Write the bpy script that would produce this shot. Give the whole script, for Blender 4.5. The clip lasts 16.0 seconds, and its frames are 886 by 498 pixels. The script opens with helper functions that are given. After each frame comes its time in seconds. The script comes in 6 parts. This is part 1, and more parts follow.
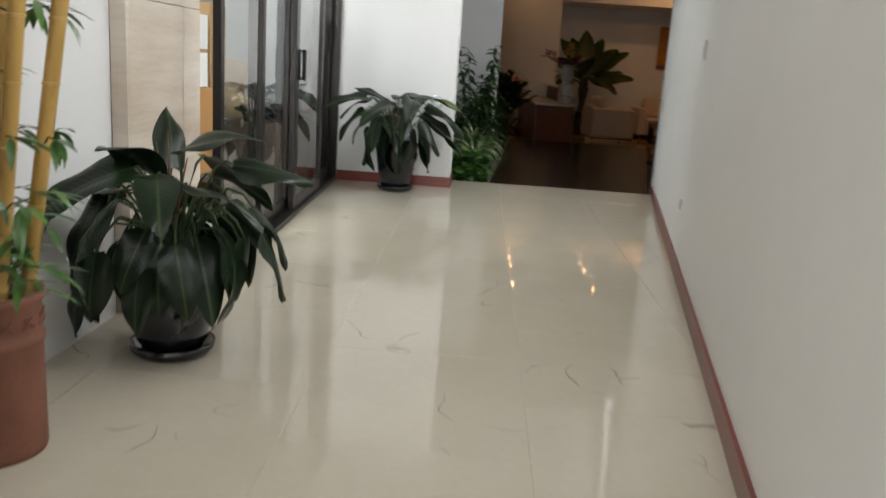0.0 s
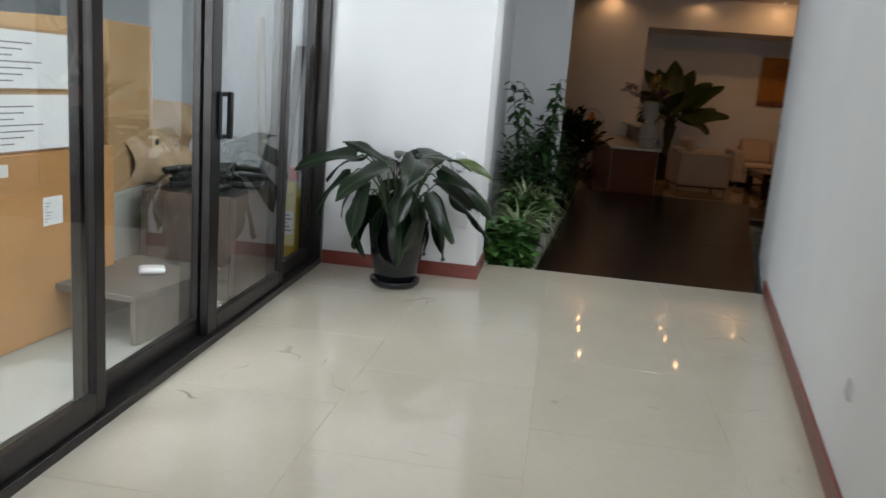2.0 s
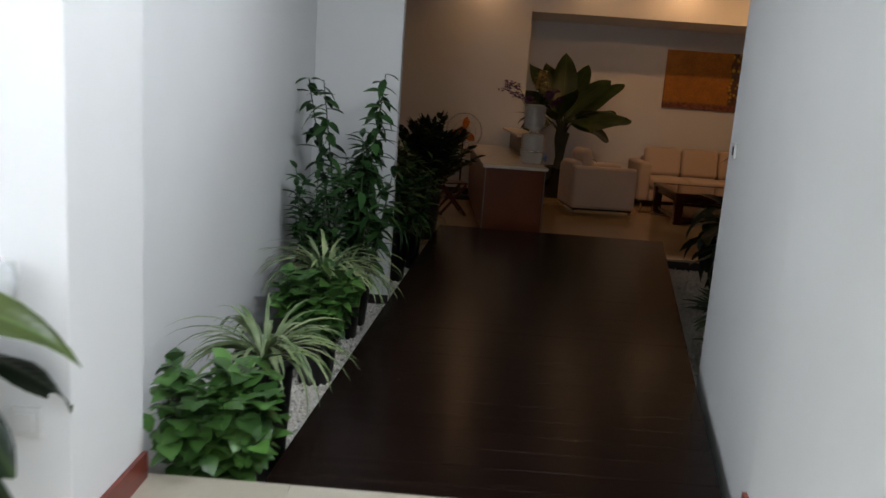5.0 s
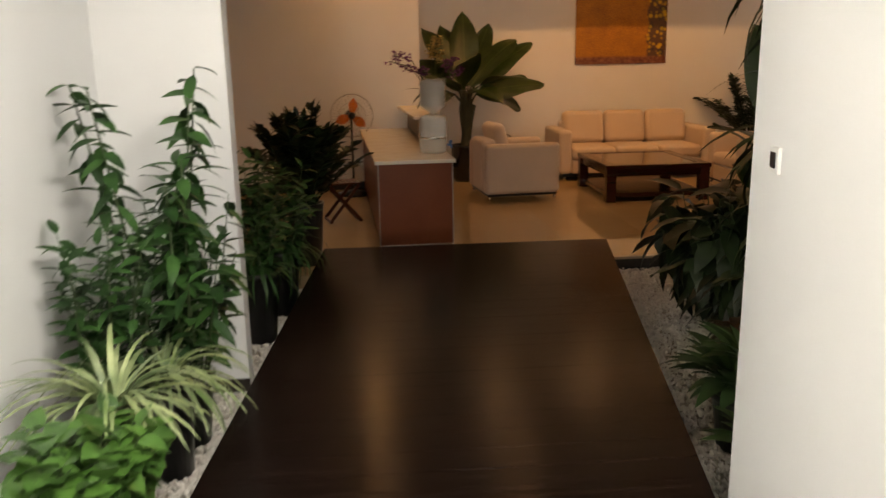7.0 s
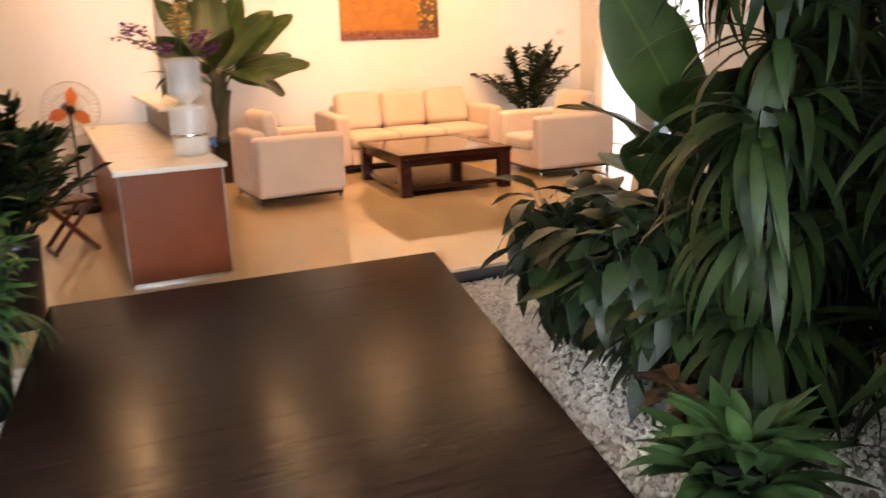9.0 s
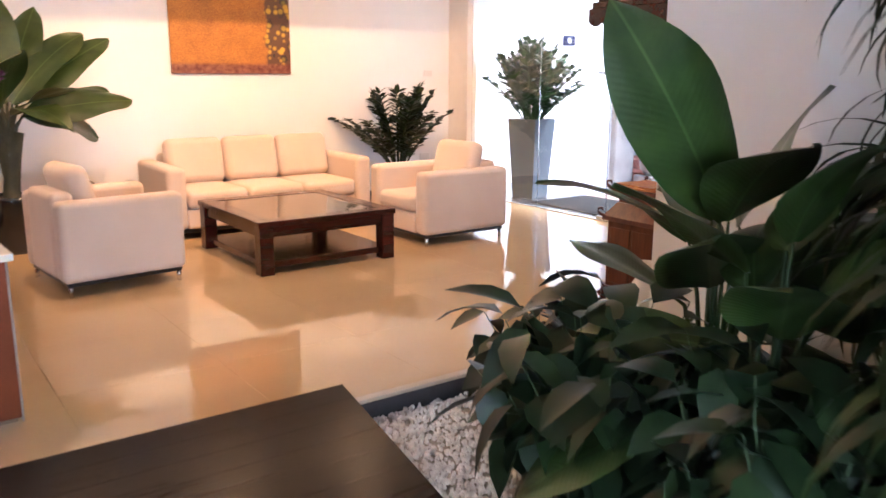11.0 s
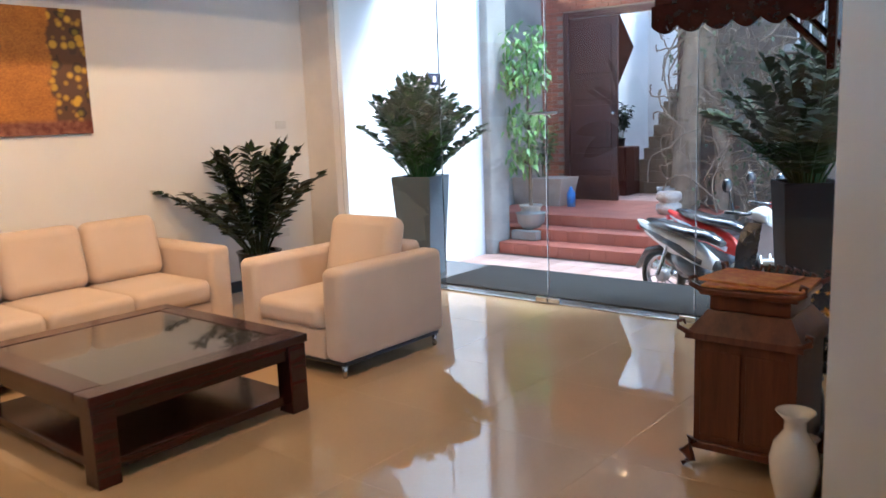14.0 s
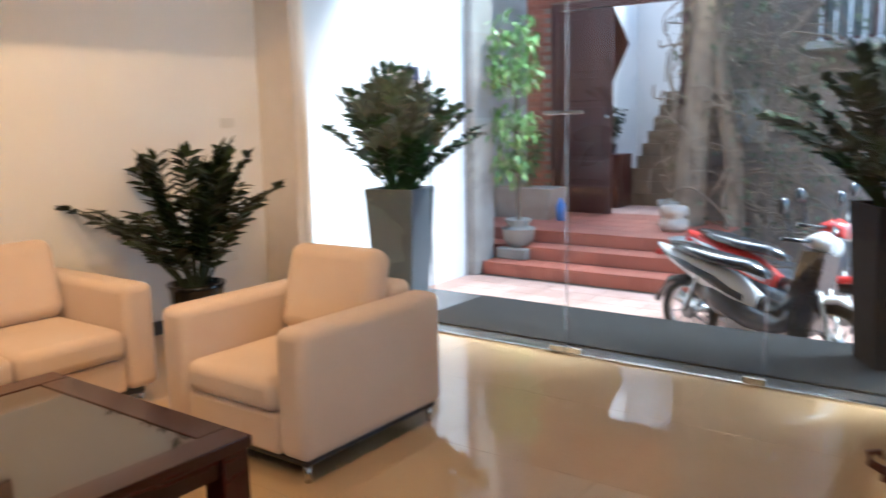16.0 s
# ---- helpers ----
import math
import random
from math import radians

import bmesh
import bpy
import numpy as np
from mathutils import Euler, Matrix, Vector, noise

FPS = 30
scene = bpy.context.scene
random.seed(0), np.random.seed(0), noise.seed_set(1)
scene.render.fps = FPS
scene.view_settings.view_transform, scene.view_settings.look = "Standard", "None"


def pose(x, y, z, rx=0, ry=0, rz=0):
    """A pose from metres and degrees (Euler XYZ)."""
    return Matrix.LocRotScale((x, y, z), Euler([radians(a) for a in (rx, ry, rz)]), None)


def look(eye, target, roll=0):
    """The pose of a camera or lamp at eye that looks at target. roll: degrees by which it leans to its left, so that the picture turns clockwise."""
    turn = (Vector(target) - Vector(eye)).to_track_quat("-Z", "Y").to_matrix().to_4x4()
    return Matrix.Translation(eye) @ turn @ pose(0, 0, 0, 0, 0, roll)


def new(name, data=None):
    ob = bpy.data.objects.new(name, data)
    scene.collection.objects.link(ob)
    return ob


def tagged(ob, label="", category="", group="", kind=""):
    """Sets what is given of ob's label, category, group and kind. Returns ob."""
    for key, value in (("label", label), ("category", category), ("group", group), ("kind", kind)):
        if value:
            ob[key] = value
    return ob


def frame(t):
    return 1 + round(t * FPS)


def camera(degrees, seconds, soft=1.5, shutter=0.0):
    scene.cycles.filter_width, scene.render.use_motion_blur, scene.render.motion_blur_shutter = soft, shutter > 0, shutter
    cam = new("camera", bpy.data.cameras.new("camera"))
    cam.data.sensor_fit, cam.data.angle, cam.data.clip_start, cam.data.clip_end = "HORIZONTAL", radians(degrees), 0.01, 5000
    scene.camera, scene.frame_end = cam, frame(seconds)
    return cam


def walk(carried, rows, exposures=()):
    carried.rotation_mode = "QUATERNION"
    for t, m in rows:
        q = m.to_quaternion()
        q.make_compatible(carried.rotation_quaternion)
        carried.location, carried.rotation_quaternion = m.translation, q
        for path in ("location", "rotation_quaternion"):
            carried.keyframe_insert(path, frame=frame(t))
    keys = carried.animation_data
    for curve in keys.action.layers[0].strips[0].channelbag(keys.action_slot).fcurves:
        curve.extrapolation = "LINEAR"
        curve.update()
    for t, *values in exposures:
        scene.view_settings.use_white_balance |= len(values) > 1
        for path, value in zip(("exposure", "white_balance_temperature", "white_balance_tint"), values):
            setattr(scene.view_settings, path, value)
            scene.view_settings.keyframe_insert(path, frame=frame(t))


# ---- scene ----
cam = camera(57.5, 16.0, soft=1.5, shutter=0.5)
PATH = [
    (0, (0.391, -2.659, 1.332), (0.319, -0.712, 0.88), 3.9),
    (0.5, (0.485, -2.148, 1.366), (0.295, -0.201, 0.948), 3.9),
    (1, (0.493, -1.625, 1.39), (0.429, 0.32, 0.931), 5.6),
    (1.5, (0.537, -1.089, 1.366), (0.422, 0.874, 1.0), 3.6),
    (2, (0.62, -0.544, 1.457), (0.349, 1.396, 1.053), 4.5),
    (2.5, (0.662, 0.029, 1.453), (0.314, 1.946, 1.003), 4.5),
    (3, (0.76, 0.517, 1.442), (0.435, 2.438, 0.99), 4.4),
    (3.5, (0.822, 1.043, 1.445), (0.64, 2.989, 1.021), 5.2),
    (4, (0.901, 1.561, 1.45), (0.785, 3.53, 1.12), 3.0),
    (4.5, (0.989, 2.074, 1.479), (0.933, 4.041, 1.126), 4.0),
    (7, (1.262, 4.336, 1.595), (1.422, 6.275, 1.135), -1.0),
    (7.5, (1.259, 4.772, 1.634), (1.542, 6.713, 1.248), -3.3),
    (8, (1.253, 5.156, 1.514), (1.649, 7.075, 1.114), -1.7),
    (8.5, (1.273, 5.518, 1.546), (1.775, 7.385, 1.033), -1.0),
    (9, (1.209, 5.847, 1.515), (1.957, 7.629, 0.999), -1.9),
    (9.5, (1.242, 6.206, 1.503), (2.112, 7.941, 1.021), -1.9),
    (10, (1.339, 6.589, 1.527), (2.295, 8.281, 1.056), -0.6),
    (12.5, (1.748, 8.726, 1.493), (3.058, 10.19, 1.115), -1.1),
    (13, (1.907, 9.079, 1.505), (3.215, 10.55, 1.15), -2.2),
    (13.5, (2.067, 9.441, 1.5), (3.492, 10.79, 1.113), -2.3),
    (14, (2.268, 9.812, 1.51), (3.795, 11.062, 1.184), -2.1),
    (14.5, (2.533, 10.094, 1.495), (4.112, 11.278, 1.173), -2.2),
    (15, (2.789, 10.402, 1.493), (4.49, 11.407, 1.184), -1.2),
    (15.5, (3.088, 10.65, 1.476), (4.795, 11.636, 1.136), -2.1),
    (16, (3.237, 10.847, 1.484), (4.827, 12.018, 1.163), -1.2),
]
EXPOSURES = [
    (0.0, 0.2, 6800, 10), (1.5, 0.12, 6400, 10), (3.5, 0.32, 6200, 10), (4.7, 0.48, 6200, 10), (7.0, 2.1, 8000, 12), (7.5, 2.6, 8000, 12),
    (8.5, 3.75, 7200, 12), (9.2, 4.2, 6000, 12), (10.2, 4.35, 5400, 12), (12.5, 3.55, 4700, 10), (13.0, 3.4, 4650, 5), (16.0, 3.3, 5050, -1),
]
walk(cam, [(t, look(eye, target, roll)) for t, eye, target, roll in PATH], EXPOSURES)

# ---- levels and plan ----
ZC, ZD, ZB, ZS = 0.25, 0.21, -0.10, -0.36      # corridor, deck, planting bed, street
CEIL, CEIL_L = 3.05, 3.20


def wall_r(y):
    """The skewed wall of the corridor, at its skirting."""
    return 1.25 + 0.155 * y if y < 4.93 else 2.014 + 0.2 * (y - 4.93)


# ---- world, sun, lamps ----
world = bpy.data.worlds.new("World")
scene.world = world
world.use_nodes = True
wt = world.node_tree
sky = wt.nodes.new("ShaderNodeTexSky")
sky.sky_type = "NISHITA"
sky.sun_disc = False
sky.sun_elevation, sky.sun_rotation = radians(55), radians(60)
sky.air_density, sky.dust_density = 1.2, 3.0
wt.links.new(sky.outputs[0], wt.nodes["Background"].inputs[0])
wt.nodes["Background"].inputs[1].default_value = 0.09

sun = new("sun", bpy.data.lights.new("sun", "SUN"))
sun.data.energy, sun.data.angle, sun.data.color = 1.2, radians(20), (1.0, 0.89, 0.77)
sun.matrix_world = look((20, 4, 20), (11, 14, 0))


def area(name, eye, target, w, h, power, color):
    lamp = new(name, bpy.data.lights.new(name, "AREA"))
    lamp.data.shape, lamp.data.size, lamp.data.size_y = "RECTANGLE", w, h
    lamp.data.energy, lamp.data.color = power, color
    lamp.matrix_world = look(eye, target)
    return lamp


# daylight in the unseen window behind the walk's start; the store lamp is added
area("corridor_window_light", (-0.32, -5.85, 1.75), (-0.45, 0, 1.4), 1.25, 2.4, 42, (0.92, 0.96, 1.0))
area("store_fill_light", (-2.9, 0.62, 1.85), (-2.9, 4.0, 1.0), 2.6, 1.6, 100, (0.90, 0.96, 1.0))

# ceiling strips by the skewed wall; first two unseen, added to light the corridor
STRIP = (-5.4, 6.5)
for y0, y1, z, power in ((-5.4, -1.3, 0.3, 26), (-1.2, 4.1, 0.3, 68), (4.3, 6.5, 1.2, 23)):
    ym = (y0 + y1) / 2
    x, slant = wall_r(ym) - 0.1, math.atan2(wall_r(y1) - wall_r(y0), y1 - y0)
    lamp = area("strip_light", (x, ym, CEIL - 0.07), (x - 3 * math.cos(slant), ym + 3 * math.sin(slant), z), y1 - y0, 0.08, power, (0.90, 0.95, 1.0))
    lamp.data.spread = radians(140)

DOWNLIGHTS = [(x, y) for y in (12.15, 13.62, 14.3) for x in (1.2, 2.72, 4.0, 5.4)]
for x, y in DOWNLIGHTS:
    lamp = new("downlight_lamp", bpy.data.lights.new("downlight_lamp", "SPOT"))
    lamp.data.color, lamp.data.spot_blend, lamp.data.shadow_soft_size = (1.0, 0.51, 0.2), 0.7, 0.03
    if x > 3 and y < 14:      # turned towards the sofa wall
        lamp.data.energy, lamp.data.spot_size = 11.5, radians(125)
        lamp.matrix_world = look((x, y, CEIL_L - 0.03), (x + 0.15, 15.8, 1.35))
    else:
        lamp.data.energy, lamp.data.spot_size = (3.6 if x < 2 else 1.8) if y > 14 else 2.9, radians(165)
        lamp.matrix_world = look((x, y, CEIL_L - 0.03), (x, y + 0.001, 0))


# ---- materials ----
def nodes(name):
    m = bpy.data.materials.new(name)
    m.use_nodes = True
    t = m.node_tree
    return m, t, t.nodes["Principled BSDF"]


def ramp(t, fac, stops):
    r = t.nodes.new("ShaderNodeValToRGB")
    e = r.color_ramp.elements
    e[0].position, e[0].color = stops[0][0], (*stops[0][1], 1)
    e[1].position, e[1].color = stops[1][0], (*stops[1][1], 1)
    for p, c in stops[2:]:
        k = e.new(p)
        k.color = (*c, 1)
    t.links.new(fac, r.inputs[0])
    return r.outputs[0]


def noise_of(t, scale, detail=4.0, vec=None, rough=0.55):
    n = t.nodes.new("ShaderNodeTexNoise")
    n.inputs["Scale"].default_value, n.inputs["Detail"].default_value, n.inputs["Roughness"].default_value = scale, detail, rough
    if vec is not None:
        t.links.new(vec, n.inputs["Vector"])
    return n.outputs[0]


def place(t, scale=(1, 1, 1)):
    g = t.nodes.new("ShaderNodeNewGeometry")
    m = t.nodes.new("ShaderNodeMapping")
    m.inputs["Scale"].default_value = scale
    t.links.new(g.outputs["Position"], m.inputs[0])
    return m.outputs[0]


def mix(t, fac, a, b, how="MIX"):
    m = t.nodes.new("ShaderNodeMix")
    m.data_type, m.blend_type = "RGBA", how
    for sock, v in ((m.inputs["Factor"], fac), (m.inputs["A"], a), (m.inputs["B"], b)):
        if isinstance(v, (int, float)):
            sock.default_value = v
        elif isinstance(v, tuple):
            sock.default_value = (*v, 1)
        else:
            t.links.new(v, sock)
    return m.outputs["Result"]


def bump(t, bsdf, height, strength, dist=0.01):
    b = t.nodes.new("ShaderNodeBump")
    b.inputs["Strength"].default_value, b.inputs["Distance"].default_value = strength, dist
    t.links.new(height, b.inputs["Height"])
    t.links.new(b.outputs[0], bsdf.inputs["Normal"])


def surface(name, dark, light, rough=0.5, scale=6.0, fine=80.0, relief=0.1, metal=0.0, stretch=(1, 1, 1), coat=0.0, vary=0.0, sheen=0.0, spec=0.5):
    """A surface of two tones, mottled at a large and a small scale, with fine relief."""
    m, t, b = nodes(name)
    v = place(t, stretch)
    big, small = noise_of(t, scale, 4, v), noise_of(t, fine, 3, v)
    c = ramp(t, big, [(0.3, dark), (0.7, light)])
    c = mix(t, 0.25, c, ramp(t, small, [(0.3, dark), (0.7, light)]))
    if vary:
        o = t.nodes.new("ShaderNodeObjectInfo")
        h = t.nodes.new("ShaderNodeHueSaturation")
        k = t.nodes.new("ShaderNodeMapRange")
        k.inputs[3].default_value, k.inputs[4].default_value = 1 - vary, 1 + vary
        t.links.new(o.outputs["Random"], k.inputs[0])
        t.links.new(k.outputs[0], h.inputs["Value"])
        t.links.new(c, h.inputs["Color"])
        c = h.outputs[0]
    t.links.new(c, b.inputs["Base Color"])
    r = t.nodes.new("ShaderNodeMapRange")
    r.inputs[3].default_value, r.inputs[4].default_value = max(0.02, rough * 0.85), min(1, rough * 1.15)
    t.links.new(big, r.inputs[0])
    t.links.new(r.outputs[0], b.inputs["Roughness"])
    b.inputs["Metallic"].default_value, b.inputs["Coat Weight"].default_value = metal, coat
    b.inputs["Coat Roughness"].default_value, b.inputs["Sheen Weight"].default_value = 0.15, sheen
    b.inputs["Specular IOR Level"].default_value = spec
    if relief:
        bump(t, b, small, relief, 0.004)
    return m


def stone_floor(name, base, light, vein, rough, veins, spec=0.6):
    """Polished stone with cloudy tone and short broken veins."""
    m, t, b = nodes(name)
    v = place(t)
    cloud = ramp(t, noise_of(t, 1.6, 6, v), [(0.3, base), (0.7, light)])
    speck = ramp(t, noise_of(t, 45, 3, v), [(0.3, base), (0.75, light)])
    c = mix(t, 0.3, cloud, speck)
    warp = t.nodes.new("ShaderNodeVectorMath")
    warp.operation = "MULTIPLY_ADD"
    n = t.nodes.new("ShaderNodeTexNoise")
    n.inputs["Scale"].default_value = 2.2
    t.links.new(v, n.inputs["Vector"])
    t.links.new(n.outputs[1], warp.inputs[0])
    warp.inputs[1].default_value = (0.7, 0.7, 0)
    t.links.new(v, warp.inputs[2])
    cell = t.nodes.new("ShaderNodeTexVoronoi")
    cell.feature, cell.inputs["Scale"].default_value = "DISTANCE_TO_EDGE", 2.1
    t.links.new(warp.outputs[0], cell.inputs["Vector"])
    line = ramp(t, cell.outputs[0], [(0.0, (1, 1, 1)), (0.012, (0, 0, 0))])
    gate = ramp(t, noise_of(t, 2.6, 2, v), [(0.60, (0, 0, 0)), (0.68, (1, 1, 1))])
    both = mix(t, 1.0, line, gate, "MULTIPLY")
    soft = mix(t, 1.0, both, (veins, veins, veins), "MULTIPLY")
    c = mix(t, soft, c, vein)
    t.links.new(c, b.inputs["Base Color"])
    rr = ramp(t, noise_of(t, 3.0, 4, v), [(0.3, (rough * 0.8,) * 3), (0.75, (rough * 1.5,) * 3)])
    t.links.new(rr, b.inputs["Roughness"])
    b.inputs["Specular IOR Level"].default_value = spec
    bump(t, b, noise_of(t, 1.3, 1, v), 0.006, 0.01)
    return m


def leaf_material(name, dark, light, rough=0.35, rib=0.0, coat=0.2, spec=0.5):
    m, t, b = nodes(name)
    v = place(t)
    o = t.nodes.new("ShaderNodeNewGeometry")
    c = ramp(t, noise_of(t, 7, 3, v), [(0.3, dark), (0.7, light)])
    isl = ramp(t, o.outputs["Random Per Island"], [(0.0, (0.55, 0.6, 0.55)), (1.0, (1.35, 1.3, 1.1))])
    c = mix(t, 1.0, c, isl, "MULTIPLY")
    if rib:
        co = t.nodes.new("ShaderNodeTexCoord")
        s = t.nodes.new("ShaderNodeSeparateXYZ")
        t.links.new(co.outputs["Object"], s.inputs[0])
        a = t.nodes.new("ShaderNodeMath")
        a.operation = "ABSOLUTE"
        t.links.new(s.outputs[0], a.inputs[0])
        mid = ramp(t, a.outputs[0], [(0.002, (1, 1, 1)), (0.007, (0, 0, 0))])
        c = mix(t, mix(t, 1.0, mid, (rib, rib, rib), "MULTIPLY"), c, (0.16, 0.24, 0.09))
        w = t.nodes.new("ShaderNodeTexWave")
        w.bands_direction, w.inputs["Scale"].default_value, w.inputs["Distortion"].default_value = "Y", 14.0, 1.0
        sk = t.nodes.new("ShaderNodeMath")
        sk.operation = "MULTIPLY_ADD"
        t.links.new(a.outputs[0], sk.inputs[0])
        sk.inputs[1].default_value = -0.8
        t.links.new(s.outputs[1], sk.inputs[2])
        cb = t.nodes.new("ShaderNodeCombineXYZ")
        t.links.new(sk.outputs[0], cb.inputs[1])
        t.links.new(cb.outputs[0], w.inputs["Vector"])
        bump(t, b, w.outputs[1], 0.1, 0.004)
    t.links.new(c, b.inputs["Base Color"])
    b.inputs["Roughness"].default_value, b.inputs["Coat Weight"].default_value, b.inputs["Coat Roughness"].default_value = rough, coat, 0.2
    b.inputs["Specular IOR Level"].default_value = spec
    return m


def plain_glass(name, tint=(1, 1, 1), rough=0.0):
    m, t, b = nodes(name)
    b.inputs["Base Color"].default_value = (*tint, 1)
    b.inputs["Transmission Weight"].default_value, b.inputs["Roughness"].default_value, b.inputs["IOR"].default_value = 1.0, rough, 1.45
    return m


def glow(name, color, power):
    m, t, b = nodes(name)
    b.inputs["Emission Color"].default_value, b.inputs["Emission Strength"].default_value = (*color, 1), power
    return m


def wood(name, dark, light, rough=0.35, along="x", coat=0.2, vary=0.0):
    s = {"x": (1.2, 14, 14), "y": (14, 1.2, 14), "z": (14, 14, 1.2)}[along]
    return surface(name, dark, light, rough, 1.6, 9.0, 0.04, 0, s, coat, vary, 0.0, 0.35)


WHITE = surface("white_wall_paint", (0.76, 0.76, 0.76), (0.82, 0.82, 0.815), 0.6, 1.2, 160, 0.04)
CEILING = surface("ceiling_paint", (0.74, 0.73, 0.71), (0.8, 0.79, 0.77), 0.8, 1.0, 120, 0.03)
CREAM = stone_floor("cream_marble", (0.47, 0.42, 0.335), (0.54, 0.49, 0.40), (0.16, 0.11, 0.09), 0.04, 0.75)
GROUT = surface("grout", (0.44, 0.39, 0.31), (0.50, 0.45, 0.36), 0.3)
TAN = stone_floor("tan_polished_tile", (0.47, 0.335, 0.185), (0.52, 0.38, 0.22), (0.41, 0.285, 0.15), 0.035, 0.25, 1.0)
GROUT_TAN = surface("tan_grout", (0.36, 0.26, 0.145), (0.40, 0.29, 0.165), 0.5)
SKIRT = wood("red_brown_skirting", (0.13, 0.022, 0.016), (0.23, 0.05, 0.035), 0.3)
SKIRT_DARK = surface("dark_skirting", (0.012, 0.009, 0.008), (0.03, 0.022, 0.02), 0.35)
DECK = surface("dark_deck_wood", (0.0075, 0.0042, 0.0033), (0.014, 0.0078, 0.006), 0.21, 1.6, 9.0, 0.09, 0, (1.2, 14, 14), 0.0, 0.15, 0.0, 0.05)
ALU = surface("dark_bronze_aluminium", (0.022, 0.019, 0.018), (0.04, 0.035, 0.033), 0.32, 3, 200, 0.02, 0.6)
BLACK = surface("black_plastic", (0.006, 0.006, 0.007), (0.014, 0.014, 0.016), 0.3)
BLACK_GLAZE = surface("black_glazed_ceramic", (0.004, 0.005, 0.007), (0.012, 0.013, 0.016), 0.14, 5, 60, 0.02, 0, (1, 1, 1), 0.25)
TRAVERTINE = surface("travertine", (0.60, 0.49, 0.39), (0.80, 0.73, 0.64), 0.2, 1.1, 9, 0.03, 0, (1.0, 1.0, 7.0), 0.2)
GLASS = plain_glass("clear_glass", (0.97, 0.99, 0.98))
GLASS_TABLE = surface("smoked_table_glass", (0.022, 0.022, 0.022), (0.045, 0.044, 0.043), 0.04, 3, 30, 0.0, 0, (1, 1, 1), 0.3, 0, 0, 0.6)
PHILO = leaf_material("philodendron_leaf", (0.003, 0.008, 0.004), (0.009, 0.021, 0.009), 0.32, 0.2, 0.0, 0.3)
PADDLE = leaf_material("paddle_leaf", (0.013, 0.028, 0.006), (0.036, 0.062, 0.014), 0.36, 0.3, 0.05)
PHILO_YELLOW = leaf_material("yellowing_leaf", (0.035, 0.06, 0.010), (0.075, 0.11, 0.018), 0.35, 0.5, 0.2)
GREEN = leaf_material("fresh_green_leaf", (0.035, 0.10, 0.02), (0.085, 0.20, 0.045), 0.4)
MIDGREEN = leaf_material("mid_green_leaf", (0.013, 0.045, 0.013), (0.038, 0.105, 0.028), 0.45, 0, 0.0, 0.3)
DARKGREEN = leaf_material("dark_green_leaf", (0.006, 0.012, 0.005), (0.016, 0.030, 0.010), 0.42, 0, 0.0, 0.3)
AGLAO = leaf_material("pale_centred_leaf", (0.015, 0.036, 0.010), (0.046, 0.088, 0.03), 0.45, 0, 0.0, 0.3)
STRIPED = leaf_material("pale_striped_leaf", (0.10, 0.17, 0.06), (0.36, 0.42, 0.25), 0.5, 0, 0.05)
SHOOT = surface("reddish_shoot", (0.06, 0.03, 0.018), (0.16, 0.06, 0.04), 0.45)
STEM = surface("green_stem", (0.022, 0.042, 0.013), (0.05, 0.085, 0.025), 0.5)
BARK = surface("grey_brown_bark", (0.05, 0.032, 0.02), (0.15, 0.105, 0.07), 0.9, 8, 60, 0.6)
VINE = surface("pale_vine_bark", (0.14, 0.10, 0.07), (0.31, 0.235, 0.165), 0.9, 8, 60, 0.6)
SOIL = surface("potting_soil", (0.02, 0.014, 0.01), (0.06, 0.045, 0.03), 0.95, 20, 90, 0.8)
PEBBLE = surface("white_pebble", (0.58, 0.53, 0.47), (0.82, 0.78, 0.72), 0.7, 30, 150, 0.2)
GRIT = surface("pale_grit", (0.30, 0.26, 0.22), (0.5, 0.45, 0.39), 0.9, 30, 140, 0.6)
WORN = surface("worn_grey_wood", (0.10, 0.085, 0.07), (0.17, 0.145, 0.12), 0.6, 3, 60, 0.15, 0, (1, 6, 6))
SOFA = surface("beige_upholstery", (0.52, 0.41, 0.32), (0.59, 0.475, 0.385), 0.9, 2.5, 420, 0.25, 0, (1, 1, 1), 0, 0, 0.25, 0.2)
CHROME = surface("brushed_chrome", (0.55, 0.55, 0.55), (0.7, 0.7, 0.7), 0.2, 4, 80, 0.02, 1.0)
MAHOGANY = wood("dark_mahogany", (0.021, 0.0036, 0.0026), (0.044, 0.0072, 0.0048), 0.2, "x", 0.2)
REDWOOD = wood("carved_red_wood", (0.055, 0.013, 0.006), (0.13, 0.036, 0.015), 0.3, "z", 0.35)
LAMINATE = surface("red_brown_laminate", (0.15, 0.036, 0.012), (0.20, 0.052, 0.018), 0.35, 2, 60, 0.03, 0, (1, 1, 1), 0, 0, 0, 0.25)
EDGING = surface("dull_aluminium_edging", (0.28, 0.26, 0.24), (0.36, 0.34, 0.31), 0.4)
WHITETOP = surface("cream_worktop", (0.70, 0.65, 0.55), (0.76, 0.71, 0.61), 0.25)
WHITEPLASTIC = surface("white_plastic", (0.66, 0.66, 0.65), (0.74, 0.74, 0.72), 0.35)
CARD = surface("brown_cardboard", (0.30, 0.18, 0.08), (0.40, 0.26, 0.125), 0.8, 3, 120, 0.1)
CARD_ORANGE = surface("orange_cardboard", (0.36, 0.17, 0.05), (0.44, 0.23, 0.08), 0.7, 3, 120, 0.08)
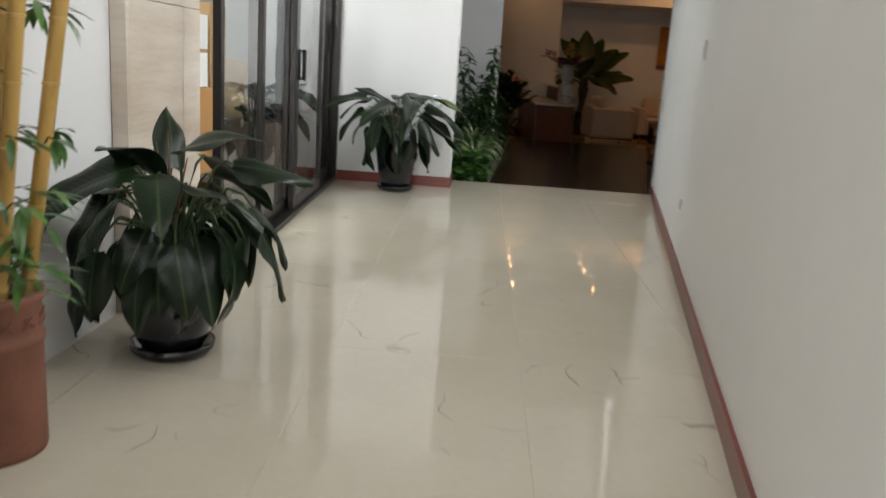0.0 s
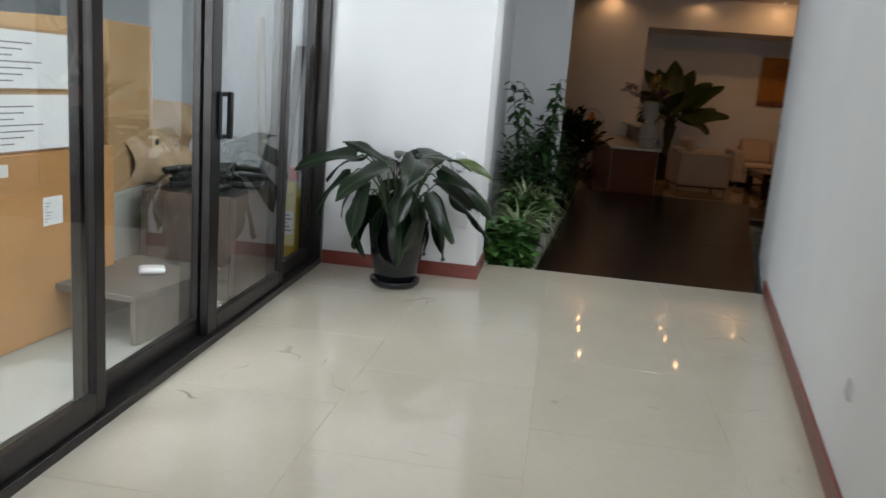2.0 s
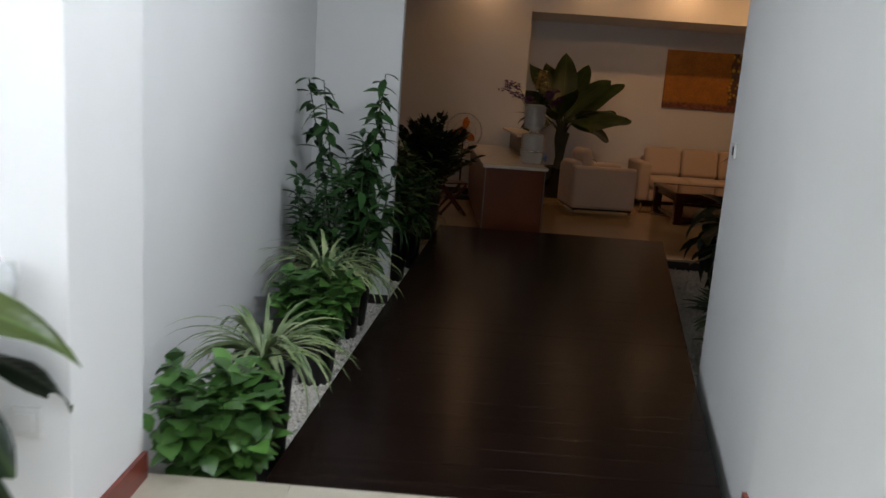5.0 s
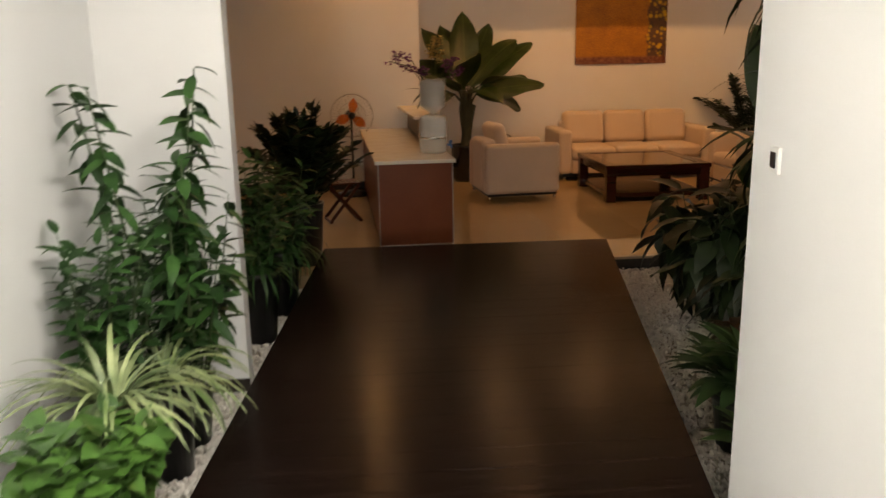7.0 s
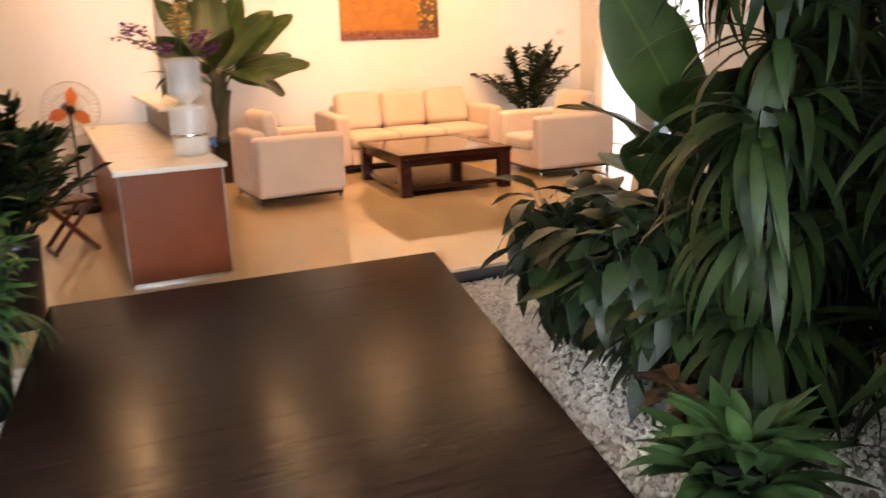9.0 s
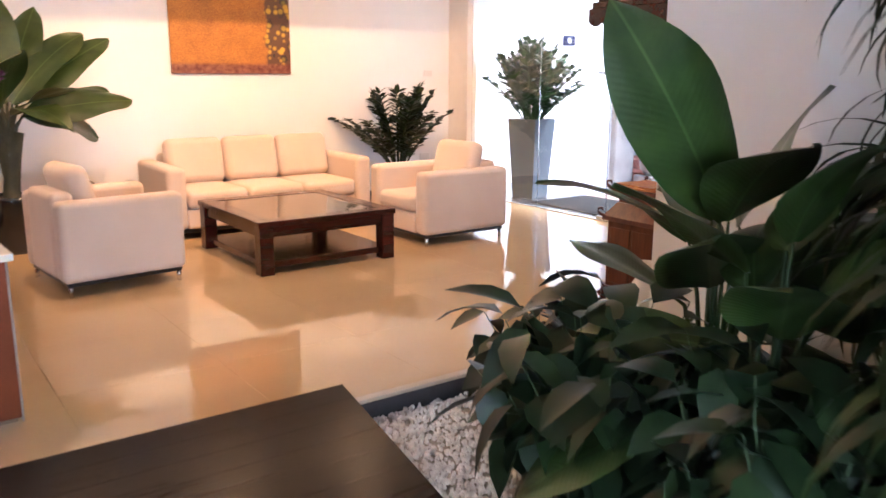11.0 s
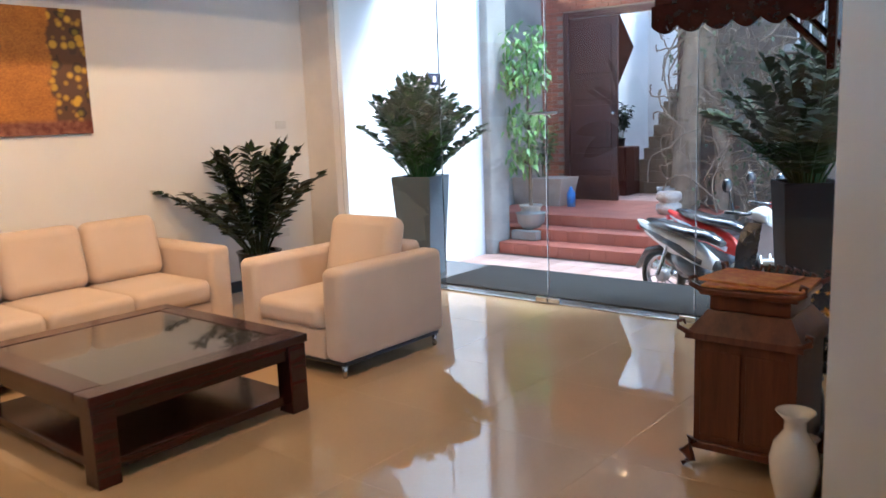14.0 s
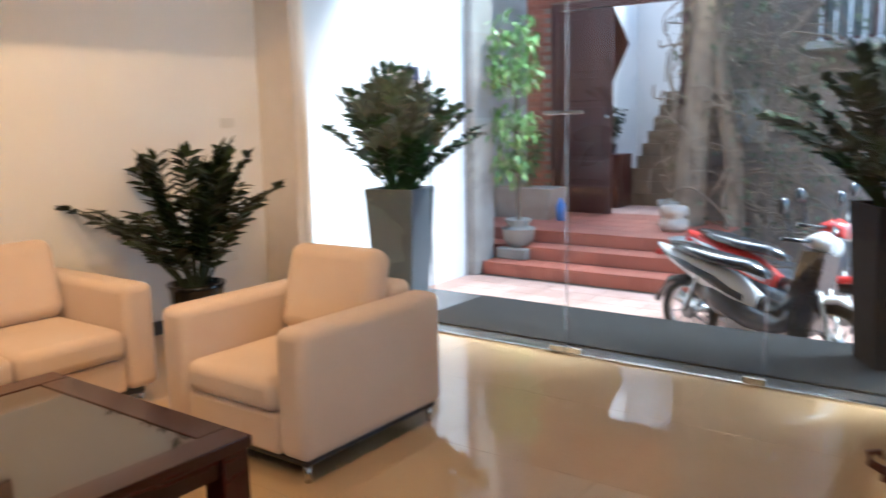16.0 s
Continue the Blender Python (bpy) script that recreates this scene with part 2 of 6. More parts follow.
GREYPLATE = surface("grey_switch_plate", (0.48, 0.48, 0.47), (0.56, 0.56, 0.55), 0.6, 6, 80, 0.02, 0, (1, 1, 1), 0, 0, 0, 0.2)
CARD_PALE = surface("pale_brown_cardboard", (0.34, 0.23, 0.13), (0.46, 0.33, 0.20), 0.85, 5, 120, 0.15)
PAPER = surface("white_paper", (0.7, 0.7, 0.68), (0.78, 0.78, 0.76), 0.7)
INK = surface("black_print", (0.02, 0.02, 0.02), (0.04, 0.04, 0.04), 0.7)
GREYLAM = surface("grey_laminate", (0.30, 0.29, 0.26), (0.38, 0.37, 0.33), 0.5)
BROWNLAM = surface("brown_laminate", (0.10, 0.07, 0.055), (0.15, 0.11, 0.085), 0.45)
YELLOW = surface("yellow_plastic", (0.55, 0.42, 0.015), (0.68, 0.54, 0.03), 0.3)
RED = surface("red_plastic", (0.45, 0.02, 0.015), (0.6, 0.04, 0.03), 0.3)
BLUE = surface("blue_plastic", (0.05, 0.16, 0.45), (0.10, 0.26, 0.6), 0.3)
ORANGE = surface("orange_plastic", (0.55, 0.12, 0.01), (0.68, 0.18, 0.02), 0.3)
CLEARPLASTIC, _t, _b = nodes("clear_plastic")
_b.inputs["Base Color"].default_value, _b.inputs["Roughness"].default_value, _b.inputs["Alpha"].default_value = (0.88, 0.91, 0.92, 1), 0.06, 0.3
PORCELAIN = surface("white_porcelain", (0.66, 0.64, 0.60), (0.74, 0.72, 0.68), 0.15, 4, 40, 0.02, 0, (1, 1, 1), 0.5)
TERRA = surface("terracotta", (0.16, 0.06, 0.035), (0.27, 0.11, 0.07), 0.65, 6, 70, 0.2)
BAMBOO = surface("golden_bamboo", (0.38, 0.22, 0.05), (0.58, 0.37, 0.11), 0.4, 3, 40, 0.05, 0, (6, 6, 1), 0.2)
GREYPOT = surface("slate_grey_planter", (0.075, 0.095, 0.115), (0.10, 0.125, 0.15), 0.4)
# darker copy of the slate planter, its backlit shade put into the colour
SHADED_POT = surface("shaded_planter", (0.005, 0.005, 0.005), (0.010, 0.0095, 0.009), 0.7, 6, 80, 0.1, 0, (1, 1, 1), 0, 0, 0, 0.15)
GRANITE = surface("black_granite", (0.03, 0.032, 0.036), (0.07, 0.072, 0.08), 0.25, 4, 200, 0.03)
MAT = surface("dark_door_mat", (0.012, 0.013, 0.015), (0.028, 0.03, 0.032), 0.95, 8, 300, 0.5, 0, (1, 1, 1), 0, 0, 0, 0.1)
PINKTILE = surface("pink_paving", (0.40, 0.25, 0.20), (0.55, 0.38, 0.32), 0.7, 4, 60, 0.15, 0, (1, 1, 1), 0, 0.12)
STEPRED = surface("red_brick_tile", (0.30, 0.085, 0.05), (0.42, 0.14, 0.09), 0.6, 4, 60, 0.15, 0, (1, 1, 1), 0, 0.12)
BRICK = surface("red_brick", (0.22, 0.065, 0.038), (0.34, 0.11, 0.065), 0.85, 5, 70, 0.3, 0, (1, 1, 1), 0, 0.18)
MORTAR = surface("mortar", (0.20, 0.15, 0.12), (0.28, 0.22, 0.18), 0.9, 8, 90, 0.4)
CONCRETE = surface("weathered_concrete", (0.20, 0.19, 0.17), (0.40, 0.38, 0.35), 0.9, 2.2, 40, 0.4)
OLDPLASTER = surface("old_brown_plaster", (0.15, 0.115, 0.095), (0.31, 0.25, 0.205), 0.9, 2.0, 40, 0.4)
DRACAENA = leaf_material("strap_leaf", (0.006, 0.013, 0.003), (0.017, 0.031, 0.008), 0.5, 0, 0.0, 0.2)
OUTWHITE = surface("outdoor_white_paint", (0.72, 0.73, 0.73), (0.82, 0.82, 0.82), 0.8, 1.4, 60, 0.1)
DOORWOOD = wood("dark_red_door_wood", (0.045, 0.014, 0.012), (0.09, 0.028, 0.022), 0.35, "z", 0.2)
RUBBER = surface("rubber", (0.008, 0.008, 0.008), (0.02, 0.02, 0.02), 0.7)
BIKEBLACK = surface("black_paint", (0.012, 0.014, 0.018), (0.025, 0.028, 0.034), 0.2, 4, 60, 0.02, 0, (1, 1, 1), 0.6)
BIKEWHITE = surface("white_paint", (0.6, 0.62, 0.64), (0.75, 0.76, 0.78), 0.2, 4, 60, 0.02, 0, (1, 1, 1), 0.6)
ENGINE = surface("cast_aluminium", (0.18, 0.18, 0.18), (0.4, 0.4, 0.4), 0.4, 12, 80, 0.3, 0.8)
PURPLE = surface("purple_petals", (0.13, 0.025, 0.15), (0.26, 0.07, 0.28), 0.6)
CREAMPETAL = surface("yellow_petals", (0.55, 0.40, 0.10), (0.7, 0.58, 0.28), 0.6)
MARIGOLD = surface("marigold_petals", (0.6, 0.25, 0.01), (0.8, 0.45, 0.02), 0.6)
LAMPGLOW = glow("downlight_glow", (1.0, 0.72, 0.42), 14.0)


# ---- building helpers ----
class Geo:
    """Vertices and faces gathered for one mesh; soft lists the faces that shade smoothly."""

    def __init__(self):
        self.v, self.f, self.soft = [], [], []

    def face(self, idx, soft=False):
        self.f.append(tuple(idx))
        self.soft.append(soft)

    def add(self, pts, faces, m=None, soft=False):
        k = len(self.v)
        self.v += [tuple(m @ Vector(p)) if m is not None else tuple(p) for p in pts]
        for f in faces:
            self.face([k + i for i in f], soft)
        return self

    def box(self, lo, hi, m=None):
        (a, b, c), (d, e, f) = lo, hi
        return self.add([(a, b, c), (d, b, c), (d, e, c), (a, e, c), (a, b, f), (d, b, f), (d, e, f), (a, e, f)],
                        [(0, 3, 2, 1), (4, 5, 6, 7), (0, 1, 5, 4), (1, 2, 6, 5), (2, 3, 7, 6), (3, 0, 4, 7)], m)

    def rbox(self, lo, hi, r=0.01, n=2, m=None, puff=0.0):
        """A box with rounded edges; puff swells its top face upwards."""
        c = [(a + b) / 2 for a, b in zip(lo, hi)]
        h = [(b - a) / 2 for a, b in zip(lo, hi)]
        r = min(r, *[x * 0.999 for x in h])
        pts, rows = [], []
        for s in (-1, 1):
            for k in range(n + 1):
                th = radians(-90 + 90 * k / n if s < 0 else 90 * k / n)
                row = []
                for q, (sx, sy) in enumerate(((1, 1), (-1, 1), (-1, -1), (1, -1))):
                    for j in range(n + 1):
                        ph = radians(90 * (q + j / n))
                        row.append(len(pts))
                        pts.append((c[0] + sx * (h[0] - r) + r * math.cos(th) * math.cos(ph), c[1] + sy * (h[1] - r) + r * math.cos(th) * math.sin(ph), c[2] + s * (h[2] - r) + r * math.sin(th)))
                rows.append(row)
        faces, soft, w = [], [], 4 * (n + 1)
        for i in range(len(rows) - 1):
            for j in range(w):
                j2, same = (j + 1) % w, j % (n + 1) != n
                q = [rows[i][j], rows[i][j2], rows[i + 1][j2], rows[i + 1][j]]
                if i == 0 and same:
                    q = [rows[i][j], rows[i + 1][j2], rows[i + 1][j]]
                if i == len(rows) - 2 and same:
                    q = [rows[i][j], rows[i][j2], rows[i + 1][j]]
                faces.append(q)
                soft.append(same or i != n)
        k = len(self.v)
        if puff:
            kk = len(pts)
            pts.append((c[0], c[1], c[2] + h[2] + puff))
            top = [rows[-1][q * (n + 1)] for q in range(4)]
            for a in range(4):
                faces.append([top[a], top[(a + 1) % 4], kk])
                soft.append(True)
        else:
            faces.append([rows[-1][q * (n + 1)] for q in range(4)])
            soft.append(False)
        faces.append([rows[0][q * (n + 1)] for q in (3, 2, 1, 0)])
        soft.append(False)
        self.v += [tuple(m @ Vector(p)) if m is not None else p for p in pts]
        for f, s in zip(faces, soft):
            self.face([k + i for i in f], s)
        return self

    def lathe(self, prof, n=24, m=None, closed=True):
        """A turned shape from (radius, height) pairs."""
        pts = [(r * math.cos(2 * math.pi * j / n), r * math.sin(2 * math.pi * j / n), z) for r, z in prof for j in range(n)]
        fs = [(i * n + j, i * n + (j + 1) % n, (i + 1) * n + (j + 1) % n, (i + 1) * n + j) for i in range(len(prof) - 1) for j in range(n)]
        self.add(pts, fs, m, True)
        if closed:
            k = len(self.v) - len(pts)
            self.face([k + j for j in range(n - 1, -1, -1)])
            self.face([k + (len(prof) - 1) * n + j for j in range(n)])
        return self

    def tube(self, path, radii, n=6, m=None):
        path = [Vector(p) for p in path]
        if isinstance(radii, (int, float)):
            radii = [radii] * len(path)
        pts = []
        for i, p in enumerate(path):
            d = (path[min(i + 1, len(path) - 1)] - path[max(i - 1, 0)]).normalized()
            u = d.cross(Vector((0.13, 0.21, 0.97)) if abs(d.z) < 0.9 else Vector((1, 0.1, 0))).normalized()
            w = d.cross(u)
            pts += [p + radii[i] * (math.cos(2 * math.pi * j / n) * u + math.sin(2 * math.pi * j / n) * w) for j in range(n)]
        fs = [(i * n + j, i * n + (j + 1) % n, (i + 1) * n + (j + 1) % n, (i + 1) * n + j) for i in range(len(path) - 1) for j in range(n)]
        k = len(self.v)
        self.add(pts, fs, m, True)
        self.face([k + j for j in range(n)])
        self.face([k + (len(path) - 1) * n + j for j in range(n)])
        return self

    def leaf(self, m, length, width, droop=0.6, fold=0.25, n=6, peak=0.4, twist=0.0, wave=0.0):
        """A blade along +y from m, bending down by droop radians, folded along its rib."""
        pts, y, z = [], 0.0, 0.0
        for i in range(n + 1):
            s = i / n
            a = -droop * s
            if i:
                y += length / n * math.cos(a)
                z += length / n * math.sin(a)
            w = width * 0.5 * (math.sin(math.pi * min(1, s ** (math.log(0.5) / math.log(peak)))) ** 0.8 if 0 < s < 1 else 0.02)
            up = fold * w + wave * w * math.sin(9 * s + length * 40)
            tx = twist * s
            pts += [(-w, y - 0.15 * w, z + up + w * tx), (0, y, z), (w, y - 0.15 * w, z + up - w * tx)]
        fs = []
        for i in range(n):
            a = 3 * i
            fs += [(a, a + 1, a + 4, a + 3), (a + 1, a + 2, a + 5, a + 4)]
        return self.add(pts, fs, m, True)

    def blade(self, m, length, width, droop=0.6, fold=0.3, arch=0.3, n=10, peak=0.36, wave=0.06, lobe=0.3, seed=0):
        """A broad blade along +y: channelled rib, halves arched down, waved margin and a lobed base."""
        pts, y, z = [], 0.0, 0.0
        cols = (-1.0, -0.72, -0.38, 0.0, 0.38, 0.72, 1.0)
        for i in range(n + 1):
            s = i / n
            if i:
                y += length / n * math.cos(-droop * s ** 1.3)
                z += length / n * math.sin(-droop * s ** 1.3)
            w = width * 0.5 * (math.sin(math.pi * max(0.02, s) ** (math.log(0.5) / math.log(peak))) ** 0.72 if s < 0.995 else 0.015)
            for u in cols:
                a = abs(u)
                rise = w * (fold * a - arch * a * a) + wave * width * a * a * math.sin(7.3 * s * (1.2 if u > 0 else 0.9) + seed * 1.7 + (2 if u > 0 else 0))
                pts.append((u * w, y - lobe * w * a * a * (1 - s), z + rise))
        k = len(cols)
        return self.add(pts, [(i * k + j, i * k + j + 1, (i + 1) * k + j + 1, (i + 1) * k + j) for i in range(n) for j in range(k - 1)], m, True)

    def mesh(self, name, mat):
        me = bpy.data.meshes.new(name)
        me.from_pydata(self.v, [], self.f)
        me.polygons.foreach_set("use_smooth", self.soft)
        me.materials.append(mat)
        me.validate()
        me.update()
        return me


def part(name, g, mat, parent, label=""):
    ob = new(name, g.mesh(name, mat) if isinstance(g, Geo) else g)
    ob.parent = parent
    return tagged(ob, label)


def thing(name, label, category, at=(0, 0, 0), rz=0.0, group=""):
    ob = new(name)
    ob.empty_display_size = 0.1
    ob.matrix_world = pose(*at, 0, 0, rz)
    return tagged(ob, label, category, group)


def struct(name, g, mat, label="", category="structure"):
    ob = new(name, g.mesh(name, mat) if isinstance(g, Geo) else g)
    return tagged(ob, label or name.replace("_", " "), category, kind="structure")


def solo(name, g, mat, label, category, at=(0, 0, 0), rz=0.0, group=""):
    ob = new(name, g.mesh(name, mat))
    ob.matrix_world = pose(*at, 0, 0, rz)
    return tagged(ob, label, category, group)


def prism(g, corners, z0, z1):
    """An upright prism over corners given anticlockwise."""
    n = len(corners)
    return g.add([(x, y, z0) for x, y in corners] + [(x, y, z1) for x, y in corners],
                 [tuple(range(n - 1, -1, -1)), tuple(range(n, 2 * n))] + [(i, (i + 1) % n, n + (i + 1) % n, n + i) for i in range(n)])


def turn(az, pitch=0.0, at=(0, 0, 0), roll=0.0):
    """Places something that points along +y: azimuth about z, then pitch upwards, in degrees."""
    return Matrix.Translation(at) @ Matrix.Rotation(radians(az), 4, "Z") @ Matrix.Rotation(radians(pitch), 4, "X") @ Matrix.Rotation(radians(roll), 4, "Y")


rnd = random.Random(11)

# ---- the setting: corridor ----
T = 0.18
struct("wall_corridor_right", prism(Geo(), [(wall_r(-6) + 0.015, -6), (wall_r(-6) + T, -6), (wall_r(4.93) + T, 4.93), (wall_r(6.62) + T, 6.62), (wall_r(6.62) + 0.015, 6.62), (wall_r(4.92) + 0.015, 4.92)], ZB - 0.1, CEIL), WHITE, "white painted corridor wall", "wall")
struct("baseboard_right", prism(Geo(), [(wall_r(-6), -6), (wall_r(-6) + 0.0148, -6), (wall_r(4.93) + 0.0148, 4.93), (wall_r(4.93), 4.93)], ZC + 0.001, ZC + 0.085), SKIRT, "red-brown wooden skirting board", "baseboard")
struct("wall_corridor_left", Geo().box((-1.25, -6, ZC - 0.3), (-1.03, 0.409, CEIL)), WHITE, "white painted corridor wall", "wall")
g = Geo().box((-0.862, 4.42, ZB - 0.1), (0.14, 4.87, CEIL)).box((-0.862, 4.8701, ZB - 0.1), (-0.05, 8.55, CEIL_L))
struct("wall_pier", g, WHITE, "white painted pier beside the glass doors", "wall")
struct("wall_bed_end", Geo().box((-0.0495, 8.4, ZB - 0.1), (0.56, 8.55, CEIL_L)), WHITE, "white wall end behind the planting bed", "wall")
g = Geo().box((-0.86, 4.405, ZC + 0.001), (0.155, 4.4195, ZC + 0.088)).box((0.1405, 4.4197, ZC + 0.001), (0.155, 4.87, ZC + 0.088))
struct("baseboard_pier", g, SKIRT, "red-brown wooden skirting board", "baseboard")
struct("baseboard_bed_end", Geo().box((-0.04, 8.388, ZB), (0.565, 8.3995, ZB + 0.07)), SKIRT_DARK, "dark skirting at the bed", "baseboard")
# back of the corridor, with a window
g = Geo().box((-1.25, -6.15, ZC - 0.3), (-1.0, -6.0, CEIL)).box((-1.0, -6.15, ZC - 0.3), (1.6, -6.0, 0.5)).box((-1.0, -6.15, 2.98), (1.6, -6.0, CEIL))
struct("wall_corridor_end", g, WHITE, "white end wall with a wide window opening", "wall")
struct("ceiling_corridor", Geo().box((-1.25, -6.15, CEIL), (2.6, 4.9, CEIL + 0.15)), CEILING, "white ceiling", "ceiling")
struct("ceiling_lobby", Geo().box((-1.8, 6.1, CEIL_L), (7.9, 16.0, CEIL_L + 0.2)).box((-1.0, 4.9001, CEIL), (5.4, 6.0999, CEIL_L + 0.2)), CEILING, "white lobby ceiling", "ceiling")
# store room
g = Geo().box((-4.6, 0.4, ZC - 0.3), (-4.4, 7.2, CEIL)).box((-4.4, 7.0, ZC - 0.3), (-0.863, 7.2, CEIL))
g.box((-4.4, 0.4, ZC - 0.3), (-4.2, 0.55, CEIL)).box((-1.6, 0.4, ZC - 0.3), (-1.2501, 0.55, CEIL)).box((-4.2, 0.4, ZC - 0.3), (-1.6, 0.55, 1.0)).box((-4.2, 0.4, 2.7), (-1.6, 0.55, CEIL))
struct("wall_store", g, surface("grey_store_wall", (0.42, 0.44, 0.45), (0.5, 0.52, 0.53), 0.8), "grey store room walls", "wall")
struct("ceiling_store", Geo().box((-4.6, 0.4, CEIL), (-1.25, 7.2, CEIL + 0.15)), CEILING, "store room ceiling", "ceiling")
struct("floor_store", Geo().box((-4.4, 0.55, ZC - 0.2), (-0.97, 7.0, ZC)), stone_floor("grey_store_floor", (0.34, 0.34, 0.31), (0.42, 0.42, 0.38), (0.2, 0.2, 0.18), 0.12, 0.3), "polished store room floor", "floor")

# travertine piers
for name, lo, hi in (("travertine_pier", (-1.249, 0.431, ZC - 0.1), (-0.985, 1.215, CEIL)), ("travertine_pier", (-1.02, -2.3, ZC - 0.1), (-0.64, -1.17, CEIL))):
    p = struct(name, Geo().box(lo, hi), MORTAR, "pier clad in cream travertine slabs", "pier")
    z = ZC + 0.001
    k = 0
    while z < CEIL - 0.05:
        z2 = min(z + 0.62, CEIL)
        ym = hi[1] - 0.22
        for y0, y1 in ((lo[1], ym), (ym, hi[1])):
            part("slab", Geo().rbox((hi[0], y0 + 0.001, z), (hi[0] + 0.02, y1 - 0.001, z2 - 0.002), 0.002, 1), TRAVERTINE, p)
        part("slab", Geo().rbox((max(lo[0], -1.0295), lo[1] - 0.02, z), (hi[0] + 0.02, lo[1] - 0.001, z2 - 0.002), 0.002, 1), TRAVERTINE, p)
        z, k = z2, k + 1

# sliding glass doors
YJ = [0.99, 1.80, 2.69, 3.66, 4.40]
door = tagged(new("sliding_door"), "dark bronze aluminium sliding glass doors, closed", "door", kind="structure")
g = Geo().rbox((-0.97, 0.986, ZC - 0.05), (-0.835, 4.4045, ZC + 0.035), 0.004, 1)
part("track", g, ALU, door)
part("head_frame", Geo().rbox((-0.97, 0.986, 2.78), (-0.835, 4.4045, 2.9), 0.004, 1), ALU, door)
part("fascia", Geo().box((-0.96, 0.986, 2.9), (-0.85, 4.4045, CEIL)), WHITE, door)
part("jamb", Geo().rbox((-0.985, 4.365, ZC + 0.0355), (-0.835, 4.404, 2.779), 0.004, 1), ALU, door)
for i in range(4):
    x = -0.925 if i % 2 else -0.875
    y0, y1 = YJ[i] - (0.03 if i else -0.003), YJ[i + 1] + (0.03 if i < 3 else -0.037)
    leafp = part("door_panel", Geo().rbox((x - 0.019, y0, ZC + 0.036), (x + 0.019, y0 + (0.1 if i == 2 else 0.06), 2.778), 0.003, 1).rbox((x - 0.019, y1 - 0.06, ZC + 0.036), (x + 0.019, y1, 2.778), 0.003, 1)
                 .rbox((x - 0.019, y0 + (0.1005 if i == 2 else 0.0605), ZC + 0.036), (x + 0.019, y1 - 0.0605, ZC + 0.115), 0.003, 1).rbox((x - 0.019, y0 + (0.1005 if i == 2 else 0.0605), 2.70), (x + 0.019, y1 - 0.0605, 2.778), 0.003, 1), ALU, door)
    pane = part("pane", Geo().box((x - 0.003, y0 + 0.058, ZC + 0.112), (x + 0.003, y1 - 0.058, 2.702)), GLASS, leafp)
    pane.visible_shadow = False
    if i == 2:
        hz, y0 = 1.245, y0 + 0.055
        part("handle", Geo().rbox((x + 0.019, y0 + 0.005, hz - 0.1), (x + 0.032, y0 + 0.095, hz - 0.08), 0.004, 2).rbox((x + 0.019, y0 + 0.005, hz + 0.08), (x + 0.032, y0 + 0.095, hz + 0.1), 0.004, 2)
             .rbox((x + 0.019, y0 + 0.005, hz - 0.085), (x + 0.032, y0 + 0.03, hz + 0.085), 0.004, 2).rbox((x + 0.03, y0 + 0.075, hz - 0.1), (x + 0.055, y0 + 0.1, hz + 0.1), 0.006, 2), BLACK, leafp, "black pull handle")

door.matrix_world = Matrix.Translation((-0.85, 3.4, 0)) @ Matrix.Rotation(0.026, 4, "Z") @ Matrix.Translation((0.85, -3.4, 0))

# deck over the planting bed: skewed planks
DL = [(0.49, 4.905), (0.86, 10.33)]
DR = [(1.985, 4.905), (3.03, 10.33)]


def deck_x(y, side):
    (x0, y0), (x1, y1) = side
    return x0 + (x1 - x0) * (y - y0) / (y1 - y0)


struct("bed_soil", Geo().box((-0.05, 4.7, ZB - 0.25), (5.2, 10.58, ZB - 0.02)), GRIT, "pale grit under the pebbles of the planting bed", "ground")
struct("floor_edge", Geo().box((0.14, 4.86, ZB - 0.05), (2.02, 4.898, ZC - 0.03)), GRANITE, "dark riser under the corridor floor's edge", "trim")
struct("deck_frame", prism(Geo(), [(0.55, 4.91), (1.93, 4.91), (2.95, 10.28), (0.92, 10.28)], ZB - 0.019, ZD - 0.031), SKIRT_DARK, "dark frame beneath the deck", "floor")
# lobby shell
g = Geo().box((-1.8, 8.55, -0.3), (-1.6, 16.0, CEIL_L)).box((-1.6, 8.55, -0.3), (-0.862, 8.7, CEIL_L))
struct("wall_lobby_left", g, WHITE, "warm white lobby wall", "wall")
struct("wall_lobby_block", Geo().box((-1.6, 14.5, -0.3), (1.85, 16.0, CEIL_L)), WHITE, "warm white projecting lobby wall", "wall")
struct("wall_lobby_back", Geo().box((1.85, 15.8, -0.3), (7.9, 16.0, CEIL_L)), WHITE, "white lobby wall behind the sofa", "wall")
struct("beam", Geo().box((1.851, 14.5, 2.68), (7.7, 15.799, CEIL_L - 0.001)), WHITE, "boxed ceiling beam over the sofa", "ceiling")
struct("column_front", Geo().box((7.57, 15.42, 0.001), (7.72, 15.799, 2.679)), surface("beige_column_paint", (0.70, 0.65, 0.59), (0.76, 0.71, 0.65), 0.6), "beige column at the glass front", "column")
struct("baseboard_lobby_block", Geo().box((-1.59, 14.488, 0.001), (1.862, 14.4995, 0.1)).box((1.8505, 14.5, 0.001), (1.862, 15.787, 0.1)).box((1.863, 15.788, 0.001), (7.56, 15.7995, 0.1)), SKIRT_DARK, "dark skirting board", "baseboard")
g = prism(Geo(), [(5.2, 10.5), (5.2, 9.3), (5.45, 9.3), (5.45, 10.25), (7.9, 10.6), (7.9, 10.87)], ZB - 0.2, CEIL_L)
struct("wall_lobby_right", g, WHITE, "warm white wall between lobby and planting bed", "wall")
